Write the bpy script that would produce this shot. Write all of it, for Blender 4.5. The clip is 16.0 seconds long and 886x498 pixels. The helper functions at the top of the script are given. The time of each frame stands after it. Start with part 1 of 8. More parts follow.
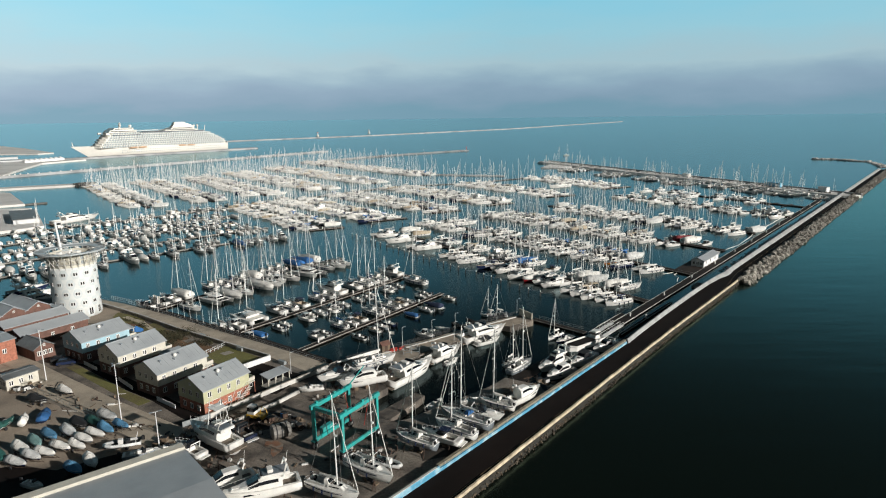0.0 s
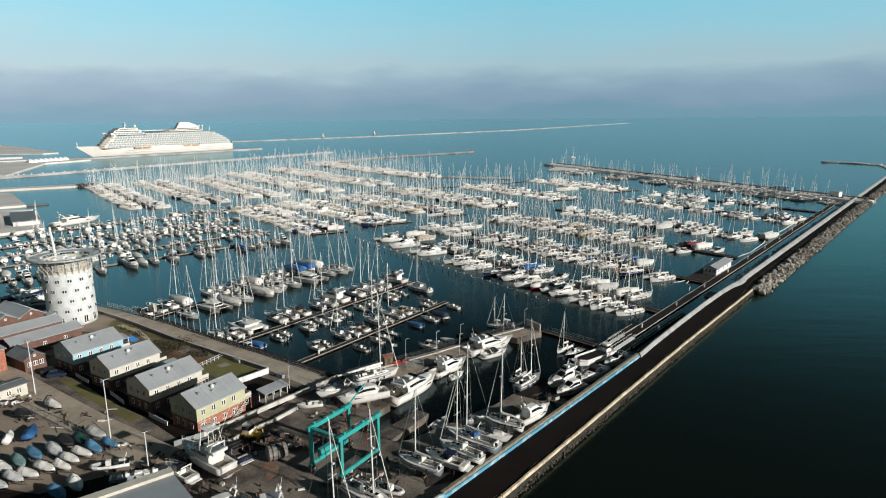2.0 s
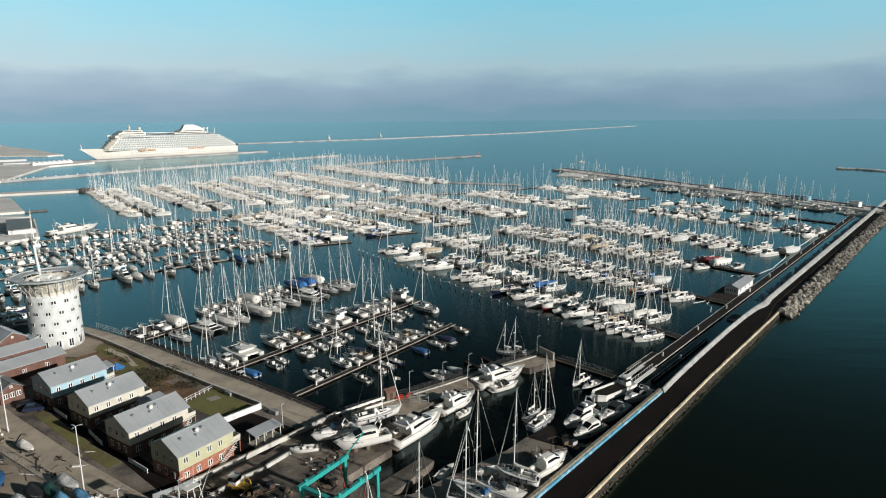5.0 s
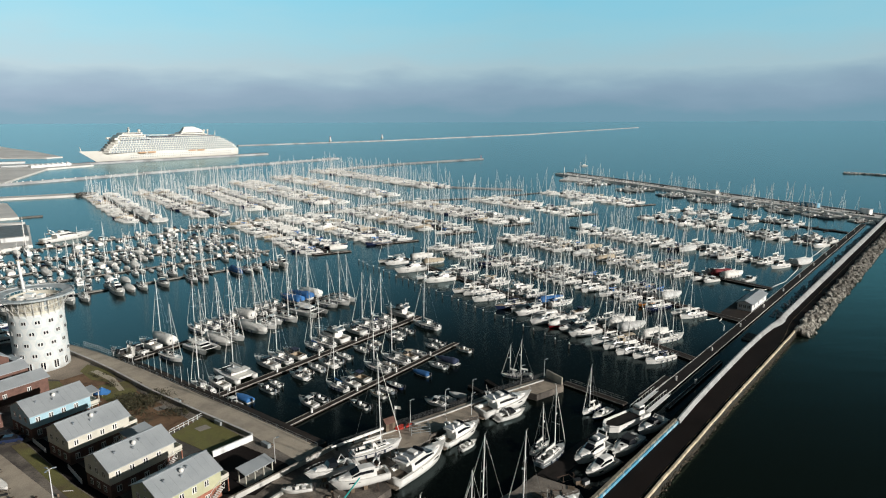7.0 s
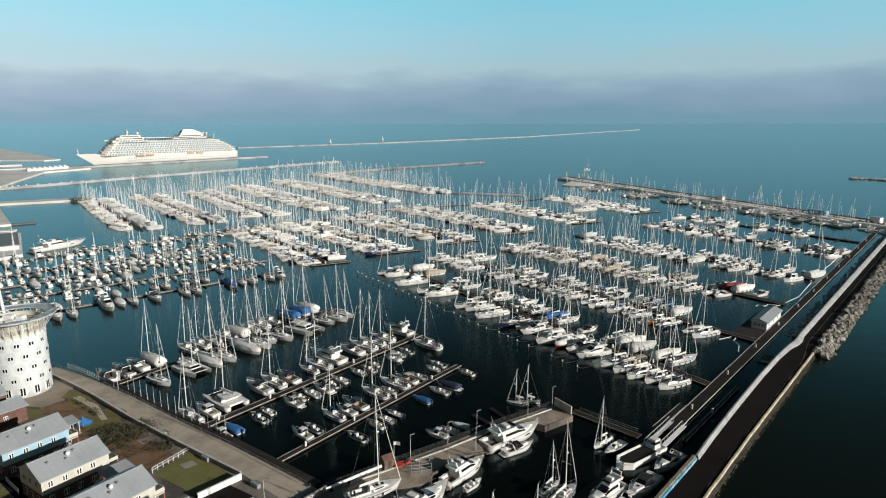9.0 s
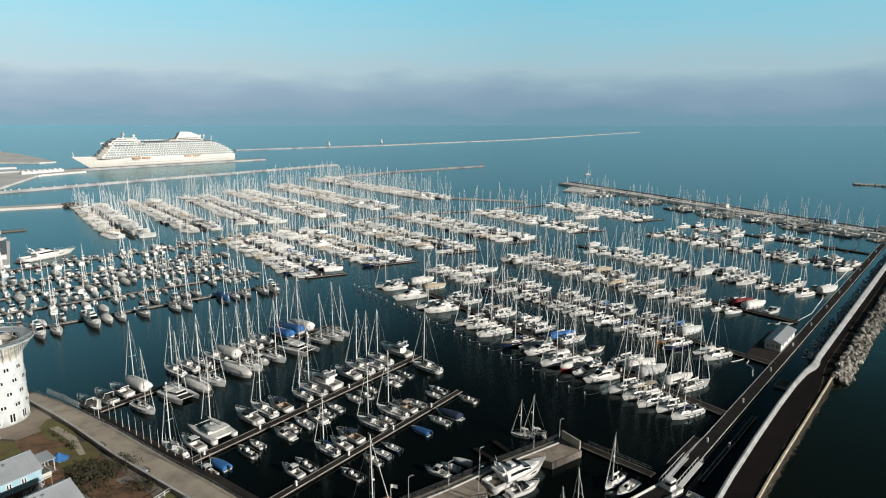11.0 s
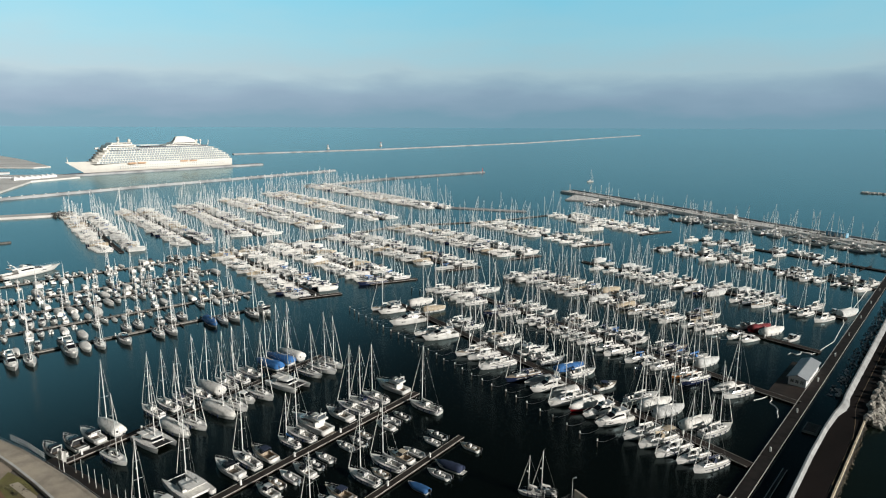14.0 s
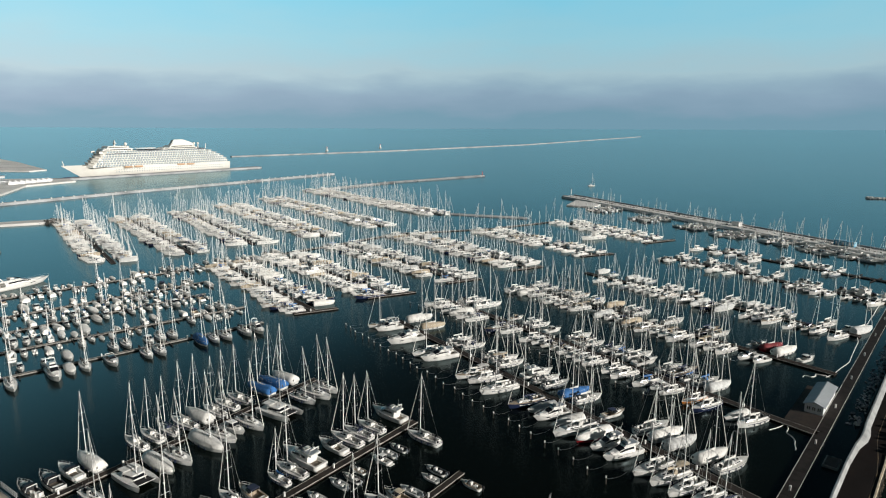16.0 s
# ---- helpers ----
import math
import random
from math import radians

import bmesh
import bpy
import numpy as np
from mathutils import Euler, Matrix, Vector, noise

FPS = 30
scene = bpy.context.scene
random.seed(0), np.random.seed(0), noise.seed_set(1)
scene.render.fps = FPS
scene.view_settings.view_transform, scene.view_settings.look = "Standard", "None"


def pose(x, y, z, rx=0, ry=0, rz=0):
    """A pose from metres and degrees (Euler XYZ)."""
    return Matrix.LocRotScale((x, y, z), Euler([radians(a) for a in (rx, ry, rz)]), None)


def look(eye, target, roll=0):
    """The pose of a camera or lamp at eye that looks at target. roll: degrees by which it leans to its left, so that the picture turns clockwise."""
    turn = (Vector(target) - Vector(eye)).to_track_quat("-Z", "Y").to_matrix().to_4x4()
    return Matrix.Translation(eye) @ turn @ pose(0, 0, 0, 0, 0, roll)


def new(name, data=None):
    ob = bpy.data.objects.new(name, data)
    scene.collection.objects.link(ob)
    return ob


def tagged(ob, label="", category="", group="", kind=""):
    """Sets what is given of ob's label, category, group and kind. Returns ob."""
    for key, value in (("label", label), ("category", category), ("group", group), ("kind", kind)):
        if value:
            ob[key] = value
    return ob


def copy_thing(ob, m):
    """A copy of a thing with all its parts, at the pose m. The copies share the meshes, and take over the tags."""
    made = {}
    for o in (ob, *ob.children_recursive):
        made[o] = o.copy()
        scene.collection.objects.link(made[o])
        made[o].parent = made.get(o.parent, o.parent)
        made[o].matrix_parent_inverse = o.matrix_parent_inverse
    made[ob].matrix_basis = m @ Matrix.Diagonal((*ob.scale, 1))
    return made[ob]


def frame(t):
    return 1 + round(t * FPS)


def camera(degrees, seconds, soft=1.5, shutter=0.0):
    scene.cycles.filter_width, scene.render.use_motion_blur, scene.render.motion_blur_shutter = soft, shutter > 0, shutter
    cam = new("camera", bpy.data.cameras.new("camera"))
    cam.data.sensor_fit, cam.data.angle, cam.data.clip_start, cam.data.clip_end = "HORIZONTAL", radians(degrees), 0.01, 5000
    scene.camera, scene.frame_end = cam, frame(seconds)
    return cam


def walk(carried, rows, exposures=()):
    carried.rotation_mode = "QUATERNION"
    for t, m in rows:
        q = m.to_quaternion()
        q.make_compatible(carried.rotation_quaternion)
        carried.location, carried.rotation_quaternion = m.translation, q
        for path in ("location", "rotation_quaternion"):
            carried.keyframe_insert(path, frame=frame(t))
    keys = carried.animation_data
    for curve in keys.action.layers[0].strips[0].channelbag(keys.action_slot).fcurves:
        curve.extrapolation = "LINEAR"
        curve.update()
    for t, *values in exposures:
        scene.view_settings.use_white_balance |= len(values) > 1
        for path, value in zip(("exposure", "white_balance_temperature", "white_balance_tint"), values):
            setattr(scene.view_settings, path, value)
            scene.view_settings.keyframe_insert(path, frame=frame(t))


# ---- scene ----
cam = camera(70.0, 16.0, soft=1.1)
PATH = [
    (0, (1.525, 9.427, 58.282), (1.519, 11.381, 57.856), -0.7),
    (2, (1.367, 15.615, 58.982), (1.346, 17.57, 58.558), -0.5),
    (4, (1.1, 23.343, 60.585), (1.066, 25.298, 60.164), -0.4),
    (6.5, (0.599, 33.65, 63.845), (0.555, 35.605, 63.427), -0.2),
    (8, (0.112, 40.274, 65.61), (0.068, 42.23, 65.194), -0.2),
    (9, (-0.229, 44.934, 67.059), (-0.274, 46.89, 66.645), -0.1),
    (11.5, (-0.933, 56.614, 70.837), (-0.974, 58.571, 70.427), 0.1),
    (12.5, (-0.757, 61.481, 72.624), (-0.8, 63.439, 72.215), 0.1),
    (14, (-1.315, 68.656, 74.535), (-1.355, 70.614, 74.13), 0.2),
    (16, (-1.449, 78.014, 78.208), (-1.488, 79.973, 77.804), 0.2),
]
walk(cam, [(t, look(eye, target, roll)) for t, eye, target, roll in PATH])

# ---- light and sky ----
SUN_DIR = Vector((0.86 * 0.951, -0.51 * 0.951, 0.309))
sun = new("sun", bpy.data.lights.new("sun", "SUN"))
sun.data.energy, sun.data.angle, sun.data.color = 5.0, radians(0.6), (1.0, 0.955, 0.885)
sun.matrix_world = look(SUN_DIR * 100, (0, 0, 0))
scene.view_settings.exposure = 0.06

world = bpy.data.worlds.new("world")
scene.world = world
world.use_nodes = True
wn, wl = world.node_tree.nodes, world.node_tree.links
wn.clear()
w_out, w_bg = wn.new("ShaderNodeOutputWorld"), wn.new("ShaderNodeBackground")
sky = wn.new("ShaderNodeTexSky")
sky.sky_type, sky.sun_disc = "NISHITA", False
sky.sun_elevation, sky.sun_rotation = radians(18), math.atan2(SUN_DIR.x, SUN_DIR.y)
sky.dust_density, sky.air_density, sky.altitude = 1.5, 1.2, 50
gain = wn.new("ShaderNodeMix"); gain.data_type, gain.blend_type = "RGBA", "MULTIPLY"
gain.inputs[0].default_value = 1.0
gain.inputs[7].default_value = (0.0105, 0.0122, 0.0125, 1)
wl.new(sky.outputs[0], gain.inputs[6])
tc, sep = wn.new("ShaderNodeTexCoord"), wn.new("ShaderNodeSeparateXYZ")
wl.new(tc.outputs["Generated"], sep.inputs[0])
fogn = wn.new("ShaderNodeTexNoise"); fogn.inputs["Scale"].default_value, fogn.inputs["Detail"].default_value = 8.0, 7.0
stretch = wn.new("ShaderNodeMapping"); stretch.inputs["Scale"].default_value = (1, 1, 4)
wl.new(tc.outputs["Generated"], stretch.inputs[0]); wl.new(stretch.outputs[0], fogn.inputs["Vector"])
bend = wn.new("ShaderNodeMath"); bend.operation = "MULTIPLY_ADD"
bend.inputs[1].default_value, bend.inputs[2].default_value = 0.052, -0.027
wl.new(fogn.outputs[0], bend.inputs[0])
elev = wn.new("ShaderNodeMath"); elev.operation = "ADD"
wl.new(sep.outputs[2], elev.inputs[0]); wl.new(bend.outputs[0], elev.inputs[1])
# fog bank over the sea: colour by height above the horizon, fading into the open sky
fscale = wn.new("ShaderNodeMath"); fscale.operation = "MULTIPLY"; fscale.inputs[1].default_value = 2.5
wl.new(elev.outputs[0], fscale.inputs[0])
fogc = wn.new("ShaderNodeValToRGB")
cr = fogc.color_ramp
cr.elements[0].position, cr.elements[0].color = 0.0, (0.165, 0.32, 0.415, 1)
cr.elements[1].position, cr.elements[1].color = 0.46, (0.205, 0.58, 0.755, 1)
for p, c in ((0.035, (0.21, 0.34, 0.445)), (0.075, (0.24, 0.37, 0.48)), (0.115, (0.275, 0.425, 0.525)), (0.165, (0.36, 0.535, 0.605)), (0.28, (0.295, 0.58, 0.69))):
    e = cr.elements.new(p); e.color = (*c, 1)
wl.new(fscale.outputs[0], fogc.inputs[0])
thick = wn.new("ShaderNodeValToRGB")
tr = thick.color_ramp
tr.elements[0].position, tr.elements[0].color = 0.50, (1, 1, 1, 1)
tr.elements[1].position, tr.elements[1].color = 0.82, (0, 0, 0, 1)
# the haze stands higher over the land side
lean_ = wn.new("ShaderNodeMath"); lean_.operation = "MULTIPLY_ADD"; lean_.inputs[1].default_value = 0.65
left_ = wn.new("ShaderNodeMath"); left_.operation = "MINIMUM"; left_.inputs[1].default_value = 0.0
wl.new(sep.outputs[0], left_.inputs[0]); wl.new(left_.outputs[0], lean_.inputs[0]); wl.new(fscale.outputs[0], lean_.inputs[2]); wl.new(lean_.outputs[0], thick.inputs[0])
skymix = wn.new("ShaderNodeMix"); skymix.data_type = "RGBA"
# brighter, thicker haze towards the land side
side = wn.new("ShaderNodeMapRange")
side.inputs[1].default_value, side.inputs[2].default_value, side.inputs[3].default_value, side.inputs[4].default_value = -0.62, 0.1, 0.0, 1.0
wl.new(sep.outputs[0], side.inputs[0])
tint = wn.new("ShaderNodeMix"); tint.data_type = "RGBA"
tint.inputs[6].default_value, tint.inputs[7].default_value = (1.52, 1.30, 1.25, 1), (1.06, 1.02, 1.015, 1)
wl.new(side.outputs[0], tint.inputs[0])
fogb = wn.new("ShaderNodeMix"); fogb.data_type, fogb.blend_type = "RGBA", "MULTIPLY"
fogb.inputs[0].default_value = 1.0
wl.new(fogc.outputs[0], fogb.inputs[6]); wl.new(tint.outputs[2], fogb.inputs[7])
# the bank lies out at sea, ahead; the sky over the land behind is clear
sea_side = wn.new("ShaderNodeMapRange"); sea_side.interpolation_type = "SMOOTHSTEP"
sea_side.inputs[1].default_value, sea_side.inputs[2].default_value = 0.0, 0.6
wl.new(sep.outputs[1], sea_side.inputs[0])
bank_ = wn.new("ShaderNodeMath"); bank_.operation = "MULTIPLY"
wl.new(thick.outputs[0], bank_.inputs[0]); wl.new(sea_side.outputs[0], bank_.inputs[1])
wl.new(bank_.outputs[0], skymix.inputs[0]); wl.new(gain.outputs[2], skymix.inputs[6]); wl.new(fogb.outputs[2], skymix.inputs[7])
wl.new(skymix.outputs[2], w_bg.inputs[0]); wl.new(w_bg.outputs[0], w_out.inputs[0])
w_bg.inputs[1].default_value = 0.955


# ---- materials ----
def mat(name, color, rough=0.6, metal=0.0, var=0.12, scale=0.6, fine=12.0, bump=0.15, per=0.0, dist=0.02, second=None, mixpos=(0.4, 0.7), spec=0.5, isl=0.0):
    """A surface with coarse stains, fine grain and relief; per: spread of brightness from object to object."""
    m = bpy.data.materials.new(name)
    m.use_nodes = True
    n, l = m.node_tree.nodes, m.node_tree.links
    b = n["Principled BSDF"]
    b.inputs["Roughness"].default_value, b.inputs["Metallic"].default_value, b.inputs["Specular IOR Level"].default_value = rough, metal, spec
    geo = n.new("ShaderNodeNewGeometry")
    n1, n2 = n.new("ShaderNodeTexNoise"), n.new("ShaderNodeTexNoise")
    n1.inputs["Scale"].default_value, n1.inputs["Detail"].default_value = scale, 5
    n2.inputs["Scale"].default_value, n2.inputs["Detail"].default_value = fine, 3
    l.new(geo.outputs["Position"], n1.inputs["Vector"]); l.new(geo.outputs["Position"], n2.inputs["Vector"])
    base = n.new("ShaderNodeMix"); base.data_type = "RGBA"
    base.inputs[6].default_value = (*color, 1)
    base.inputs[7].default_value = (*(second or tuple(c * (1 - 2.2 * var) for c in color)), 1)
    rmp = n.new("ShaderNodeMapRange"); rmp.inputs[1].default_value, rmp.inputs[2].default_value = mixpos
    l.new(n1.outputs[0], rmp.inputs[0]); l.new(rmp.outputs[0], base.inputs[0])
    gr = n.new("ShaderNodeMapRange")
    gr.inputs[1].default_value, gr.inputs[2].default_value, gr.inputs[3].default_value, gr.inputs[4].default_value = 0.3, 0.7, 1 - var, 1 + var
    l.new(n2.outputs[0], gr.inputs[0])
    last = gr.outputs[0]
    if per:
        oi = n.new("ShaderNodeObjectInfo")
        pr = n.new("ShaderNodeMapRange"); pr.inputs[3].default_value, pr.inputs[4].default_value = 1 - per, 1 + per * 0.5
        l.new(oi.outputs["Random"], pr.inputs[0])
        mu = n.new("ShaderNodeMath"); mu.operation = "MULTIPLY"
        l.new(last, mu.inputs[0]); l.new(pr.outputs[0], mu.inputs[1]); last = mu.outputs[0]
    if isl:
        ir = n.new("ShaderNodeMapRange"); ir.inputs[3].default_value, ir.inputs[4].default_value = 1 - isl, 1 + isl * 0.4
        l.new(geo.outputs["Random Per Island"], ir.inputs[0])
        mi = n.new("ShaderNodeMath"); mi.operation = "MULTIPLY"
        l.new(last, mi.inputs[0]); l.new(ir.outputs[0], mi.inputs[1]); last = mi.outputs[0]
    fin = n.new("ShaderNodeMix"); fin.data_type, fin.blend_type = "RGBA", "MULTIPLY"
    fin.inputs[0].default_value = 1.0
    l.new(base.outputs[2], fin.inputs[6]); l.new(last, fin.inputs[7]); l.new(fin.outputs[2], b.inputs["Base Color"])
    if bump:
        bp = n.new("ShaderNodeBump"); bp.inputs["Strength"].default_value, bp.inputs["Distance"].default_value = bump, dist
        l.new(n2.outputs[0], bp.inputs["Height"]); l.new(bp.outputs[0], b.inputs["Normal"])
    return m


def water_mat(name, color, gloss, rough, wave, ior=1.33, swell=0.0, haze_tint=None):
    """Dark water body under a teal-tinted mirror of the sky that grows towards grazing views."""
    m = bpy.data.materials.new(name)
    m.use_nodes = True
    n, l = m.node_tree.nodes, m.node_tree.links
    n.remove(n["Principled BSDF"])
    geo = n.new("ShaderNodeNewGeometry")
    n1, n2, n3 = (n.new("ShaderNodeTexNoise") for _ in range(3))
    for t, s, d in ((n1, 0.9, 3), (n2, 3.5, 2), (n3, 0.02, 4)):
        t.inputs["Scale"].default_value, t.inputs["Detail"].default_value = s, d
        l.new(geo.outputs["Position"], t.inputs["Vector"])
    b1, b2 = n.new("ShaderNodeBump"), n.new("ShaderNodeBump")
    b1.inputs["Strength"].default_value, b1.inputs["Distance"].default_value = wave, 0.05
    b2.inputs["Strength"].default_value, b2.inputs["Distance"].default_value = wave, 0.012
    l.new(n1.outputs[0], b1.inputs["Height"]); l.new(n2.outputs[0], b2.inputs["Height"])
    l.new(b2.outputs[0], b1.inputs["Normal"])
    if swell:
        # long low swell, crests lying across the wind
        sm, sn_, sb = n.new("ShaderNodeMapping"), n.new("ShaderNodeTexNoise"), n.new("ShaderNodeBump")
        sm.inputs["Rotation"].default_value, sm.inputs["Scale"].default_value = (0, 0, radians(-24)), (0.035, 0.12, 0.1)
        sn_.inputs["Scale"].default_value, sn_.inputs["Detail"].default_value = 1.0, 4
        sb.inputs["Strength"].default_value, sb.inputs["Distance"].default_value = swell, 0.6
        l.new(geo.outputs["Position"], sm.inputs[0]); l.new(sm.outputs[0], sn_.inputs["Vector"])
        l.new(sn_.outputs[0], sb.inputs["Height"]); l.new(sb.outputs[0], b2.inputs["Normal"])
    dif, glo, fre, mixs = n.new("ShaderNodeBsdfDiffuse"), n.new("ShaderNodeBsdfGlossy"), n.new("ShaderNodeFresnel"), n.new("ShaderNodeMixShader")
    dif.inputs["Color"].default_value = (*color, 1)
    glo.inputs["Color"].default_value = (*gloss, 1)
    fre.inputs["IOR"].default_value = ior
    if haze_tint:
        # far haze painted into the gloss: the green harbour tint pales to grey-blue with distance
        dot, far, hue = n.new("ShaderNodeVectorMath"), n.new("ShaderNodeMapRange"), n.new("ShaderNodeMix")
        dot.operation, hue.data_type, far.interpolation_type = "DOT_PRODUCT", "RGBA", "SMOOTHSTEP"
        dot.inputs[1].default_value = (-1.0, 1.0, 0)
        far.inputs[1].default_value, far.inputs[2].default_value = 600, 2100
        hue.inputs[6].default_value, hue.inputs[7].default_value = (*gloss, 1), (*haze_tint, 1)
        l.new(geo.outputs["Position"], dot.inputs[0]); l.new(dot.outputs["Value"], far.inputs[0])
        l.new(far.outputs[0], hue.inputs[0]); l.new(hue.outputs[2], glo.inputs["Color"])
    l.new(b1.outputs[0], glo.inputs["Normal"]); l.new(b1.outputs[0], fre.inputs["Normal"])
    # broad patches of ruffled and calm water
    rr = n.new("ShaderNodeMapRange")
    rr.inputs[1].default_value, rr.inputs[2].default_value, rr.inputs[3].default_value, rr.inputs[4].default_value = 0.3, 0.7, rough * 0.96, rough * 1.05
    l.new(n3.outputs[0], rr.inputs[0]); l.new(rr.outputs[0], glo.inputs["Roughness"])
    l.new(fre.outputs[0], mixs.inputs[0]); l.new(dif.outputs[0], mixs.inputs[1]); l.new(glo.outputs[0], mixs.inputs[2])
    l.new(mixs.outputs[0], n["Material Output"].inputs["Surface"])
    return m


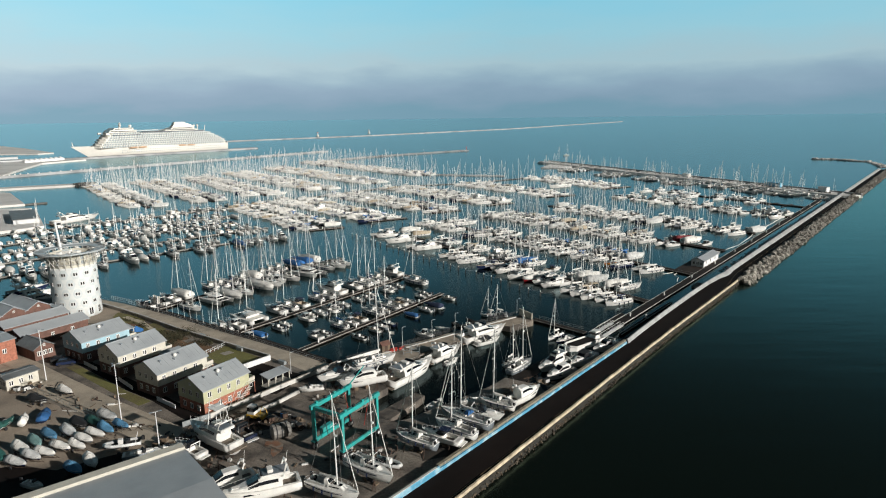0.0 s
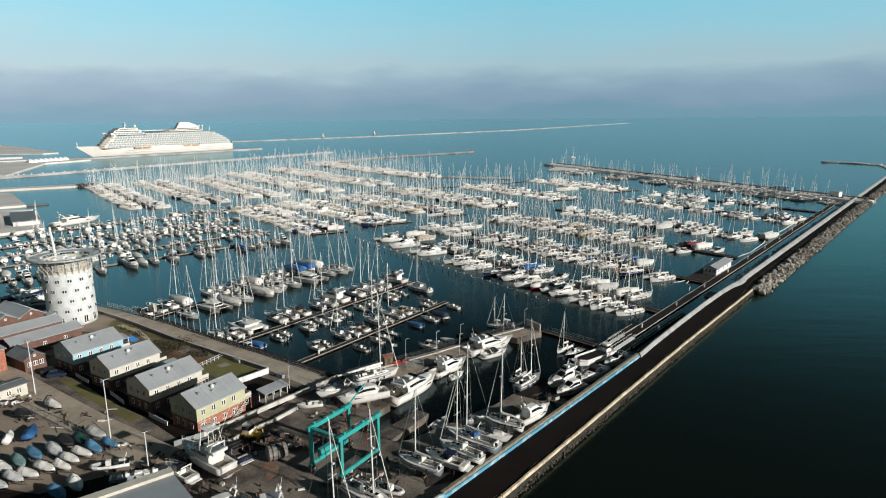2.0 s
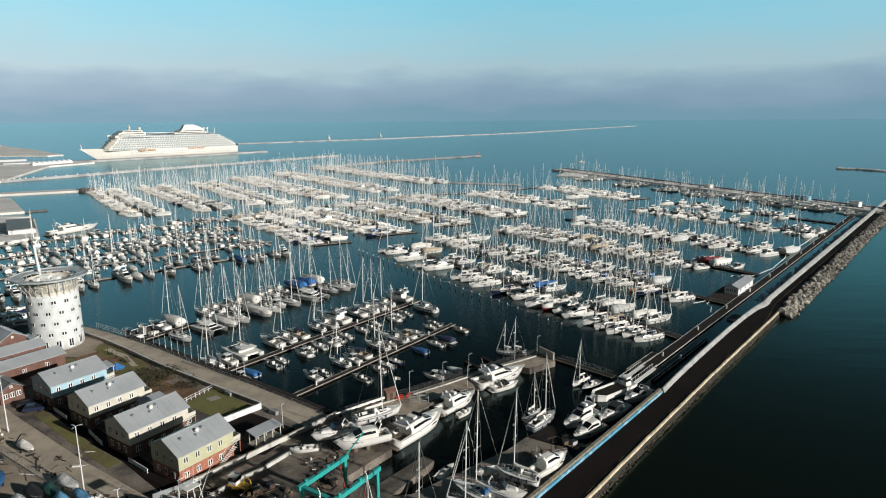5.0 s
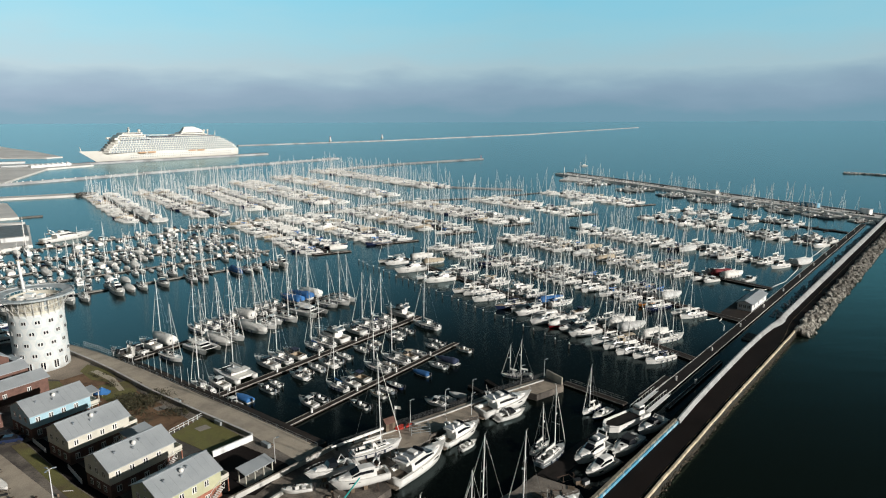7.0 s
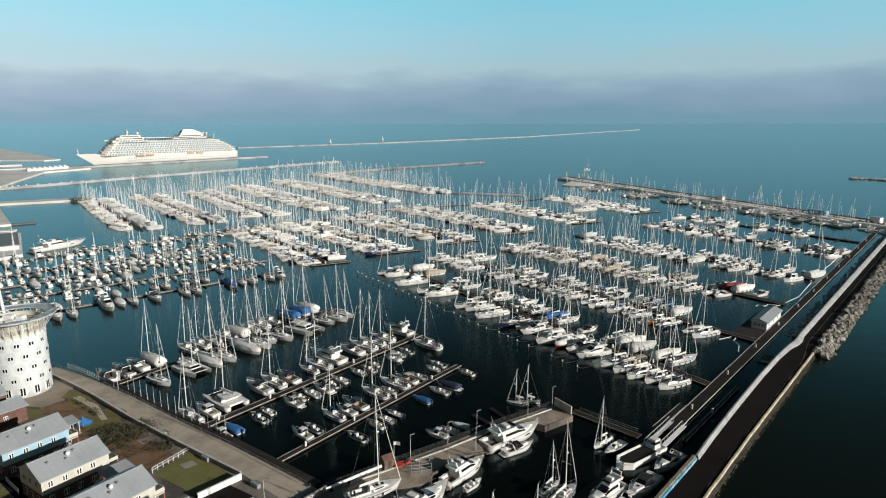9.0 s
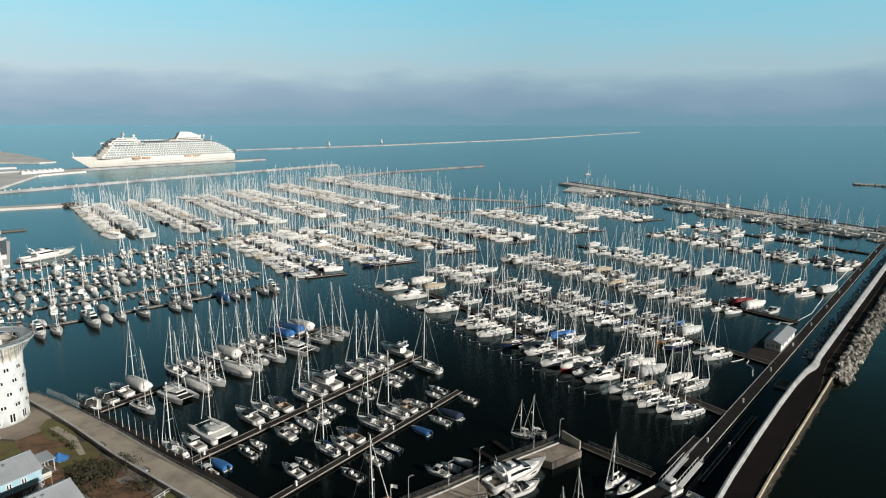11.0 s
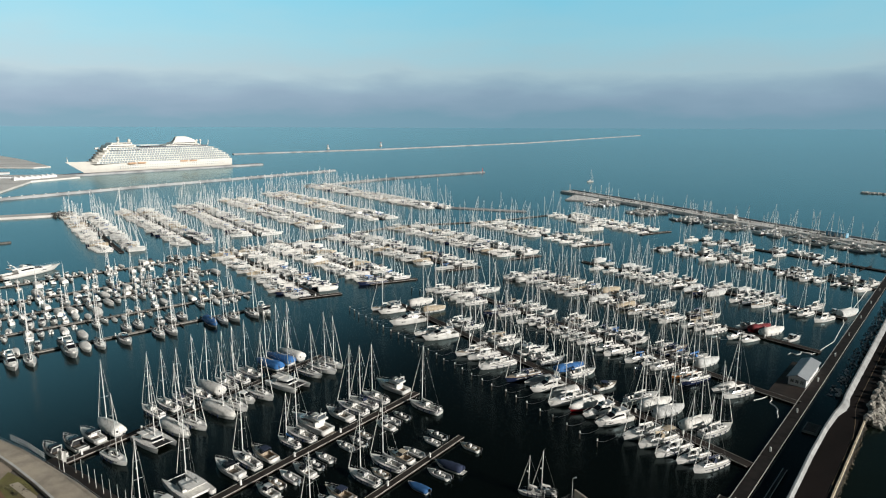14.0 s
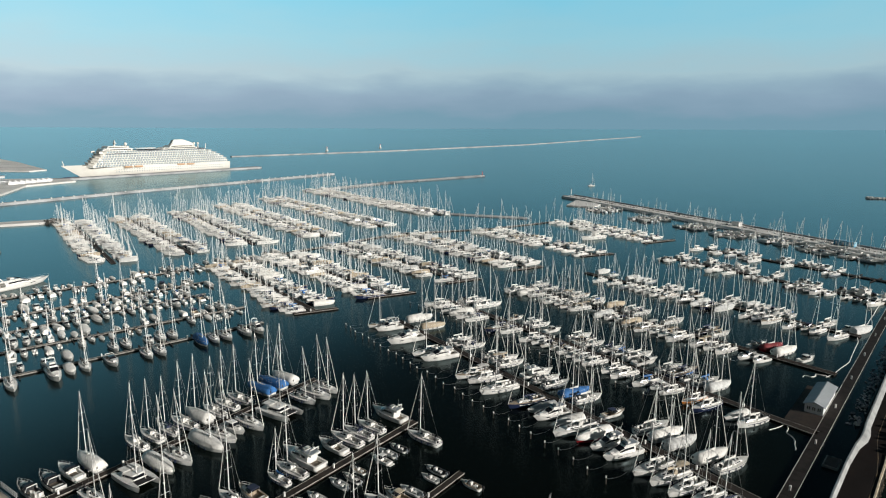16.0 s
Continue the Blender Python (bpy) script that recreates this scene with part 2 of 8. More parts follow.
M = {
    "water": water_mat("sea_water", (0.0022, 0.0036, 0.0024), (0.63, 0.80, 0.835), 0.19, 0.30),
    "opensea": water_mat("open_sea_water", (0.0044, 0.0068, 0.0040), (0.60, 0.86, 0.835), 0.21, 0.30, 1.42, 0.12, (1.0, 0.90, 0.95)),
    "white": mat("white_gelcoat", (0.80, 0.79, 0.76), 0.25, var=0.06, scale=0.8, bump=0.03, per=0.12, isl=0.08),
    "deck": mat("cream_deck", (0.80, 0.785, 0.745), 0.5, var=0.10, scale=1.5, bump=0.1, per=0.12, isl=0.08),
    "teak": mat("weathered_teak", (0.19, 0.155, 0.12), 0.7, var=0.2, scale=1.5, bump=0.2, per=0.2),
    "navy": mat("navy_gelcoat", (0.02, 0.03, 0.07), 0.2, var=0.1, bump=0.03, per=0.3),
    "red": mat("red_gelcoat", (0.35, 0.02, 0.025), 0.3, var=0.1, bump=0.03),
    "grey": mat("grey_gelcoat", (0.25, 0.28, 0.31), 0.3, var=0.1, bump=0.03, per=0.4),
    "anti": mat("dark_antifouling", (0.03, 0.035, 0.05), 0.7, var=0.25, bump=0.1, per=0.3),
    "glass": mat("tinted_glass", (0.012, 0.014, 0.018), 0.16, var=0.05, bump=0.0),
    "alu": mat("aluminium_spar", (0.80, 0.79, 0.77), 0.4, 0.0, var=0.06, bump=0.02),
    "wire": mat("steel_wire", (0.45, 0.45, 0.44), 0.4, 0.8, var=0.05, bump=0.0),
    "canvas": mat("white_canvas", (0.79, 0.775, 0.735), 0.8, var=0.10, scale=1.2, bump=0.3, per=0.10, isl=0.08),
    "bluecanvas": mat("blue_canvas", (0.035, 0.16, 0.42), 0.75, var=0.15, scale=1.5, bump=0.3, per=0.35),
    "greencanvas": mat("green_tarpaulin", (0.02, 0.10, 0.085), 0.7, var=0.2, scale=1.5, bump=0.3, per=0.4),
    "greycanvas": mat("grey_tarpaulin", (0.64, 0.65, 0.64), 0.75, var=0.15, scale=1.5, bump=0.3, per=0.35),
    "beigecanvas": mat("beige_canvas", (0.50, 0.42, 0.31), 0.8, var=0.12, scale=1.2, bump=0.3, per=0.2, isl=0.15),
    "navycanvas": mat("navy_canvas", (0.022, 0.034, 0.075), 0.8, var=0.15, scale=1.2, bump=0.3, per=0.3),
    "winecanvas": mat("wine_red_canvas", (0.20, 0.025, 0.03), 0.8, var=0.15, scale=1.2, bump=0.3),
    "teakdeck": mat("pale_teak_deck", (0.40, 0.32, 0.23), 0.65, var=0.18, scale=2.0, bump=0.15, per=0.2),
    "greydeck": mat("grey_pontoon_deck", (0.15, 0.145, 0.135), 0.85, var=0.2, scale=0.6, bump=0.25, spec=0.2),
    "orange": mat("orange_paint", (0.55, 0.20, 0.03), 0.5, var=0.1),
    "black": mat("black_rubber", (0.018, 0.018, 0.02), 0.7, var=0.15, bump=0.1),
    "pontoon": mat("pontoon_planks", (0.040, 0.031, 0.026), 0.85, var=0.25, scale=0.5, bump=0.3, second=(0.025, 0.021, 0.019), spec=0.2),
    "concrete": mat("quay_concrete", (0.33, 0.30, 0.26), 0.85, var=0.16, scale=0.22, bump=0.25, second=(0.19, 0.172, 0.15)),
    "yard": mat("yard_concrete", (0.205, 0.175, 0.145), 0.88, var=0.30, scale=0.16, fine=3.2, bump=0.25, second=(0.068, 0.058, 0.05), mixpos=(0.42, 0.60)),
    "shrink": mat("dirty_shrink_wrap", (0.20, 0.19, 0.175), 0.45, var=0.25, scale=1.0, bump=0.5, dist=0.08, second=(0.09, 0.083, 0.075)),
    "park": mat("dusty_hard_standing", (0.31, 0.255, 0.20), 0.9, var=0.2, scale=0.14, fine=4.0, bump=0.2, second=(0.19, 0.158, 0.125), mixpos=(0.40, 0.66)),
    "asphalt": mat("dark_asphalt", (0.0125, 0.0088, 0.0078), 0.95, var=0.35, scale=0.1, bump=0.3, second=(0.0065, 0.0046, 0.0042), spec=0.12),
    "palewall": mat("pale_concrete_wall", (0.55, 0.54, 0.51), 0.8, var=0.12, scale=0.4, bump=0.2, second=(0.38, 0.37, 0.35)),
    "pile": mat("tarred_timber", (0.07, 0.06, 0.05), 0.85, var=0.25, scale=2.0, bump=0.3),
    "edge": mat("pontoon_edge", (0.36, 0.34, 0.31), 0.85, var=0.2, scale=0.6, bump=0.2),
    "beigepane": mat("beige_gallery_panel", (0.40, 0.375, 0.31), 0.6, var=0.12, scale=0.8, bump=0.1),
    "ringpale": mat("galvanised_grating", (0.42, 0.455, 0.47), 0.6, 0.1, var=0.12, scale=0.6, bump=0.2),
    "meshdark": mat("dark_wire_mesh", (0.045, 0.047, 0.048), 0.7, var=0.25, scale=2.0, bump=0.3),
    "pierwall": mat("beige_rendered_wall", (0.52, 0.46, 0.38), 0.85, var=0.12, scale=0.5, bump=0.2),
    "parapet": mat("weathered_parapet_concrete", (0.34, 0.345, 0.35), 0.9, var=0.2, scale=0.2, bump=0.25),
    "farstone": mat("sea_worn_stone", (0.40, 0.41, 0.42), 0.9, var=0.25, scale=0.05, bump=0.3),
    "lineworn": mat("worn_ochre_paint", (0.20, 0.14, 0.075), 0.9, var=0.2, scale=0.3, bump=0.1, second=(0.06, 0.045, 0.03), mixpos=(0.45, 0.6)),
    "kerb": mat("kerb_stone", (0.62, 0.52, 0.38), 0.85, var=0.2, scale=0.6, bump=0.3),
    "weedrock": mat("weedy_rock", (0.13, 0.10, 0.07), 0.85, var=0.35, scale=1.6, bump=0.6, dist=0.08, second=(0.03, 0.026, 0.02), mixpos=(0.42, 0.58)),
    "rock": mat("breakwater_rock", (0.40, 0.375, 0.33), 0.9, var=0.35, scale=0.7, bump=0.7, dist=0.12, second=(0.13, 0.12, 0.105), per=0.45, mixpos=(0.38, 0.62)),
    "darkrock": mat("dark_rock", (0.10, 0.095, 0.085), 0.7, var=0.3, scale=0.9, bump=0.6, dist=0.1),
    "bluepaint": mat("blue_wall_paint", (0.075, 0.28, 0.43), 0.7, var=0.15, scale=0.5, bump=0.2, second=(0.32, 0.49, 0.57), mixpos=(0.47, 0.64)),
    "teal": mat("teal_machine_paint", (0.02, 0.33, 0.32), 0.45, var=0.12, scale=0.8, bump=0.1, second=(0.05, 0.24, 0.22)),
    "roof": mat("grey_sheet_roof", (0.345, 0.37, 0.39), 0.55, 0.0, var=0.08, scale=0.25, bump=0.1, second=(0.29, 0.315, 0.335)),
    "ring": mat("grey_steel_grating", (0.30, 0.33, 0.34), 0.6, 0.1, var=0.12, scale=0.6, bump=0.2),
    "darkroof": mat("slate_grey_roof", (0.17, 0.18, 0.185), 0.6, var=0.15, scale=0.4, bump=0.2),
    "brick": mat("red_brick", (0.40, 0.16, 0.105), 0.85, var=0.2, scale=2.0, bump=0.3),
    "seawall": mat("weathered_sea_wall", (0.36, 0.37, 0.37), 0.85, var=0.15, scale=0.4, bump=0.25, second=(0.24, 0.245, 0.245)),
    "brown": mat("dark_brown_cladding", (0.15, 0.078, 0.060), 0.8, var=0.15, scale=1.0, bump=0.2),
    "cream": mat("cream_cladding", (0.57, 0.545, 0.47), 0.7, var=0.08, scale=0.6, bump=0.15),
    "paleyellow": mat("pale_yellow_cladding", (0.46, 0.455, 0.30), 0.7, var=0.08, scale=0.6, bump=0.15),
    "skyblue": mat("pale_blue_cladding", (0.34, 0.52, 0.60), 0.7, var=0.08, scale=0.6, bump=0.15),
    "towerwhite": mat("white_painted_render", (0.72, 0.73, 0.73), 0.7, var=0.06, scale=0.5, bump=0.15),
    "towerwall": mat("pale_tower_render", (0.67, 0.69, 0.685), 0.7, var=0.06, scale=0.5, bump=0.15),
    "towerhex": mat("pale_blue_grey_render", (0.575, 0.62, 0.635), 0.7, var=0.06, scale=0.5, bump=0.15),
    # paler than the ground itself: haze over far quays and shore is in this colour
    "palestone": mat("hazed_pale_ground", (0.70, 0.68, 0.65), 0.9, var=0.12, scale=0.03, bump=0.2),
    "towergrey": mat("pale_grey_render", (0.63, 0.645, 0.65), 0.7, var=0.06, scale=0.5, bump=0.15),
    "pierpave": mat("worn_pier_concrete", (0.36, 0.30, 0.235), 0.88, var=0.15, scale=0.3, bump=0.25, second=(0.22, 0.185, 0.15), mixpos=(0.45, 0.62)),
    "weed": mat("weed_covered_stone", (0.028, 0.024, 0.018), 0.8, var=0.3, scale=0.8, bump=0.5, dist=0.08),
    "darkdeck": mat("dark_wet_decking", (0.022, 0.018, 0.016), 0.85, var=0.25, scale=0.6, bump=0.25, spec=0.2),
    # near-black concrete that carries the painted yard shadows
    "darkyard": mat("shade_dark_concrete", (0.05, 0.042, 0.036), 0.85, var=0.3, scale=0.35, bump=0.25, second=(0.022, 0.019, 0.017), spec=0.3),
    "khaki": mat("khaki_concrete", (0.24, 0.215, 0.16), 0.85, var=0.18, scale=0.8, bump=0.3, second=(0.15, 0.13, 0.10)),
    "ruststain": mat("rust_stained_concrete", (0.20, 0.10, 0.06), 0.9, var=0.2, scale=0.6, bump=0.2, second=(0.20, 0.165, 0.13), mixpos=(0.42, 0.58)),
    "lightblue": mat("faded_blue_tarpaulin", (0.10, 0.27, 0.45), 0.7, var=0.15, scale=1.5, bump=0.3, per=0.3),
    "mint": mat("pale_green_tarpaulin", (0.22, 0.38, 0.37), 0.7, var=0.15, scale=1.5, bump=0.3, per=0.2),
    "grass": mat("rough_grass", (0.15, 0.145, 0.042), 0.95, var=0.3, scale=0.25, bump=0.6, dist=0.06, second=(0.11, 0.085, 0.04)),
    "scrub": mat("brown_scrub", (0.072, 0.066, 0.034), 0.95, var=0.35, scale=0.6, bump=0.5, dist=0.06),
    "soil": mat("brown_soil", (0.20, 0.115, 0.062), 0.95, var=0.25, scale=0.4, bump=0.5),
    "sand": mat("pale_sand", (0.50, 0.44, 0.34), 0.9, var=0.15, scale=0.05, bump=0.2),
    "ship": mat("white_ship_paint", (0.74, 0.72, 0.67), 0.4, var=0.04, scale=0.1, bump=0.02),
    "shipglass": mat("ship_balcony_glass", (0.30, 0.36, 0.40), 0.25, var=0.1, bump=0.0),
    "lifeboat": mat("lifeboat_paint", (0.52, 0.33, 0.20), 0.5, var=0.1),
    "yellow": mat("yellow_paint", (0.55, 0.33, 0.03), 0.5, var=0.15),
    "paving": mat("pale_paving", (0.44, 0.375, 0.295), 0.88, var=0.18, scale=0.3, bump=0.2, second=(0.29, 0.25, 0.20)),
    "wood": mat("bare_timber", (0.17, 0.125, 0.085), 0.8, var=0.2, scale=1.0, bump=0.2),
    "rust": mat("rusty_steel", (0.09, 0.055, 0.04), 0.8, 0.2, var=0.25, scale=2.0, bump=0.3),
    "redplastic": mat("red_plastic", (0.48, 0.05, 0.035), 0.5, var=0.1),
}


# ---- mesh helpers ----
def part(name, bm, material, parent=None, label="", smooth=False):
    me = bpy.data.meshes.new(name)
    bm.normal_update()
    bm.to_mesh(me)
    bm.free()
    if smooth:
        for p in me.polygons:
            p.use_smooth = True
    me.materials.append(M[material] if isinstance(material, str) else material)
    ob = new(name, me)
    if parent:
        ob.parent = parent
    if label:
        ob["label"] = label
    return ob


def blend(name, pieces, parent, label=""):
    """One part from several bmeshes, each with its own material."""
    verts, faces, slots, mats = [], [], [], []
    for bm, material in pieces:
        at = len(verts)
        bm.verts.index_update()
        verts.extend(tuple(v.co) for v in bm.verts)
        for f in bm.faces:
            faces.append([at + v.index for v in f.verts]); slots.append(len(mats))
        mats.append(M[material])
        bm.free()
    me = bpy.data.meshes.new(name)
    me.from_pydata(verts, [], faces)
    for mt in mats:
        me.materials.append(mt)
    me.polygons.foreach_set("material_index", slots)
    ob = new(name, me)
    ob.parent = parent
    if label:
        ob["label"] = label
    return ob


def empty(name, m, label="", category="", group="", kind=""):
    ob = new(name)
    ob.matrix_world = m
    return tagged(ob, label, category, group, kind)


def B():
    return bmesh.new()


def box(bm, x0, x1, y0, y1, z0, z1, m=None):
    v = [bm.verts.new(m @ Vector(p) if m else p) for p in
         ((x0, y0, z0), (x1, y0, z0), (x1, y1, z0), (x0, y1, z0), (x0, y0, z1), (x1, y0, z1), (x1, y1, z1), (x0, y1, z1))]
    for f in ((0, 3, 2, 1), (4, 5, 6, 7), (0, 1, 5, 4), (1, 2, 6, 5), (2, 3, 7, 6), (3, 0, 4, 7)):
        bm.faces.new([v[i] for i in f])
    return bm


def loft(bm, rings, cap=True, closed=True):
    vs = [[bm.verts.new(p) for p in r] for r in rings]
    n = len(rings[0])
    for a, b in zip(vs, vs[1:]):
        for i in range(n if closed else n - 1):
            j = (i + 1) % n
            bm.faces.new((a[i], a[j], b[j], b[i]))
    if cap:
        bm.faces.new(vs[0][::-1]); bm.faces.new(vs[-1])
    return bm


def tube(bm, p0, p1, r0, r1=None, seg=6):
    p0, p1 = Vector(p0), Vector(p1)
    r1 = r0 if r1 is None else r1
    d = (p1 - p0).normalized()
    u = d.orthogonal().normalized(); w = d.cross(u)
    ring = lambda c, r: [c + (u * math.cos(2 * math.pi * i / seg) + w * math.sin(2 * math.pi * i / seg)) * r for i in range(seg)]
    return loft(bm, [ring(p0, r0), ring(p1, r1)])


def path(bm, pts, r, seg=3):
    """A thin bent rod through the points, in one piece."""
    pts = [Vector(p) for p in pts]
    rings = []
    for i, p in enumerate(pts):
        d = (pts[min(i + 1, len(pts) - 1)] - pts[max(i - 1, 0)])
        d = d.normalized() if d.length > 1e-6 else Vector((0.3, 0.1, 1)).normalized()
        u = d.orthogonal().normalized(); w = d.cross(u)
        rings.append([p + (u * math.cos(2 * math.pi * k / seg) + w * math.sin(2 * math.pi * k / seg)) * r for k in range(seg)])
    return loft(bm, rings)


def prism(bm, pts, z0, z1):
    """An upright block over a polygon of any outline, counter-clockwise."""
    from_, to_ = [bm.verts.new((x, y, z0)) for x, y in pts], [bm.verts.new((x, y, z1)) for x, y in pts]
    n = len(pts)
    for i in range(n):
        j = (i + 1) % n
        bm.faces.new((from_[i], from_[j], to_[j], to_[i]))
    bm.faces.new(from_[::-1]); bm.faces.new(to_)
    return bm


def cabin(bm, x0, x1, wa, wb, z0, z1, inset=0.12, front=0.4, back=0.1):
    """A tapered deckhouse from x0 (aft, half width wa) to x1 (fore, half width wb)."""
    lo = [(x0, -wa, z0), (x1, -wb, z0), (x1, wb, z0), (x0, wa, z0)]
    hi = [(x0 + back, -wa + inset, z1), (x1 - front, -wb + inset, z1), (x1 - front, wb - inset, z1), (x0 + back, wa - inset, z1)]
    return loft(bm, [lo, hi])


def bevel(bm, w, seg=1):
    bmesh.ops.bevel(bm, geom=bm.edges[:], offset=w, segments=seg, affect="EDGES", clamp_overlap=True)
    return bm


# ---- setting: sea, quays, mole ----
MO, MD, MN = Vector((-5.9, 93.9)), Vector((0.634, 0.773)), Vector((0.773, -0.634))


def mole(s, n):
    """Plan point s metres along the mole wall and n metres out to sea from it."""
    p = MO + MD * s + MN * n
    return (p.x, p.y)


def strip(bm, s0, s1, n0, n1, z0, z1):
    return prism(bm, [mole(s0, n0), mole(s0, n1), mole(s1, n1), mole(s1, n0)], z0, z1)


def sheet(name, pts, material, label):
    bm = B()
    bm.faces.new([bm.verts.new((x, y, 0.0)) for x, y in pts])
    return tagged(part(name, bm, material), label, "sea", kind="structure")


sheet("water", [mole(-7000, 3), mole(9000, 3), mole(9000, -9000), mole(-7000, -9000)], "water", "dark teal rippled harbour water")
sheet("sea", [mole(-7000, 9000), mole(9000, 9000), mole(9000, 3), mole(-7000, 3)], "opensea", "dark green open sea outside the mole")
QD = Vector((0.824, -0.566))
bm = prism(B(), [mole(-330, 0), mole(44.5, 0), (21.2, 133.8), (14.4, 137.9), (10.4, 133.2), (-3.4, 121.6), (-6.2, 119.2), (-9.6, 118.6), (-2.9, 129.4), (-4.9, 131.0),
                 (-12.4, 121.4), (-18.2, 123.2), (-10.8, 133.4), (-13.4, 137.2), (-8.6, 144.2), (-5.2, 149.4), (-4.6, 152.6), (2.6, 159.2), (5.3, 160.0), (5.1, 161.8), (3.0, 165.2), (11.4, 171.8), (15.6, 172.6), (18.8, 170.9),
                 (25.7, 175.9), (22.4, 181.4), (8.0, 171.2), (-3.5, 162.0), (-14.6, 153.8), (-24.6, 146.0), (-26.0, 147.2), (-46.4, 161.8), (-59.2, 170.4), (-78.2, 184.0), (-97.2, 196.2), (-107.4, 201.4), (-118, 205), (-138, 199), (-200, 172), (-420, 150), (-420, -220)], -3.0, 1.5)
tagged(part("quay", bm, "yard"), "stained concrete boatyard ground with quay edges", "quay", kind="structure")

# road on the mole, narrowing seaward; its kerb and walls
KERB = ((-330, 7.0), (0, 6.75), (60, 5.6), (100, 5.05), (161, 4.95))


def kerb_n(s):
    """Distance of the kerb from the mole wall at s."""
    for (a, na), (b, nb) in zip(KERB, KERB[1:]):
        if s <= b:
            return na + (nb - na) * (s - a) / (b - a)
    return KERB[-1][1]


bm = prism(B(), [mole(-330, 0)] + [mole(s, kerb_n(s) - 0.2) for s, _ in KERB] + [mole(170, 4.6), mole(640, 4.6), mole(640, -2), mole(150, -2), mole(82, -2), mole(82, 0)], -3.0, 1.5)
tagged(part("road", bm, "asphalt"), "dark asphalt road along the harbour mole", "road", kind="structure")
kerb = tagged(new("kerb"), "sunlit stone kerb along the seaward edge", "kerb", kind="structure")
kerb_stones = []
for k in range(68):
    s = -6.4 + k * 2.46
    if len(kerb_stones) < 4:
        rs = random.Random(70 + k)
        bm = box(B(), 0, 2.42, -0.17 - rs.uniform(0, 0.04), 0.2 + rs.uniform(0, 0.07), -1.2, 0.24 + rs.uniform(-0.04, 0.05))
        ob = part("kerb_stone", bevel(bm, 0.05), "kerb", kerb)
        kerb_stones.append(ob.data)
    else:
        ob = new("kerb_stone", kerb_stones[(k * 7 + k // 5) % 4])
        ob.parent = kerb
    p, q = Vector(mole(s, kerb_n(s))), Vector(mole(s + 2.46, kerb_n(s + 2.46)))
    ob.matrix_local = pose(p.x, p.y, 1.5, 0, 0, math.degrees(math.atan2(q.y - p.y, q.x - p.x)))
foot = lambda s, n: [(*mole(s, n - 0.2), -2.5), (*mole(s, n - 0.2), 1.2), (*mole(s, n + 0.25), 1.2), (*mole(s, n + 0.34), 0.6), (*mole(s, n + 0.62), -0.5), (*mole(s, n + 0.62), -2.5)]
tagged(part("kerb_foot", loft(B(), [foot(*q) for q in KERB]), "weed"), "dark weedy stone foot below the kerb", "kerb", kind="structure")
line = lambda s, n: [(*mole(s, n - 0.86), 1.5), (*mole(s, n - 0.74), 1.5), (*mole(s, n - 0.74), 1.506), (*mole(s, n - 0.86), 1.506)]
tagged(part("road_line", loft(B(), [line(*q) for q in KERB[:-1]] + [line(150, 4.9), line(158, 4.2), line(166, 3.1), line(172, 2.7), line(400, 3.2)]), "lineworn"), "worn ochre edge line on the asphalt", "road marking", kind="structure")
wall = tagged(new("wall_mole"), "blue painted concrete wall beside the mole road", "wall", kind="structure")
for k in range(32):
    s = -14.4 + k * 3.02
    bm = strip(B(), s, s + 3.0, -0.2, 0.1, 1.5, 2.55 if s <= 9 else 2.08)
    part("panel", bm, "bluepaint", wall)
    if s > 9:
        part("wall_block", strip(B(), s, s + 2.96, -0.75, -0.2, 1.5, 2.52), "khaki", wall)
        part("wall_post", strip(B(), s + 1.4, s + 1.6, -0.21, -0.08, 2.08, 2.6), "concrete", wall)
tagged(part("coping", strip(B(), -105, 9, -0.26, 0.14, 2.55, 2.65), "palewall", wall), "pale coping")
bm = strip(B(), -105, 9, -1.0, -0.2, 1.5, 2.2)
tagged(part("footing", bm, "concrete", wall), "bare concrete footing")
# pale sloping wall further out, with a kink
ring = lambda s, o, f: [(*mole(s, o - 0.7), -2.5), (*mole(s, o - 0.45), 2.3), (*mole(s, o - 0.3), 2.5), (*mole(s, o), 2.52), (*mole(s, o + (f - o) * 0.55), 2.1), (*mole(s, f), 1.52), (*mole(s, f + 0.02), -2.5)]
bm = loft(B(), [ring(82.6, 0.0, 0.35), ring(93, -0.55, -0.15), ring(111, -1.1, -0.65), ring(134, -1.55, -1.05), ring(150, -1.55, -1.0), ring(160, -1.25, -0.5), ring(165, -0.8, 0.5), ring(169, -0.7, 0.6), ring(174, -0.95, 0.0), ring(194, -1.0, 0.0), ring(260, -1.2, 0.1), ring(640, -1.6, 0.0)])
tagged(part("wall_sloping", bm, "seawall"), "pale concrete sea wall with a sloping inner face", "wall", kind="structure")


# ---- boats ----
def half_beam(u, stern):
    if u > 0.42:
        return max(0.02, 1 - ((u - 0.42) / 0.58) ** 2.3)
    return stern + (1 - stern) * math.sin(math.pi / 2 * u / 0.42)


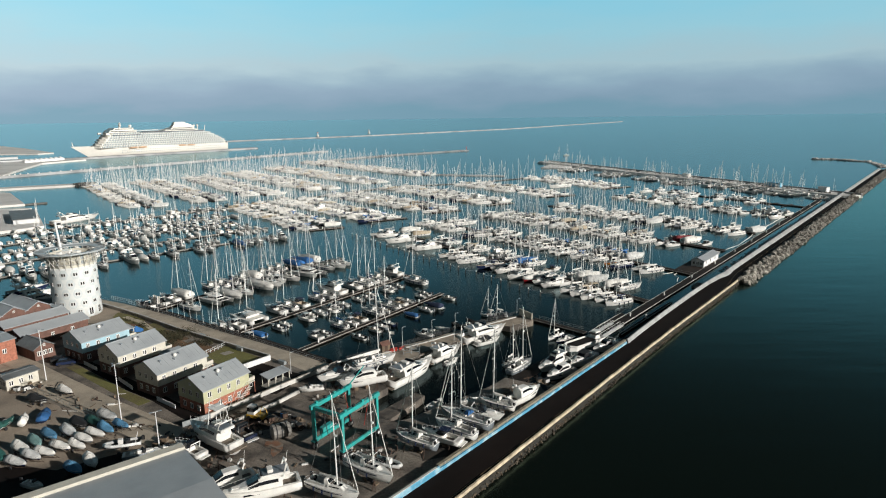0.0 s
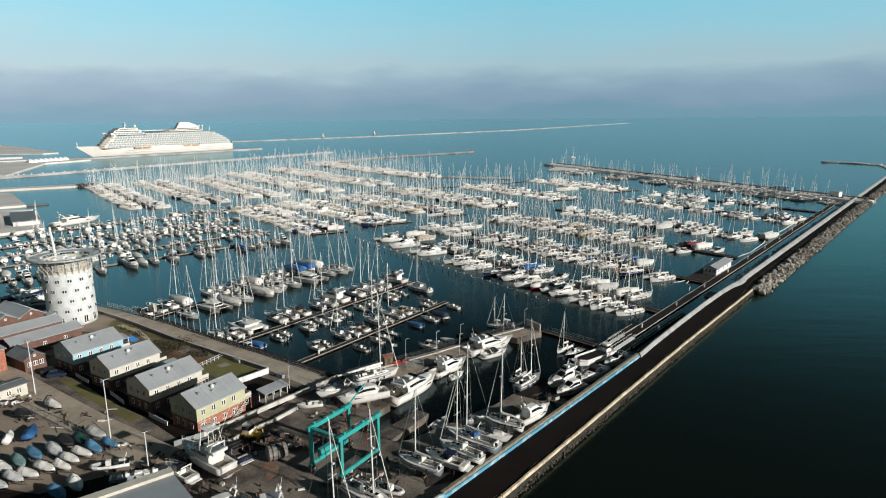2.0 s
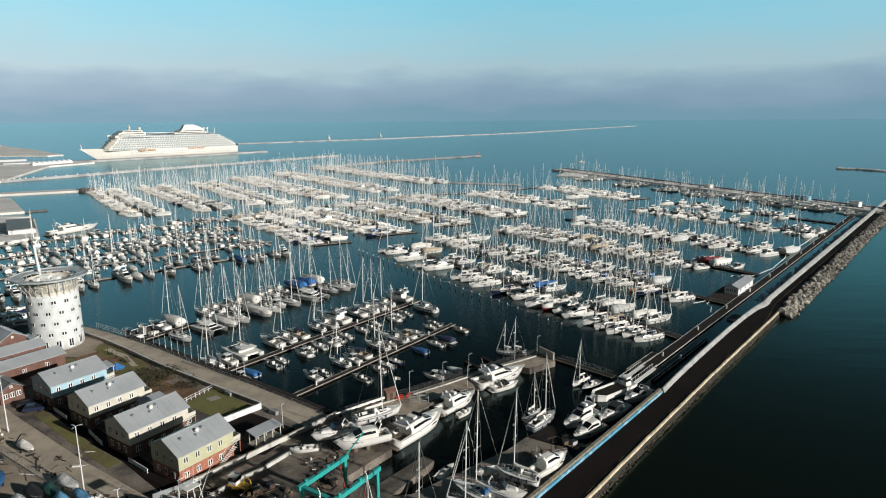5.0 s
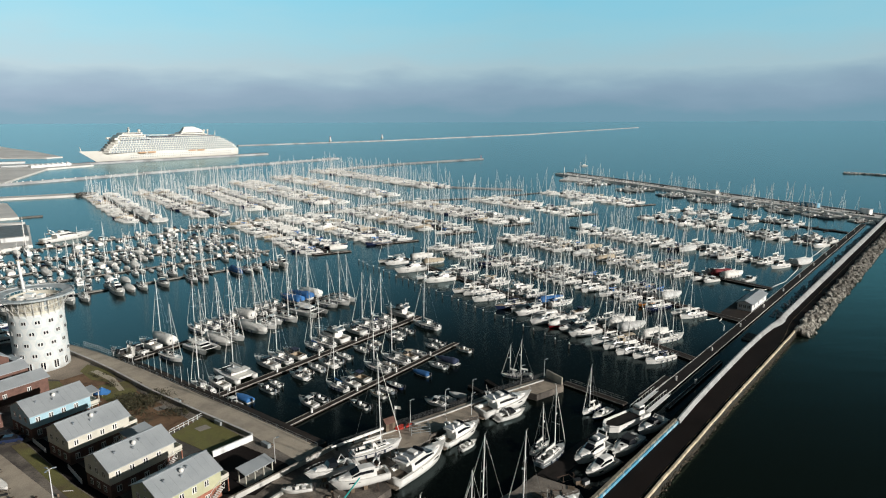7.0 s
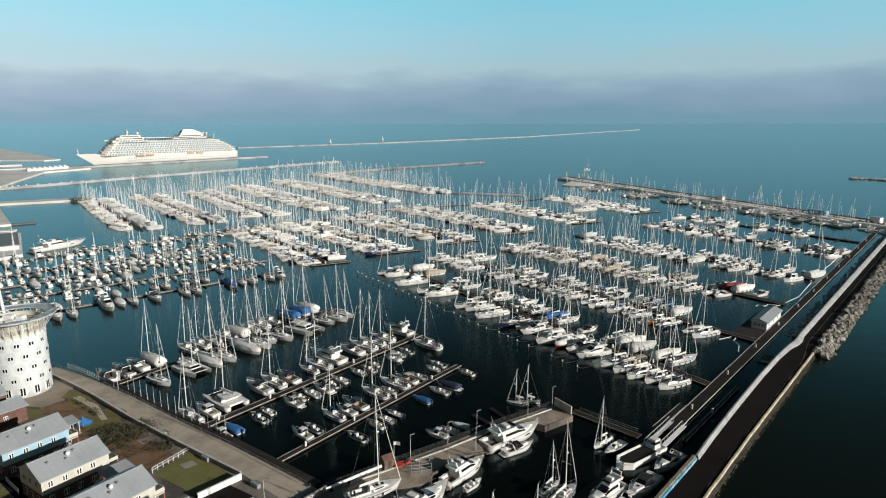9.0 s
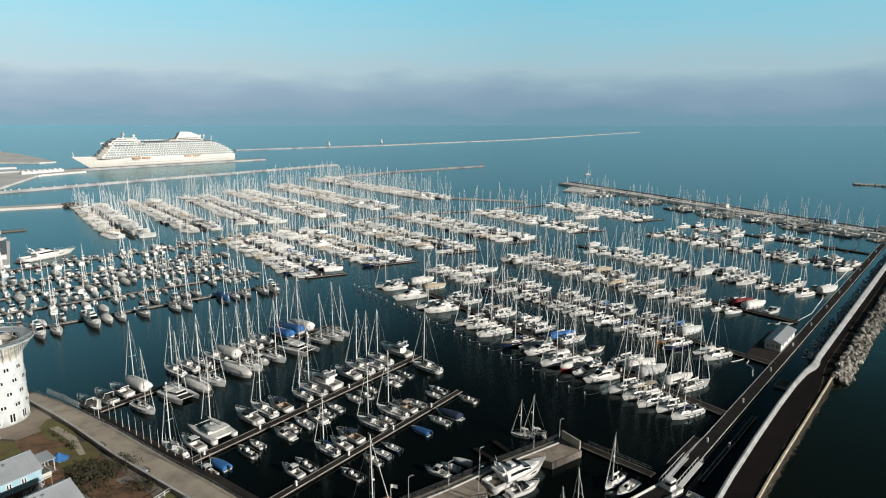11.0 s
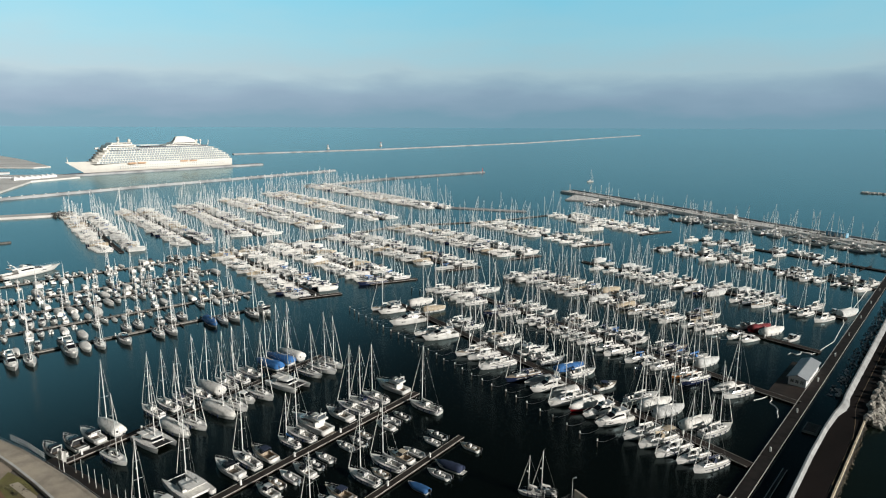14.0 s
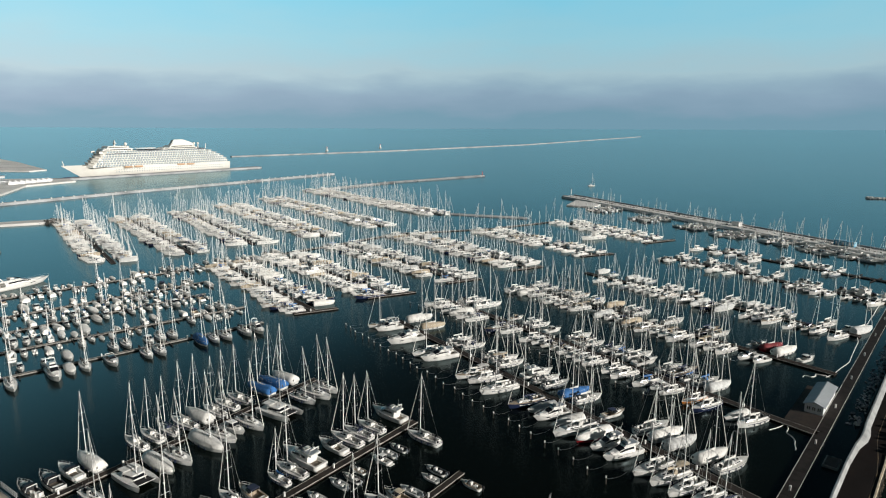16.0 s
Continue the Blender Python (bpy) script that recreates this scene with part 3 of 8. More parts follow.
def hull_mesh(L, beam, fb, draft, stern=0.75, rake=0.5, n=9, rise=0.3):
    bm, rings = B(), []
    for i in range(n):
        u = i / (n - 1)
        b, zs = beam / 2 * half_beam(u, stern), fb * (1 + rise * u * u)
        pts = []
        for f, z in ((1.0, zs), (0.96, 0.45 * zs), (0.86, 0.02), (0.5, -0.65 * draft), (0.0, -draft)):
            pts.append((-L / 2 + u * L - rake * (zs - z) * u ** 4, b * f, z))
        rings.append(pts + [(x, -y, z) for x, y, z in pts[-2::-1]])
    vs = [[bm.verts.new(p) for p in r] for r in rings]
    for a, c in zip(vs, vs[1:]):
        for i in range(len(a) - 1):
            bm.faces.new((a[i], c[i], c[i + 1], a[i + 1]))
    bm.faces.new(vs[0])
    bmesh.ops.recalc_face_normals(bm, faces=bm.faces[:])
    return bm


def deck_mesh(L, beam, fb, stern, n=9, rise=0.3, drop=0.05, u0=0.0, u1=1.0, well=None):
    """A deck that follows the sheer; well = (u from, u to, half width, depth) sinks a cockpit into it."""
    bm, rows = B(), []
    us = [(u0 + (u1 - u0) * i / (n - 1), 0.0) for i in range(n)]
    if well:
        a, b, hw, depth = well
        us = [(u, depth if a < u < b else 0.0) for u, _ in us if abs(u - a) > 0.012 and abs(u - b) > 0.012]
        us = sorted(us + [(a - 0.002, 0.0), (a + 0.002, depth), (b - 0.002, depth), (b + 0.002, 0.0)])
    for u, dp in us:
        b_, z = max(0.015, beam / 2 * half_beam(u, stern) - 0.05), fb * (1 + rise * u * u) - drop
        x = -L / 2 + u * L - (0.03 if u > 0.99 else 0)
        w = min(well[2], b_ * 0.85) if well else b_ * 0.5
        zw = z + 0.05
        zf = (fb - drop - dp) if dp else zw
        rows.append([bm.verts.new(p) for p in ((x, b_, z), (x, w, zw), (x, w * 0.97, zf), (x, 0, zf + (0 if dp else 0.02)), (x, -w * 0.97, zf), (x, -w, zw), (x, -b_, z))])
    for a, c in zip(rows, rows[1:]):
        for k in range(6):
            bm.faces.new((a[k], a[k + 1], c[k + 1], c[k]))
    bm.normal_update()
    if sum(f.normal.z * f.calc_area() for f in bm.faces) < 0:
        bmesh.ops.reverse_faces(bm, faces=bm.faces[:])
    return bm


def tent(bm, x0, x1, w, z0, h, droop=0.12, n=9):
    """A fitted cover over a boat: skirts outside the hull, rounded shoulders, a ridge that sags and narrows towards the bow."""
    rings = []
    for i in range(n):
        u = i / (n - 1)
        x, ww = x0 + (x1 - x0) * u, w * half_beam(u * 0.96, 0.88)
        hh = (h * (1 - 0.45 * u ** 1.6) - droop * math.sin(u * math.pi * 4) ** 2) * (0.82 if i in (0, n - 1) else 1.0)
        half = [(1.03, -0.28), (1.0, 0.0), (0.90, 0.42), (0.62, 0.78), (0.26, 0.97), (0.0, 1.0)]
        pts = [(x, ww * a, z0 + (hh * b if b > 0 else b)) for a, b in half]
        rings.append(pts + [(x, -y, z) for x, y, z in pts[-2::-1]])
    return loft(bm, rings)


def rig(root, L, H, x, z, boomlen, cover, lean=0.015):
    bm = tube(B(), (x, 0, z - 0.1), (x - H * lean, 0, H), 0.115, 0.08, 6)
    tube(bm, (x - H * lean, 0, H), (x - H * lean - 0.3, 0, H + 0.55), 0.03, 0.02, 3)
    tube(bm, (x - H * lean + 0.12, 0, H * 0.6), (x - H * lean + 0.5, 0, H * 0.6), 0.18, 0.18, 6)
    part("mast", bm, "alu", root)
    for k, f in enumerate((0.42, 0.68)):
        zz = z + (H - z) * f
        bm = tube(B(), (x - zz * lean, -0.9 + 0.2 * k, zz), (x - zz * lean, 0.9 - 0.2 * k, zz), 0.035, 0.035, 4)
        part("spreader", bm, "alu", root)
    bm = tube(B(), (x - 0.1, 0, z + 1.0), (x - boomlen, 0, z + 0.95), 0.07, 0.06, 6)
    part("boom", bm, "alu", root)
    if cover:
        bm = loft(B(), [[(x - 0.15 - t * (boomlen - 0.3), a * w, z + 1.05 + h) for a, h in ((1, 0), (0.8, 0.16 + g), (0, 0.30 + g), (-0.8, 0.16 + g), (-1, 0))]
                        for t, w, g in ((0, 0.2, 0.25), (0.3, 0.2, 0.08), (0.7, 0.16, 0.02), (1, 0.08, -0.05))])
        part("sail_cover", bm, cover, root)
    bm = tube(B(), (L / 2 - 0.2, 0, z), (x - H * lean, 0, H - 0.3), 0.085, 0.04, 4)
    part("furled_jib", bm, "canvas", root)
    zs, top = z + (H - z) * 0.68, (x - H * lean, 0, H)
    bm = path(B(), [(x - 0.2, L * 0.13, z - 0.2), (x - zs * lean, 0.7, zs), top, (-L / 2 + 0.1, 0.01, z - 0.1), top, (x - zs * lean, -0.7, zs), (x - 0.2, -L * 0.13, z - 0.2)], 0.02)
    part("rigging", bm, "wire", root)


def sailboat(m, L=10.5, hull="white", cover="canvas", tented=None, keel=False, spray="canvas", name="sailboat", H=None, bimini=None, decking="deck"):
    beam, fb = L * 0.31, 0.085 * L + 0.15
    root = empty(name, m)
    part("hull", hull_mesh(L, beam, fb, 0.35 if not keel else 0.55, 0.74, 0.55, 9, 0.22), hull, root, smooth=True)
    bm, us = B(), (0.75, 0.6, 0.45, 0.3, 0.15, 0.0)
    line = [(-L / 2 + u * L - (0.02 if u == 0 else 0), beam / 2 * half_beam(u, 0.74) + 0.012) for u in us]
    line += [(x_, -y_) for x_, y_ in line[::-1]]
    lo_, hi_ = [bm.verts.new((*p, fb * 0.72)) for p in line], [bm.verts.new((*p, fb * 0.72 + 0.13)) for p in line]
    for k in range(len(line) - 1):
        bm.faces.new((lo_[k], lo_[k + 1], hi_[k + 1], hi_[k]))
    part("stripe", bm, "navy" if hull == "white" else "white", root)
    dk = [(deck_mesh(L, beam, fb, 0.74, 8, 0.22, well=None if tented else (0.06, 0.37, beam * 0.2, 0.55)), decking)]
    if not tented:
        dk.append((box(B(), -0.43 * L, -0.14 * L, -beam * 0.12, beam * 0.12, fb - 0.6, fb - 0.54), "teak"))
    blend("deck", dk, root)
    guard_rail(root, L, beam, fb, 0.74, 0.22)
    if tented:
        part("boat_cover", tent(B(), -L / 2 - 0.1, L / 2 - 0.3, beam / 2 + 0.06, fb + 0.02, 1.7), tented, root, smooth=True)
    else:
        bm = cabin(B(), -0.06 * L, 0.26 * L, beam * 0.30, beam * 0.18, fb, fb + 0.55, 0.1, 0.9, 0.05)
        hatch = box(B(), 0.02 * L, 0.02 * L + 0.6, -0.3, 0.3, fb + 0.54, fb + 0.60)
        box(hatch, 0.12 * L, 0.12 * L + 0.5, -0.26, 0.26, fb + 0.54, fb + 0.60)
        slide = box(B(), -0.06 * L, 0.0, -0.4, 0.4, fb + 0.54, fb + 0.62)
        blend("coachroof", [(bm, "white"), (hatch, "glass"), (slide, "teak")], root)
        for sgn in (-1, 1):
            w = beam * 0.30
            bm = box(B(), -0.03 * L, 0.15 * L, -0.02, 0.02, -0.10, 0.11, pose(0, sgn * (w - 0.145), fb + 0.30, 0, 0, -sgn * 6))
            part("window", bm, "glass", root)
        bm = cabin(B(), -0.12 * L, -0.02 * L, beam * 0.29, beam * 0.25, fb + 0.45, fb + 1.25, 0.12, 0.55, 0.0)
        pane = B()
        x1, w1, dz = -0.02 * L, beam * 0.25, 0.8
        for a_, b_ in ((-0.85, -0.32), (-0.26, 0.26), (0.32, 0.85)):
            pane.faces.new([pane.verts.new((x1 - 0.55 * k + 0.03, y_ * (w1 - 0.12 * k), fb + 0.45 + dz * k + 0.02)) for y_, k in ((a_, 0.25), (b_, 0.25), (b_, 0.8), (a_, 0.8))])
        blend("spray_hood", [(bm, spray), (pane, "glass")], root)
        if bimini:
            bm = loft(B(), [[(x_, -w_, z_), (x_, -w_ * 0.5, z_ + 0.14), (x_, w_ * 0.5, z_ + 0.14), (x_, w_, z_), (x_, w_ * 0.5, z_ + 0.10), (x_, -w_ * 0.5, z_ + 0.10)]
                            for x_, w_, z_ in ((-0.44 * L, beam * 0.27, fb + 1.75), (-0.30 * L, beam * 0.31, fb + 1.85), (-0.16 * L, beam * 0.29, fb + 1.75))])
            legs = B()
            for sgn in (-1, 1):
                path(legs, [(-0.43 * L, sgn * beam * 0.27, fb + 1.75), (-0.30 * L, sgn * beam * 0.36, fb + 0.3), (-0.17 * L, sgn * beam * 0.29, fb + 1.75)], 0.025)
            blend("bimini", [(bm, bimini), (legs, "alu")], root)
        a_, b_ = beam * 0.26, -0.10 * L
        bm = prism(B(), [(-0.46 * L, -a_ - 0.1), (b_, -a_ - 0.1), (b_, -a_ + 0.1), (-0.44 * L, -a_ + 0.1), (-0.44 * L, a_ - 0.1), (b_, a_ - 0.1), (b_, a_ + 0.1), (-0.46 * L, a_ + 0.1)], fb, fb + 0.38)
        part("coaming", bm, "white", root)
        tub = tube(B(), (-0.36 * L, 0, fb - 0.58), (-0.36 * L, 0, fb + 0.5), 0.08)
        tube(tub, (-0.36 * L, 0, fb + 0.45), (-0.36 * L + 0.05, 0, fb + 0.45), 0.45, 0.45, 8)
        part("steering_wheel", tub, "black", root)
    if keel:
        bm = loft(B(), [[(-0.08 * L, 0.12, -0.5), (-0.08 * L, -0.12, -0.5), (0.08 * L, -0.12, -0.5), (0.08 * L, 0.12, -0.5)],
                        [(-0.09 * L, 0.09, -1.7), (-0.09 * L, -0.09, -1.7), (0.04 * L, -0.09, -1.7), (0.04 * L, 0.09, -1.7)]])
        part("keel", bm, "anti", root)
        stands(root, L, beam)
    rig(root, L, H or (1.48 * L + 1.6), 0.08 * L, fb + 0.3, 0.36 * L, cover)
    return root


def guard_rail(root, L, beam, fb, stern, rise):
    """Bow and stern rails, guard wires on stanchions, and fenders hanging along the sides."""
    rail, fend, pts = B(), B(), []
    us = (0.02, 0.14, 0.28, 0.42, 0.56, 0.70, 0.84, 0.97)
    for sgn in (1, -1):
        side = []
        for u in us:
            y = max(0.04, beam / 2 * half_beam(u, stern) - 0.07) * sgn
            p = Vector((-L / 2 + u * L - 0.05, y, fb * (1 + rise * u * u)))
            q = p + Vector((0, 0, 0.62))
            side += [q, p, q + Vector((0.01, 0, 0))]
        pts += side if sgn > 0 else side[::-1]
    pts.append(pts[0] + Vector((-0.01, 0, 0)))
    path(rail, pts, 0.013, 3)
    for sgn in (1, -1):
        for u in (0.22, 0.40, 0.58):
            y, x = sgn * (beam / 2 * half_beam(u, stern) + 0.12), -L / 2 + u * L
            tube(fend, (x, y, 0.25), (x, y, 0.85), 0.12, 0.12, 6)
    motor = box(B(), -L / 2 - 0.25, -L / 2 + 0.1, beam * 0.2, beam * 0.2 + 0.3, fb + 0.2, fb + 0.7)
    blend("guard_rail", [(rail, "alu"), (fend, "navy"), (motor, "black")], root)


def stands(root, L, beam, low=1.75):
    """Timber blocks and raked props that hold a boat ashore."""
    for x in (-0.28 * L, 0.2 * L):
        for sgn in (-1, 1):
            bm = tube(B(), (x, sgn * beam * 0.36, -0.15), (x, sgn * beam * 0.55, -low), 0.07)
            tube(bm, (x + 0.6, sgn * beam * 0.5, -low), (x, sgn * beam * 0.36, -0.25), 0.05)
            part("prop", bm, "rust", root)
    for x in (-0.1 * L, 0.12 * L):
        part("keel_block", box(B(), x - 0.35, x + 0.35, -0.4, 0.4, -low, -low + 0.3 if low > 1.6 else -0.35), "wood", root)


def rails(root, L, beam, fb, u0=0.45):
    """One bent rail round the foredeck, dipping to its feet."""
    pts, n = [], 5
    for i in range(2 * n + 1):
        k = i if i <= n else 2 * n - i
        u = u0 + (0.99 - u0) * k / n
        y = max(0.0, beam / 2 * half_beam(u, 0.9) - 0.1) * (1 if i <= n else -1)
        p = Vector((-L / 2 + u * L - 0.1, y, fb * (1 + 0.26 * u * u)))
        q = p + Vector((0, 0, 0.05 * L + 0.1))
        pts += [q, p, q + Vector((0.01, 0, 0))] if i != 0 else [p, q]
    part("bow_rail", path(B(), pts, 0.015, 3), "alu", root)


def motor_yacht(m, L=13.0, hull="white", fly=True, ashore=False, name="motor_yacht"):
    beam, fb = L * 0.28 + 0.2, 0.09 * L + 0.25
    root = empty(name, m)
    part("hull", hull_mesh(L, beam, fb, 0.4 if not ashore else 0.8, 0.9, 0.85, 13, 0.27), hull, root, smooth=True)
    part("deck", deck_mesh(L, beam, fb, 0.9, 11, 0.27, well=(0.035, 0.235, beam * 0.36, 0.55)), "deck", root)
    part("swim_platform", bevel(box(B(), -L / 2 - 1.0, -L / 2 - 0.02, -beam * 0.42, beam * 0.42, 0.25, 0.42), 0.05), "teak", root)
    z0 = fb
    sec = [(-0.27, 0.39, 1.5), (-0.12, 0.40, 1.62), (0.01, 0.39, 1.55), (0.08, 0.37, 1.2), (0.16, 0.33, 0.85), (0.25, 0.25, 0.6), (0.34, 0.13, 0.45)]
    ringf = lambda x, w, h, g=0.0: [(x * L, s_ * (w * beam * a + g), z0 + h * b + (g if b > 0.9 else 0)) for s_, a, b in
                                    ((1, 1, 0), (1, 0.98, 0.45), (1, 0.87, 0.84), (1, 0.6, 1.0), (-1, 0.6, 1.0), (-1, 0.87, 0.84), (-1, 0.98, 0.45), (-1, 1, 0))]
    bm = loft(B(), [ringf(*q) for q in sec])
    bmesh.ops.recalc_face_normals(bm, faces=bm.faces[:])
    part("superstructure", bm, "white", root)
    for sgn in (1, -1):
        bm, rows = B(), []
        for x, w, h in ((-0.22, 0.393, 1.52), (-0.10, 0.40, 1.62), (0.01, 0.39, 1.55), (0.08, 0.37, 1.2), (0.14, 0.342, 0.92)):
            lo, hi = (0.98, 0.50), (0.885, 0.80)
            rows.append([bm.verts.new((x * L, sgn * (w * beam * a + 0.025), z0 + h * b)) for a, b in (lo, hi)])
        for a, c in zip(rows, rows[1:]):
            bm.faces.new((a[0], c[0], c[1], a[1]) if sgn < 0 else (a[1], c[1], c[0], a[0]))
        part("side_window", bm, "glass", root)
        part("hull_window", box(B(), 0.02 * L, 0.2 * L, -0.02, 0.02, -0.12, 0.12, pose(0, sgn * (beam * 0.477), fb * 0.80, sgn * 4, 0, -sgn * 5)), "glass", root)
    bm, rows = B(), []
    for x, w, h in ((0.015, 0.385, 1.54), (0.08, 0.365, 1.2), (0.145, 0.335, 0.90)):
        rows.append([bm.verts.new((x * L, s_ * w * beam * a, z0 + h * b + 0.03)) for s_, a, b in ((1, 0.83, 0.86), (1, 0.58, 1.0), (-1, 0.58, 1.0), (-1, 0.83, 0.86))])
    for a, c in zip(rows, rows[1:]):
        for k in range(3):
            bm.faces.new((a[k], a[k + 1], c[k + 1], c[k]))
    part("windscreen", bm, "glass", root)
    part("sun_pad", bevel(box(B(), 0.22 * L, 0.33 * L, -beam * 0.11, beam * 0.11, z0 + 0.5, z0 + 0.66), 0.05), "canvas", root)
    part("cockpit_sole", box(B(), -0.45 * L, -0.28 * L, -beam * 0.28, beam * 0.28, fb - 0.6, fb - 0.54), "teak", root)
    z1 = z0 + 1.58
    if fly:
        part("flybridge", bevel(cabin(B(), -0.36 * L, 0.0, beam * 0.36, beam * 0.26, z1 - 0.08, z1 + 0.45, -0.06, 0.35, -0.1), 0.05), "white", root)
        part("flybridge_floor", box(B(), -0.34 * L, -0.04 * L, -beam * 0.31, beam * 0.31, z1 + 0.44, z1 + 0.47), "grey", root)
        part("helm_seat", bevel(box(B(), -0.17 * L, -0.10 * L, -beam * 0.2, beam * 0.2, z1 + 0.46, z1 + 0.95), 0.06), "canvas", root)
        part("fly_windscreen", cabin(B(), -0.05 * L, 0.0, beam * 0.27, beam * 0.22, z1 + 0.42, z1 + 0.8, 0.1, 0.2, 0.3), "glass", root)
        top = z1 + 1.5
    else:
        top = z1 + 0.6
    bm = path(B(), [(-0.28 * L, -beam * 0.37, z1 - 0.2), (-0.33 * L, -beam * 0.30, top), (-0.33 * L, beam * 0.30, top), (-0.28 * L, beam * 0.37, z1 - 0.2)], 0.16, 5)
    part("radar_arch", bm, "white", root)
    bm = tube(B(), (-0.33 * L, 0, top + 0.1), (-0.33 * L, 0, top + 0.38), 0.3, 0.26, 8)
    part("radar", bm, "white", root)
    part("aerial", tube(B(), (-0.33 * L, 0.5, top), (-0.36 * L, 0.5, top + 2.0), 0.03, 0.02, 4), "white", root)
    rails(root, L, beam, fb)
    if ashore:
        stands(root, L, beam, 1.5)
    return root


def cruiser(m, L=8.5, hull="white", cover=None, decking="deck", top="white", ashore=False, sport=False, name="motor_cruiser"):
    beam, fb = L * 0.31 + 0.15, 0.09 * L + 0.2
    root = empty(name, m)
    part("hull", hull_mesh(L, beam, fb, 0.35, 0.88, 0.8, 9, 0.25), hull, root, smooth=True)
    part("deck", deck_mesh(L, beam, fb, 0.88, 8, 0.25, well=None if cover else (0.05, 0.42, beam * 0.36, 0.6)), decking, root)
    if cover:
        part("boat_cover", tent(B(), -L / 2 - 0.1, 0.40 * L, beam / 2 + 0.06, fb, 1.05, 0.2), cover, root, smooth=True)
    else:
        cud = cabin(B(), -0.02 * L, 0.33 * L, beam * 0.36, beam * 0.16, fb, fb + 0.55, 0.12, 0.6, 0.1)
        hatch = box(B(), 0.14 * L, 0.14 * L + 0.5, -0.25, 0.25, fb + 0.54, fb + 0.60)
        blend("cuddy", [(cud, "white"), (hatch, "glass")], root)
        part("windscreen", cabin(B(), -0.12 * L, 0.10 * L, beam * 0.40, beam * 0.30, fb + 0.3, fb + 1.15, 0.2, 0.75, 0.05), "glass", root)
        if sport:
            bm = path(B(), [(-0.20 * L, -beam * 0.40, fb), (-0.27 * L, -beam * 0.34, fb + 1.25), (-0.27 * L, beam * 0.34, fb + 1.25), (-0.20 * L, beam * 0.40, fb)], 0.11, 5)
            part("arch", bm, "white", root)
            part("sun_pad", bevel(box(B(), 0.12 * L, 0.27 * L, -beam * 0.13, beam * 0.13, fb + 0.5, fb + 0.62), 0.04), "greycanvas", root)
        else:
            part("hard_top", bevel(cabin(B(), -0.22 * L, 0.04 * L, beam * 0.36, beam * 0.30, fb + 1.16, fb + 1.28, 0.05, 0.25, 0.02), 0.03), top, root)
            bm = path(B(), [(-0.20 * L, -beam * 0.36, fb), (-0.20 * L, -beam * 0.33, fb + 1.18), (-0.20 * L, beam * 0.33, fb + 1.18), (-0.20 * L, beam * 0.36, fb)], 0.045, 4)
            part("hard_top_post", bm, "alu", root)
        part("cockpit_sole", box(B(), -0.36 * L, -0.10 * L, -beam * 0.28, beam * 0.28, fb - 0.65, fb - 0.60), "teak", root)
        part("seat", box(B(), -0.445 * L, -0.37 * L, -beam * 0.33, beam * 0.33, fb - 0.65, fb - 0.05), "canvas", root)
        rails(root, L, beam, fb, 0.55)
    part("swim_platform", box(B(), -L / 2 - 0.7, -L / 2 - 0.02, -beam * 0.4, beam * 0.4, 0.2, 0.32), "white", root)
    if ashore:
        stands(root, L, beam, 1.2)
    return root


def dayboat(m, L=5.8, hull="white", cover=None, engines=1, name="small_motorboat", floor=None):
    beam, fb = L * 0.37, 0.62
    root = empty(name, m)
    part("hull", hull_mesh(L, beam, fb, 0.25, 0.9, 0.8, 8, 0.24), hull, root, smooth=True)
    part("deck", deck_mesh(L, beam, fb, 0.9, 7, 0.24, 0.06, well=None if cover else (0.07, 0.64, beam * 0.36, 0.42)), floor or ("deck" if engines < 2 else "greycanvas"), root)
    if cover:
        part("boat_cover", tent(B(), -L / 2 - 0.05, 0.44 * L, beam / 2 + 0.05, fb - 0.02, 0.5, 0.08), cover, root, smooth=True)
    else:
        part("bow_cushion", cabin(B(), 0.15 * L, 0.38 * L, beam * 0.30, beam * 0.14, fb - 0.02, fb + 0.28, 0.08, 0.3, 0.05), "canvas", root)
        part("console", bevel(box(B(), -0.08 * L, 0.06 * L, -0.38, 0.38, fb - 0.48, fb + 0.45), 0.05), "white", root)
        part("windscreen", cabin(B(), 0.0, 0.1 * L, 0.36, 0.3, fb + 0.43, fb + 0.8, 0.06, 0.2, 0.2), "glass", root)
        part("seat", bevel(box(B(), -0.30 * L, -0.16 * L, -0.45, 0.45, fb - 0.48, fb + 0.05), 0.05), "canvas", root)
    for k in range(engines):
        y = (k - (engines - 1) / 2) * 0.7
        bm = bevel(cabin(B(), -L / 2 - 0.75, -L / 2 - 0.15, 0.2, 0.16, fb + 0.05, fb + 0.62, 0.05, 0.08, 0.08), 0.05)
        for v in bm.verts:
            v.co.y += y
        box(bm, -L / 2 - 0.5, -L / 2 - 0.25, y - 0.08, y + 0.08, -0.3, fb + 0.05)
        part("outboard_motor", bm, "black" if k % 2 == 0 else "grey", root)
    return root


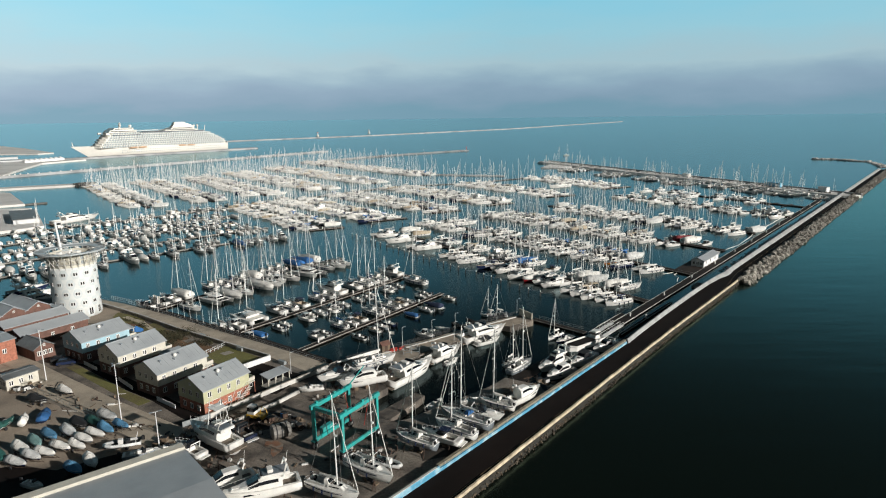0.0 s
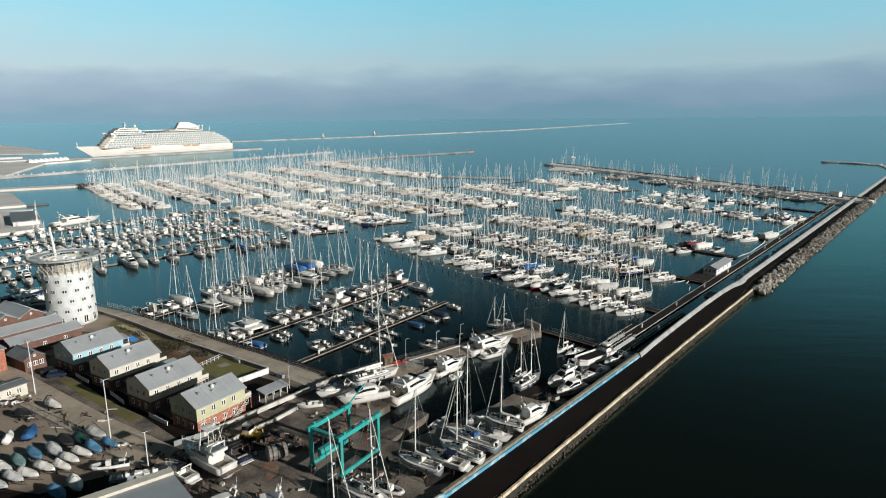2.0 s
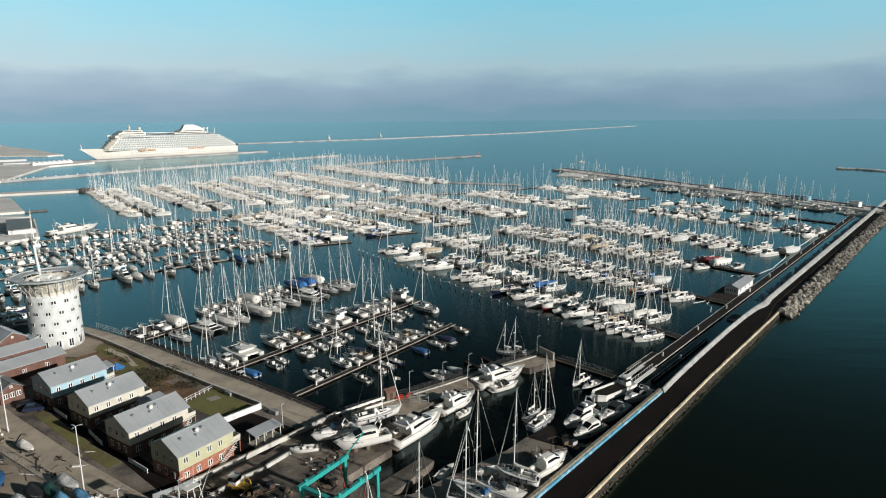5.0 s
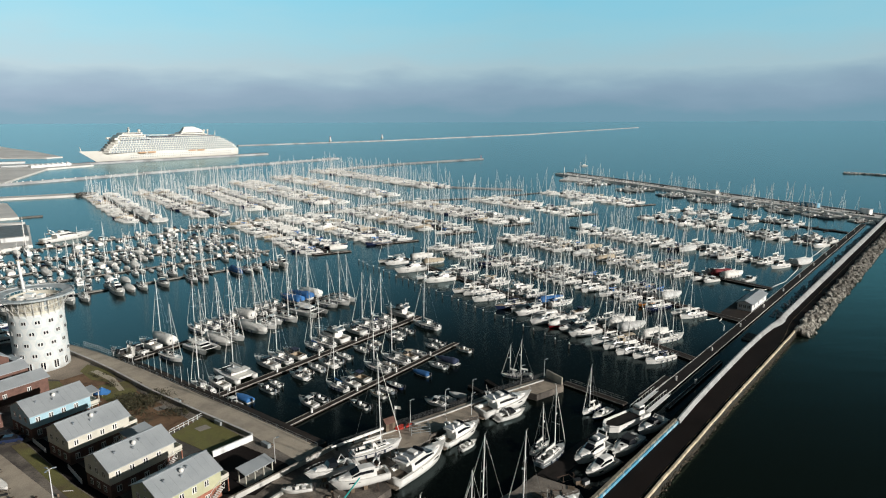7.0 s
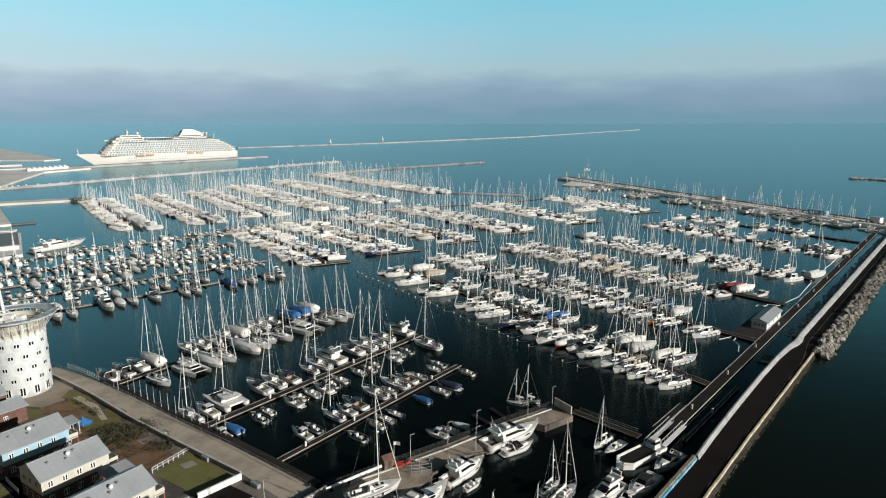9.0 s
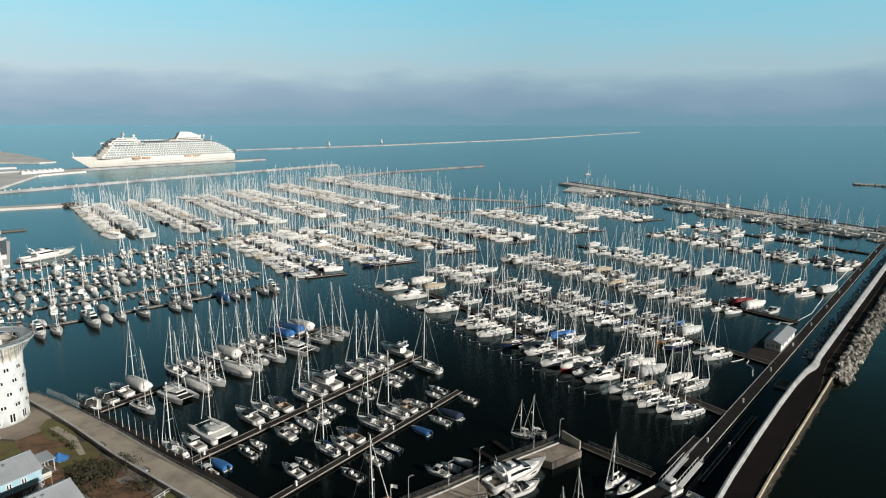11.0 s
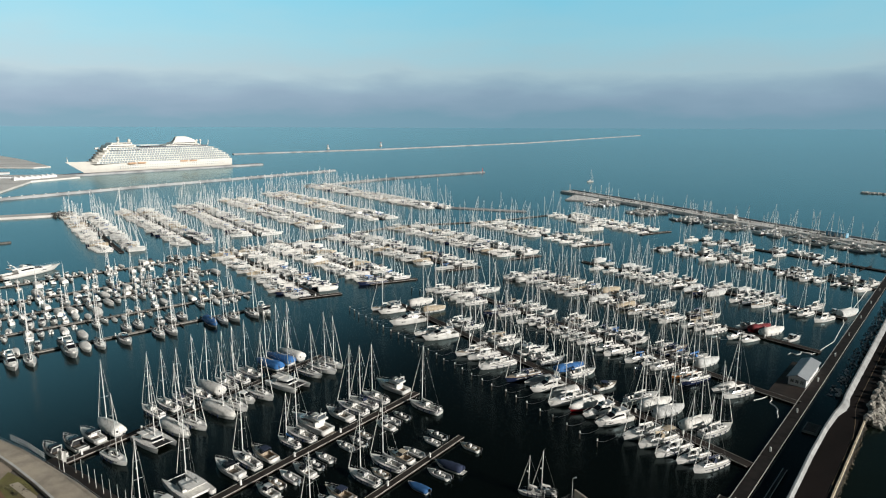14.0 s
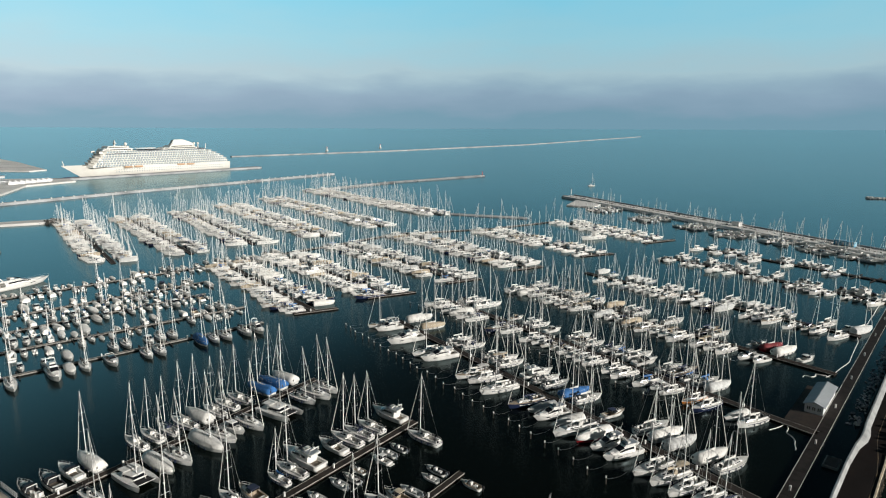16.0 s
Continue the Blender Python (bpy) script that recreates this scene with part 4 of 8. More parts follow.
def catamaran(m, L=11.5, name="catamaran"):
    beam = L * 0.55
    root = empty(name, m)
    for sgn in (-1, 1):
        bm = hull_mesh(L, 1.5, 1.15, 0.3, 0.7, 0.5, 9, 0.15)
        for v in bm.verts:
            v.co.y += sgn * (beam / 2 - 0.75)
        part("hull", bm, "white", root, smooth=True)
        bm = deck_mesh(L, 1.5, 1.15, 0.7, 7, 0.15)
        for v in bm.verts:
            v.co.y += sgn * (beam / 2 - 0.75)
        part("deck", bm, "deck", root)
    part("bridge_deck", box(B(), -0.42 * L, 0.12 * L, -beam / 2 + 1.0, beam / 2 - 1.0, 0.7, 1.2), "deck", root)
    part("coachroof", cabin(B(), -0.20 * L, 0.16 * L, beam * 0.36, beam * 0.24, 1.2, 2.15, 0.2, 1.0, 0.1), "white", root)
    part("window_band", cabin(B(), -0.16 * L, 0.145 * L, beam * 0.352, beam * 0.235, 1.5, 1.9, 0.13, 0.45, 0.05), "glass", root)
    part("bimini", cabin(B(), -0.38 * L, -0.14 * L, beam * 0.33, beam * 0.33, 2.4, 2.5, 0.1, 0.1, 0.1), "canvas", root)
    part("trampoline", box(B(), 0.12 * L, 0.36 * L, -beam / 2 + 1.3, beam / 2 - 1.3, 0.98, 1.02), "black", root)
    bm = tube(B(), (0.37 * L, -beam / 2 + 0.8, 1.1), (0.37 * L, beam / 2 - 0.8, 1.1), 0.08)
    part("cross_beam", bm, "alu", root)
    rig(root, L * 0.74, 1.4 * L + 2, 0.02 * L, 2.1, 0.38 * L, "canvas")
    return root


FLEET = {
    "s": (sailboat, dict(L=10.0), 3.9, 10.0, "white sailing yacht with a furled sail, moored at a pontoon", "sailboat"),
    "a": (sailboat, dict(L=9.2, spray="greycanvas", cover="greycanvas"), 3.8, 9.2, "small white sailboat with a grey sail cover, moored afloat", "sailboat"),
    "S": (sailboat, dict(L=11.4, spray="greycanvas"), 4.3, 11.4, "large white sailing yacht with a grey spray hood", "sailboat"),
    "g": (sailboat, dict(L=12.8, spray="canvas"), 4.7, 12.8, "very large white sailing yacht with a tall mast", "sailboat"),
    "l": (sailboat, dict(L=10.0, spray="bluecanvas", cover="bluecanvas"), 4.0, 10.0, "white sailing yacht with blue canvas covers", "sailboat"),
    "n": (sailboat, dict(L=11.4, hull="navy"), 4.5, 11.4, "navy blue sailing yacht moored at a pontoon", "sailboat"),
    "r": (sailboat, dict(L=11.0, hull="red", tented="canvas"), 4.5, 11.0, "red-hulled sailboat under a white cover", "sailboat"),
    "o": (sailboat, dict(L=9.6, hull="orange", spray="canvas"), 3.8, 9.6, "orange-hulled wooden sailboat afloat", "sailboat"),
    "c": (sailboat, dict(L=11.0, tented="canvas"), 4.4, 11.0, "sailing yacht under a white tent cover", "sailboat"),
    "b": (sailboat, dict(L=11.0, tented="bluecanvas"), 4.4, 11.0, "sailing yacht under a bright blue tent cover", "sailboat"),
    "m": (cruiser, dict(L=8.2), 3.6, 8.2, "white cabin motorboat with a hard top", "motorboat"),
    "p": (cruiser, dict(L=6.3), 2.9, 6.3, "small white cabin motorboat at a pontoon", "motorboat"),
    "q": (cruiser, dict(L=6.8, sport=True), 3.0, 6.8, "small white sports motorboat with an arch", "motorboat"),
    "h": (cruiser, dict(L=9.8, sport=True), 4.1, 9.8, "white sports cruiser with dark windscreen", "motorboat"),
    "w": (cruiser, dict(L=9.0, cover="canvas"), 4.0, 9.0, "motor cruiser wrapped in a white cover", "motorboat"),
    "v": (cruiser, dict(L=8.8, decking="black", sport=True), 3.8, 8.8, "white sports motorboat with a black cockpit", "motorboat"),
    "M": (motor_yacht, dict(L=11.8), 4.6, 11.8, "white motor yacht with a flybridge", "motor yacht"),
    "Y": (motor_yacht, dict(L=13.8), 5.2, 13.8, "large white flybridge motor yacht", "motor yacht"),
    "k": (dayboat, dict(L=6.0, engines=2), 3.0, 6.0, "small white open motorboat with two outboards", "motorboat"),
    "d": (dayboat, dict(L=5.2), 2.7, 5.2, "small white open motorboat with an outboard", "motorboat"),
    "x": (dayboat, dict(L=5.6, cover="canvas"), 2.9, 5.6, "small motorboat under a white tarpaulin", "motorboat"),
    "u": (dayboat, dict(L=5.6, cover="bluecanvas"), 2.9, 5.6, "small motorboat under a blue tarpaulin", "motorboat"),
    "y": (dayboat, dict(L=5.4, hull="grey"), 2.8, 5.4, "small grey open motorboat with an outboard", "motorboat"),
    "A": (sailboat, dict(L=9.8, spray="navycanvas", cover="navycanvas"), 3.9, 9.8, "white sailing yacht with navy canvas covers", "sailboat"),
    "B": (sailboat, dict(L=10.8, spray="beigecanvas", cover="beigecanvas", bimini="beigecanvas"), 4.2, 10.8, "white sailing yacht with beige canvas and a bimini", "sailboat"),
    "C": (sailboat, dict(L=11.8, spray="canvas", bimini="canvas", decking="teakdeck"), 4.5, 11.8, "large white sailing yacht with a teak deck and bimini", "sailboat"),
    "D": (sailboat, dict(L=7.6, spray="greycanvas", cover="bluecanvas"), 3.2, 7.6, "small old sailboat with a blue sail cover", "sailboat"),
    "E": (sailboat, dict(L=10.2, hull="grey", spray="greycanvas", cover="greycanvas"), 4.0, 10.2, "pale grey sailing yacht moored at a pontoon", "sailboat"),
    "G": (sailboat, dict(L=10.4, tented="greycanvas"), 4.2, 10.4, "sailing yacht under a grey tent cover", "sailboat"),
    "I": (sailboat, dict(L=10.2, tented="beigecanvas"), 4.2, 10.2, "sailing yacht under a beige tent cover", "sailboat"),
    "N": (sailboat, dict(L=12.2, hull="navy", spray="navycanvas", cover="navycanvas", decking="teakdeck"), 4.6, 12.2, "dark blue sailing yacht with a teak deck and navy covers", "sailboat"),
    "W": (sailboat, dict(L=10.6, hull="red", tented="winecanvas"), 4.3, 10.6, "red sailboat under a wine-red cover", "sailboat"),
    "F": (cruiser, dict(L=8.0, top="navycanvas", decking="teakdeck"), 3.6, 8.0, "white cabin motorboat with a navy canopy", "motorboat"),
    "P": (cruiser, dict(L=7.2, cover="navycanvas"), 3.3, 7.2, "small motor cruiser under a navy cover", "motorboat"),
    "Q": (cruiser, dict(L=7.4, top="beigecanvas", decking="teakdeck"), 3.3, 7.4, "white motorboat with a beige canopy and teak deck", "motorboat"),
    "H": (cruiser, dict(L=9.2, cover="greycanvas"), 4.0, 9.2, "motor cruiser wrapped in a grey cover", "motorboat"),
    "K": (dayboat, dict(L=6.2, engines=2, floor="black"), 3.0, 6.2, "open motorboat with a dark floor and two outboards", "motorboat"),
    "e": (dayboat, dict(L=5.0, floor="teakdeck"), 2.6, 5.0, "small open motorboat with a wooden floor", "motorboat"),
    "j": (dayboat, dict(L=5.4, hull="navy", floor="greycanvas"), 2.7, 5.4, "small dark blue open motorboat", "motorboat"),
    "t": (catamaran, dict(L=11.6), 7.2, 11.6, "white sailing catamaran with a tall mast", "catamaran"),
}
MADE = {}


def boat(c, x, y, heading, z=0.0, roll=0.0, group="", size=1.0):
    fn, kw, slot, L, label, cat = FLEET[c]
    m = pose(x, y, z, roll, 0, heading) @ Matrix.Scale(size if c in MADE else 1.0, 4)
    if c in MADE:
        ob = copy_thing(MADE[c], m)
    else:
        ob = MADE[c] = fn(m, **kw)
    return tagged(ob, label, cat, group or "boats moored in the marina")


def pontoon(p0, p1, width=2.4, fingers=0, name="pontoon", ped=14.0, deck="pontoon", rim="edge"):
    """A floating walkway from p0 to p1 with white edge floats, service posts and finger booms."""
    p0, p1 = Vector(p0), Vector(p1)
    L = (p1 - p0).length
    root = empty(name, pose(p0.x, p0.y, 0, 0, 0, math.degrees(math.atan2(p1.y - p0.y, p1.x - p0.x))), "floating pontoon walkway with weathered planks", "pontoon", "pontoons")
    k = max(1, round(L / 12))
    for i in range(k):
        a, b = L * i / k + 0.06, L * (i + 1) / k - 0.06
        part("deck_section", box(B(), a, b, -width / 2, width / 2, 0.12, 0.52), deck, root)
    for sgn in (-1, 1):
        part("edge_rail", box(B(), 0, L, sgn * width / 2 - 0.05, sgn * width / 2 + 0.05, 0.40, 0.58), rim, root)
    for i in range(int(L // ped)):
        part("service_post", bevel(box(B(), ped * (i + 0.5) - 0.2, ped * (i + 0.5) + 0.2, -0.2, 0.2, 0.5, 1.6), 0.04), "white", root)
    if fingers:
        for i in range(int(L // 9)):
            for sgn in (-1, 1):
                x = 4.5 + 9 * i
                part("finger", box(B(), x - 0.2, x + 0.2, sgn * width / 2, sgn * (width / 2 + fingers), 0.15, 0.45), "pontoon", root)
    return root


def moor(p0, p1, left, right, lean=None, out=(True, True), width=2.4, start=2.0, rng=None, group="boats moored in the marina", gap=0.35):
    """Boats side by side along both edges of a pontoon. lean: direction (degrees) in which right-hand boats point away from it."""
    p0, p1 = Vector(p0), Vector(p1)
    d = (p1 - p0).normalized()
    ang = math.degrees(math.atan2(d.y, d.x))
    rng = rng or random.Random(int(abs(p0.x * 7 + p0.y * 13)))
    for side, text, outward in ((1, left, out[0]), (-1, right, out[1])):
        away = ang + 90 * side if lean is None else (lean if side < 0 else lean + 180)
        u = Vector((math.cos(radians(away)), math.sin(radians(away))))
        s = start
        for c in text:
            if c == ".":
                s += 3.2
                continue
            fn, kw, slot, L, label, cat = FLEET[c]
            s += slot / 2 + gap / 2
            if s > (p1 - p0).length - 1.5:
                break
            q = p0 + d * s + u * (width / 2 + 0.9 + L / 2 + rng.uniform(-0.2, 0.8))
            boat(c, q.x, q.y, (away if outward else away + 180) + rng.uniform(-2.2, 2.2), rng.uniform(-0.05, 0.05), rng.uniform(-1.2, 1.2), group, rng.uniform(0.92, 1.1))
            s += slot / 2 + gap / 2


def mix(rng, length, choice, start=2.0, gap=0.35):
    text, s = "", start
    while s < length - 3:
        c = rng.choice(choice)
        s += 3.2 if c == "." else FLEET[c][2] + gap
        text += c
    return text


# ---- marina rows ----
G_NEAR = "boats at the near pontoons"
pontoon((-35.4, 157.5), (0.4, 207.1), 1.5)
moor((-35.4, 157.5), (0.4, 207.1), "..pK.DpF.aeaQk.dKex", "....K.eyj..u.kP..eKdk", out=(True, False), width=1.5, group=G_NEAR)
pontoon((-57.5, 168.4), (-11.6, 231.3), 1.9)
moor((-57.5, 168.4), (-11.6, 231.3), "amt.hsF.DsY.hsAs.M", "pu.Kd.pekqKd.kKe.pkK.s", out=(True, False), width=2.2, group=G_NEAR)
pontoon((-88.5, 190.5), (-43.5, 258.0), 1.9)
moor((-88.5, 190.5), (-43.5, 258.0), "vvhc..ssAscsss.bbcs", "..s.tcs.csms.t.sSs", out=(True, True), width=2.2, group=G_NEAR)

rng = random.Random(5)
SAILS = "ssslaASSSBCgNcmhEDGFQI........."
LEAN = 209.0
R = [((-24.9, 316.9), (63.4, 195.9)), ((-5.2, 345.4), (90.5, 227.2)), ((29.4, 370.7), (117.5, 266.0)), ((66.0, 398.0), (147.5, 302.0)), ((120.0, 438.5), (187.0, 346.0)), ((149.0, 466.0), (200.0, 398.5))]
for p0, p1 in R[:3]:
    pontoon(p0, p1, 2.6)
G_R = "boats on the long pontoons beside the mole"
moor(*R[0], "c..I....smA..sBs..MsE.bs..F..ScG.cS", "CM...Y...gY....CS.g..NHMwgrMM.SBSsA", lean=LEAN, width=2.6, group=G_R)
moor(*R[1], mix(rng, 122, SAILS), mix(rng, 108, SAILS) + "lms.on.ws", lean=LEAN, width=2.6, group=G_R)
moor(*R[2], mix(rng, 96, SAILS) + "...hWc.m", mix(rng, 100, SAILS) + "ss.hm", lean=LEAN, width=2.6, group=G_R)

L = [((-186.0, 213.0), (-76.0, 312.0)), ((-196.0, 240.0), (-90.0, 332.0)), ((-216.0, 245.0), (-114.0, 351.5)), ((-236.0, 258.0), (-122.0, 373.0)), ((-246.0, 292.0), (-102.0, 439.0))]
pontoon(*L[0], 1.3, 3.4, deck="greydeck")
SMALL = "ppqFkwdxwDaexQ........."
G_L = "small boats on the western pontoons"
moor(*L[0], mix(rng, 90, SMALL) + "..as.mas.", mix(rng, 40, "mwh.") + "MYwwMS..Mwa.h..ss...bss.sM", out=(False, True), width=1.8, group=G_L)

# far rows, too many to count: one mesh a row, from the same boats
SKIP = {"steering_wheel", "bow_rail", "hull_window", "hard_top_post", "cockpit_sole", "rigging", "guard_rail"}


def fleet(p0, p1, left, right, lean=None, out=(True, True), width=2.4, rng=None, label="", start=2.0):
    p0, p1 = Vector(p0), Vector(p1)
    d = (p1 - p0).normalized()
    ang = math.degrees(math.atan2(d.y, d.x))
    rng = rng or random.Random(3)
    verts, faces, slots, mats = [], [], [], []
    for side, text, outward in ((1, left, out[0]), (-1, right, out[1])):
        away = ang + 90 * side if lean is None else (lean if side < 0 else lean + 180)
        u, s = Vector((math.cos(radians(away)), math.sin(radians(away)))), start
        for c in text:
            if c == ".":
                s += 3.2
                continue
            slot, length = FLEET[c][2], FLEET[c][3]
            s += slot / 2 + 0.15
            q = p0 + d * s + u * (width / 2 + 0.7 + length / 2 + rng.triangular(-0.2, 2.4, 0.2))
            s += slot / 2 + 0.15
            k = rng.uniform(0.8, 1.16)
            turn = 0 if rng.random() < outward else 180
            m = pose(q.x, q.y, 0, rng.uniform(-1, 1), 0, away + turn + rng.uniform(-4, 4)) @ Matrix.Scale(k, 4)
            for o in MADE[c].children:
                if o.name.split(".")[0] in SKIP:
                    continue
                me, at = o.data, len(verts)
                verts.extend(m @ v.co for v in me.vertices)
                for mt in me.materials:
                    if mt not in mats:
                        mats.append(mt)
                js = [mats.index(mt) for mt in me.materials]
                for p in me.polygons:
                    faces.append([at + i for i in p.vertices]); slots.append(js[p.material_index])
    me = bpy.data.meshes.new("moored_boats")
    me.from_pydata(verts, [], faces)
    for mt in mats:
        me.materials.append(mt)
    me.polygons.foreach_set("material_index", slots)
    return tagged(new("moored_boats", me), label or "dense row of white sailing boats moored at a far pontoon", "boats", kind="stuff")


def far_row(p0, p1, choice, lean=None, width=2.4, ends=0.0, out=(True, True), label="", seed=1, fingers=0, deck="pontoon"):
    rr = random.Random(seed)
    pontoon(p0, p1, width, fingers, ped=30, deck=deck)
    n = (Vector(p1) - Vector(p0)).length
    fleet(p0, p1, mix(rr, n, choice, gap=0.3), mix(rr, n, choice, gap=0.3), lean, out, width, rr, label)


far_row(*R[3], "sssaASSCBgNcmhGFED..........", LEAN, seed=11)
far_row(*R[4], "mmFhsMaSp.....", LEAN, seed=12, label="motorboats and sailboats at a half-empty pontoon")
far_row(*R[5], "aDsEmsF.......", LEAN, seed=16, label="a few sailboats and motorboats at a half-empty pontoon")
pontoon((200.0, 398.5), (214.0, 380.5), 2.4, 6.5, ped=30)
for i in (1, 2, 3, 4):
    far_row(*L[i], "maxkwdexwDaqpwxdpkDF......", seed=20 + i, width=1.3, out=(0.55, 0.55), label="small boats close together at a narrow pontoon", fingers=3.4, deck="greydeck")
C = [((-127, 413), (-60, 328)), ((-104, 437), (-31, 352)), ((-76, 471), (1.5, 379.5)), ((-40, 507), (36, 411)), ((18, 525), (81, 443)), ((80, 566), (130, 488))]
for i, (p0, p1) in enumerate(C):
    far_row(p0, p1, "sslaASSBCSgEcMhGNI..." if i < 4 else "sAaSBgh....", LEAN, seed=30 + i)
for a, b in (((-66.8, 322.9), (-50.4, 331.3)), ((-40.2, 347.0), (-19.6, 357.9)), ((-5.6, 374.8), (11.1, 384.2)), ((28, 402), (46, 412)), ((71.4, 438.1), (92.1, 446.8)), ((119.7, 479.2), (143.3, 492))):
    pontoon(a, b, 2.2, name="pontoon")
C2 = [((-291, 543), (-188, 411)), ((-265, 572), (-155, 436)), ((-233, 607), (-128, 466)), ((-212, 650), (-90, 495)), ((-186, 700), (-55, 535)), ((-160, 775), (-13, 594))]
for i, (p0, p1) in enumerate(C2):
    far_row(p0, p1, "sssaADlSSBCggEcMGNI.", LEAN, seed=40 + i)
for a, b in (((-102, 439), (-40, 508)), ((-40, 508), (20, 527)), ((20, 527), (80, 567))):
    pontoon(a, b, 2.2, ped=40)
# short pontoons that run in from the outer breakwater
for k, (x, y, n) in enumerate(((113, 622, 30), (138, 571, 33), (162, 535, 27), (177, 504, 31), (198, 481, 28), (209, 454, 30), (223, 434, 27), (238, 413, 16))):
    far_row((x, y), (x + 0.9 * n, y + 0.435 * n), "aExpDEawEmhEDxsw", seed=60 + k, width=1.6, out=(0.5, 0.5), label="small boats at a short pontoon inside the breakwater")

# walkway along the mole
pontoon(mole(93, -9.3), mole(397, -9.4), 2.8, name="pontoon", ped=26, deck="darkdeck", rim="palewall")
pontoon(mole(90, -5.2), mole(126, -4.9), 0.8, name="pontoon", ped=34, deck="darkdeck", rim="palewall")
pontoon(mole(92, -11.9), mole(107, -11.7), 1.6, name="pontoon", ped=34, deck="darkdeck", rim="palewall")


# ---- breakwaters and distance ----
def bank(name, pts, width, top, material, label, slope=2.0):
    """A bank with sloping sides along a line of plan points."""
    bm, rings = B(), []
    for i, p in enumerate(pts):
        a, b = Vector(pts[max(0, i - 1)]), Vector(pts[min(len(pts) - 1, i + 1)])
        n = Vector((-(b - a).y, (b - a).x)).normalized()
        p = Vector(p)
        w = width / 2
        rings.append([(*(p + n * (w + slope)), -1.5), (*(p + n * w), top), (*(p - n * w), top), (*(p - n * (w + slope)), -1.5)])
    loft(bm, rings)
    return tagged(part(name, bm, material), label, name.replace("_", " "), kind="structure")


bank("breakwater", [(266.0, 415.0), (219.5, 507.5), (165.0, 620.0), (113.0, 722.0)], 15, 1.9, "palestone", "low concrete breakwater with a walkway")
bank("breakwater_parapet", [(272.4, 418.0), (225.9, 510.6), (171.4, 623.1), (119.4, 725.1)], 1.0, 2.8, "parapet", "grey parapet wall on the seaward side of the breakwater", 0.3)
tagged(part("landing", prism(B(), [(100, 656), (122, 645), (134, 664), (116, 694)], -2, 1.0), "palestone"), "low pale landing platform inside the breakwater tip", "landing", kind="structure")
bank("breakwater", [(-165, 758), (-134, 794), (-76, 863), (36.3, 957.5)], 5, 1.8, "farstone", "long stone breakwater ending at a small light")
bank("breakwater", [(-12, 602), (24, 590), (56, 580)], 2, 1.1, "farstone", "short stone jetty beside the far pontoons")
bank("jetty", [(-470, 560), (-411.8, 636), (-345.6, 738), (-276.8, 831), (-174.5, 971.7)], 4, 2.2, "farstone", "long narrow concrete jetty with white bollards")
bank("jetty", [(-640, 700), (-532, 828), (-315, 1084)], 14, 2.4, "farstone", "wide concrete cruise quay beside the ship")
bank("breakwater", [(-458.8, 1367), (-186, 1592), (206, 2023), (822, 2977)], 7, 2.2, "farstone", "very long low breakwater far out at sea")
bank("jetty", [(-340, 398), (-290, 421), (-269, 437)], 2.0, 0.9, "greydeck", "narrow timber jetty on the western shore", 0.4)
bank("headland", [(-340, 400), (-273, 405), (-262, 408)], 5, 1.0, "palestone", "low pale strip of shore beside the quay", 1.5)
tagged(part("quay_north", prism(B(), [(-420, 416), (-300, 411), (-277, 426), (-329, 489), (-345, 496), (-420, 484)], -2, 1.4), "palestone"), "sloping concrete slipway on the western shore", "quay", kind="structure")
bank("headland", [(-520, 380), (-430, 450), (-357, 520), (-302, 548)], 14, 1.6, "palestone", "pale sandy spit with a walled tip")
tagged(part("headland", prism(B(), [(-1500, 800), (-800, 900), (-760, 985), (-671, 992), (-622, 990), (-612, 1014), (-760, 1167), (-880, 1275), (-1000, 1400), (-1500, 1600)], -1.5, 1.6), "palestone"), "low sandy coast beyond the cruise quay", "headland", kind="structure")
bank("headland", [(416, 729), (432, 722), (454, 685), (425, 620)], 4, 0.5, "farstone", "low rocky groyne beyond the mole")
bm = prism(B(), [(-420, 200), (-300, 250), (-217, 331), (-211, 340), (-251, 397), (-270, 399), (-420, 396)], -2, 1.4)
tagged(part("quay_west", bm, "palestone"), "concrete quay on the western shore", "quay", kind="structure")


bm = prism(B(), [(-800, 560), (-425, 612), (-455, 690), (-492, 790), (-468, 846), (-500, 880), (-560, 866), (-800, 800)], -2, 1.9)
tagged(part("quay_cruise", bm, "palestone"), "wide concrete quay before the cruise berth", "quay", kind="structure")


# ---- buildings ----
AX = math.degrees(math.atan2(0.842, 0.540))


def window_part(parent, w, h, m, frame_mat="white"):
    """A framed window of width w, height h, lying in the local xz plane of m."""
    bm = box(B(), -w / 2, w / 2, -0.03, 0.05, -h / 2, h / 2, m)
    ob = part("window", bm, frame_mat, parent)
    for sgn in (-1, 1):
        bm = box(B(), sgn * w / 4 - w / 4 + 0.10, sgn * w / 4 + w / 4 - 0.10, -0.05, -0.031, -h / 2 + 0.12, h / 2 - 0.12, m)
        part("pane", bm, "glass", ob)
    return ob


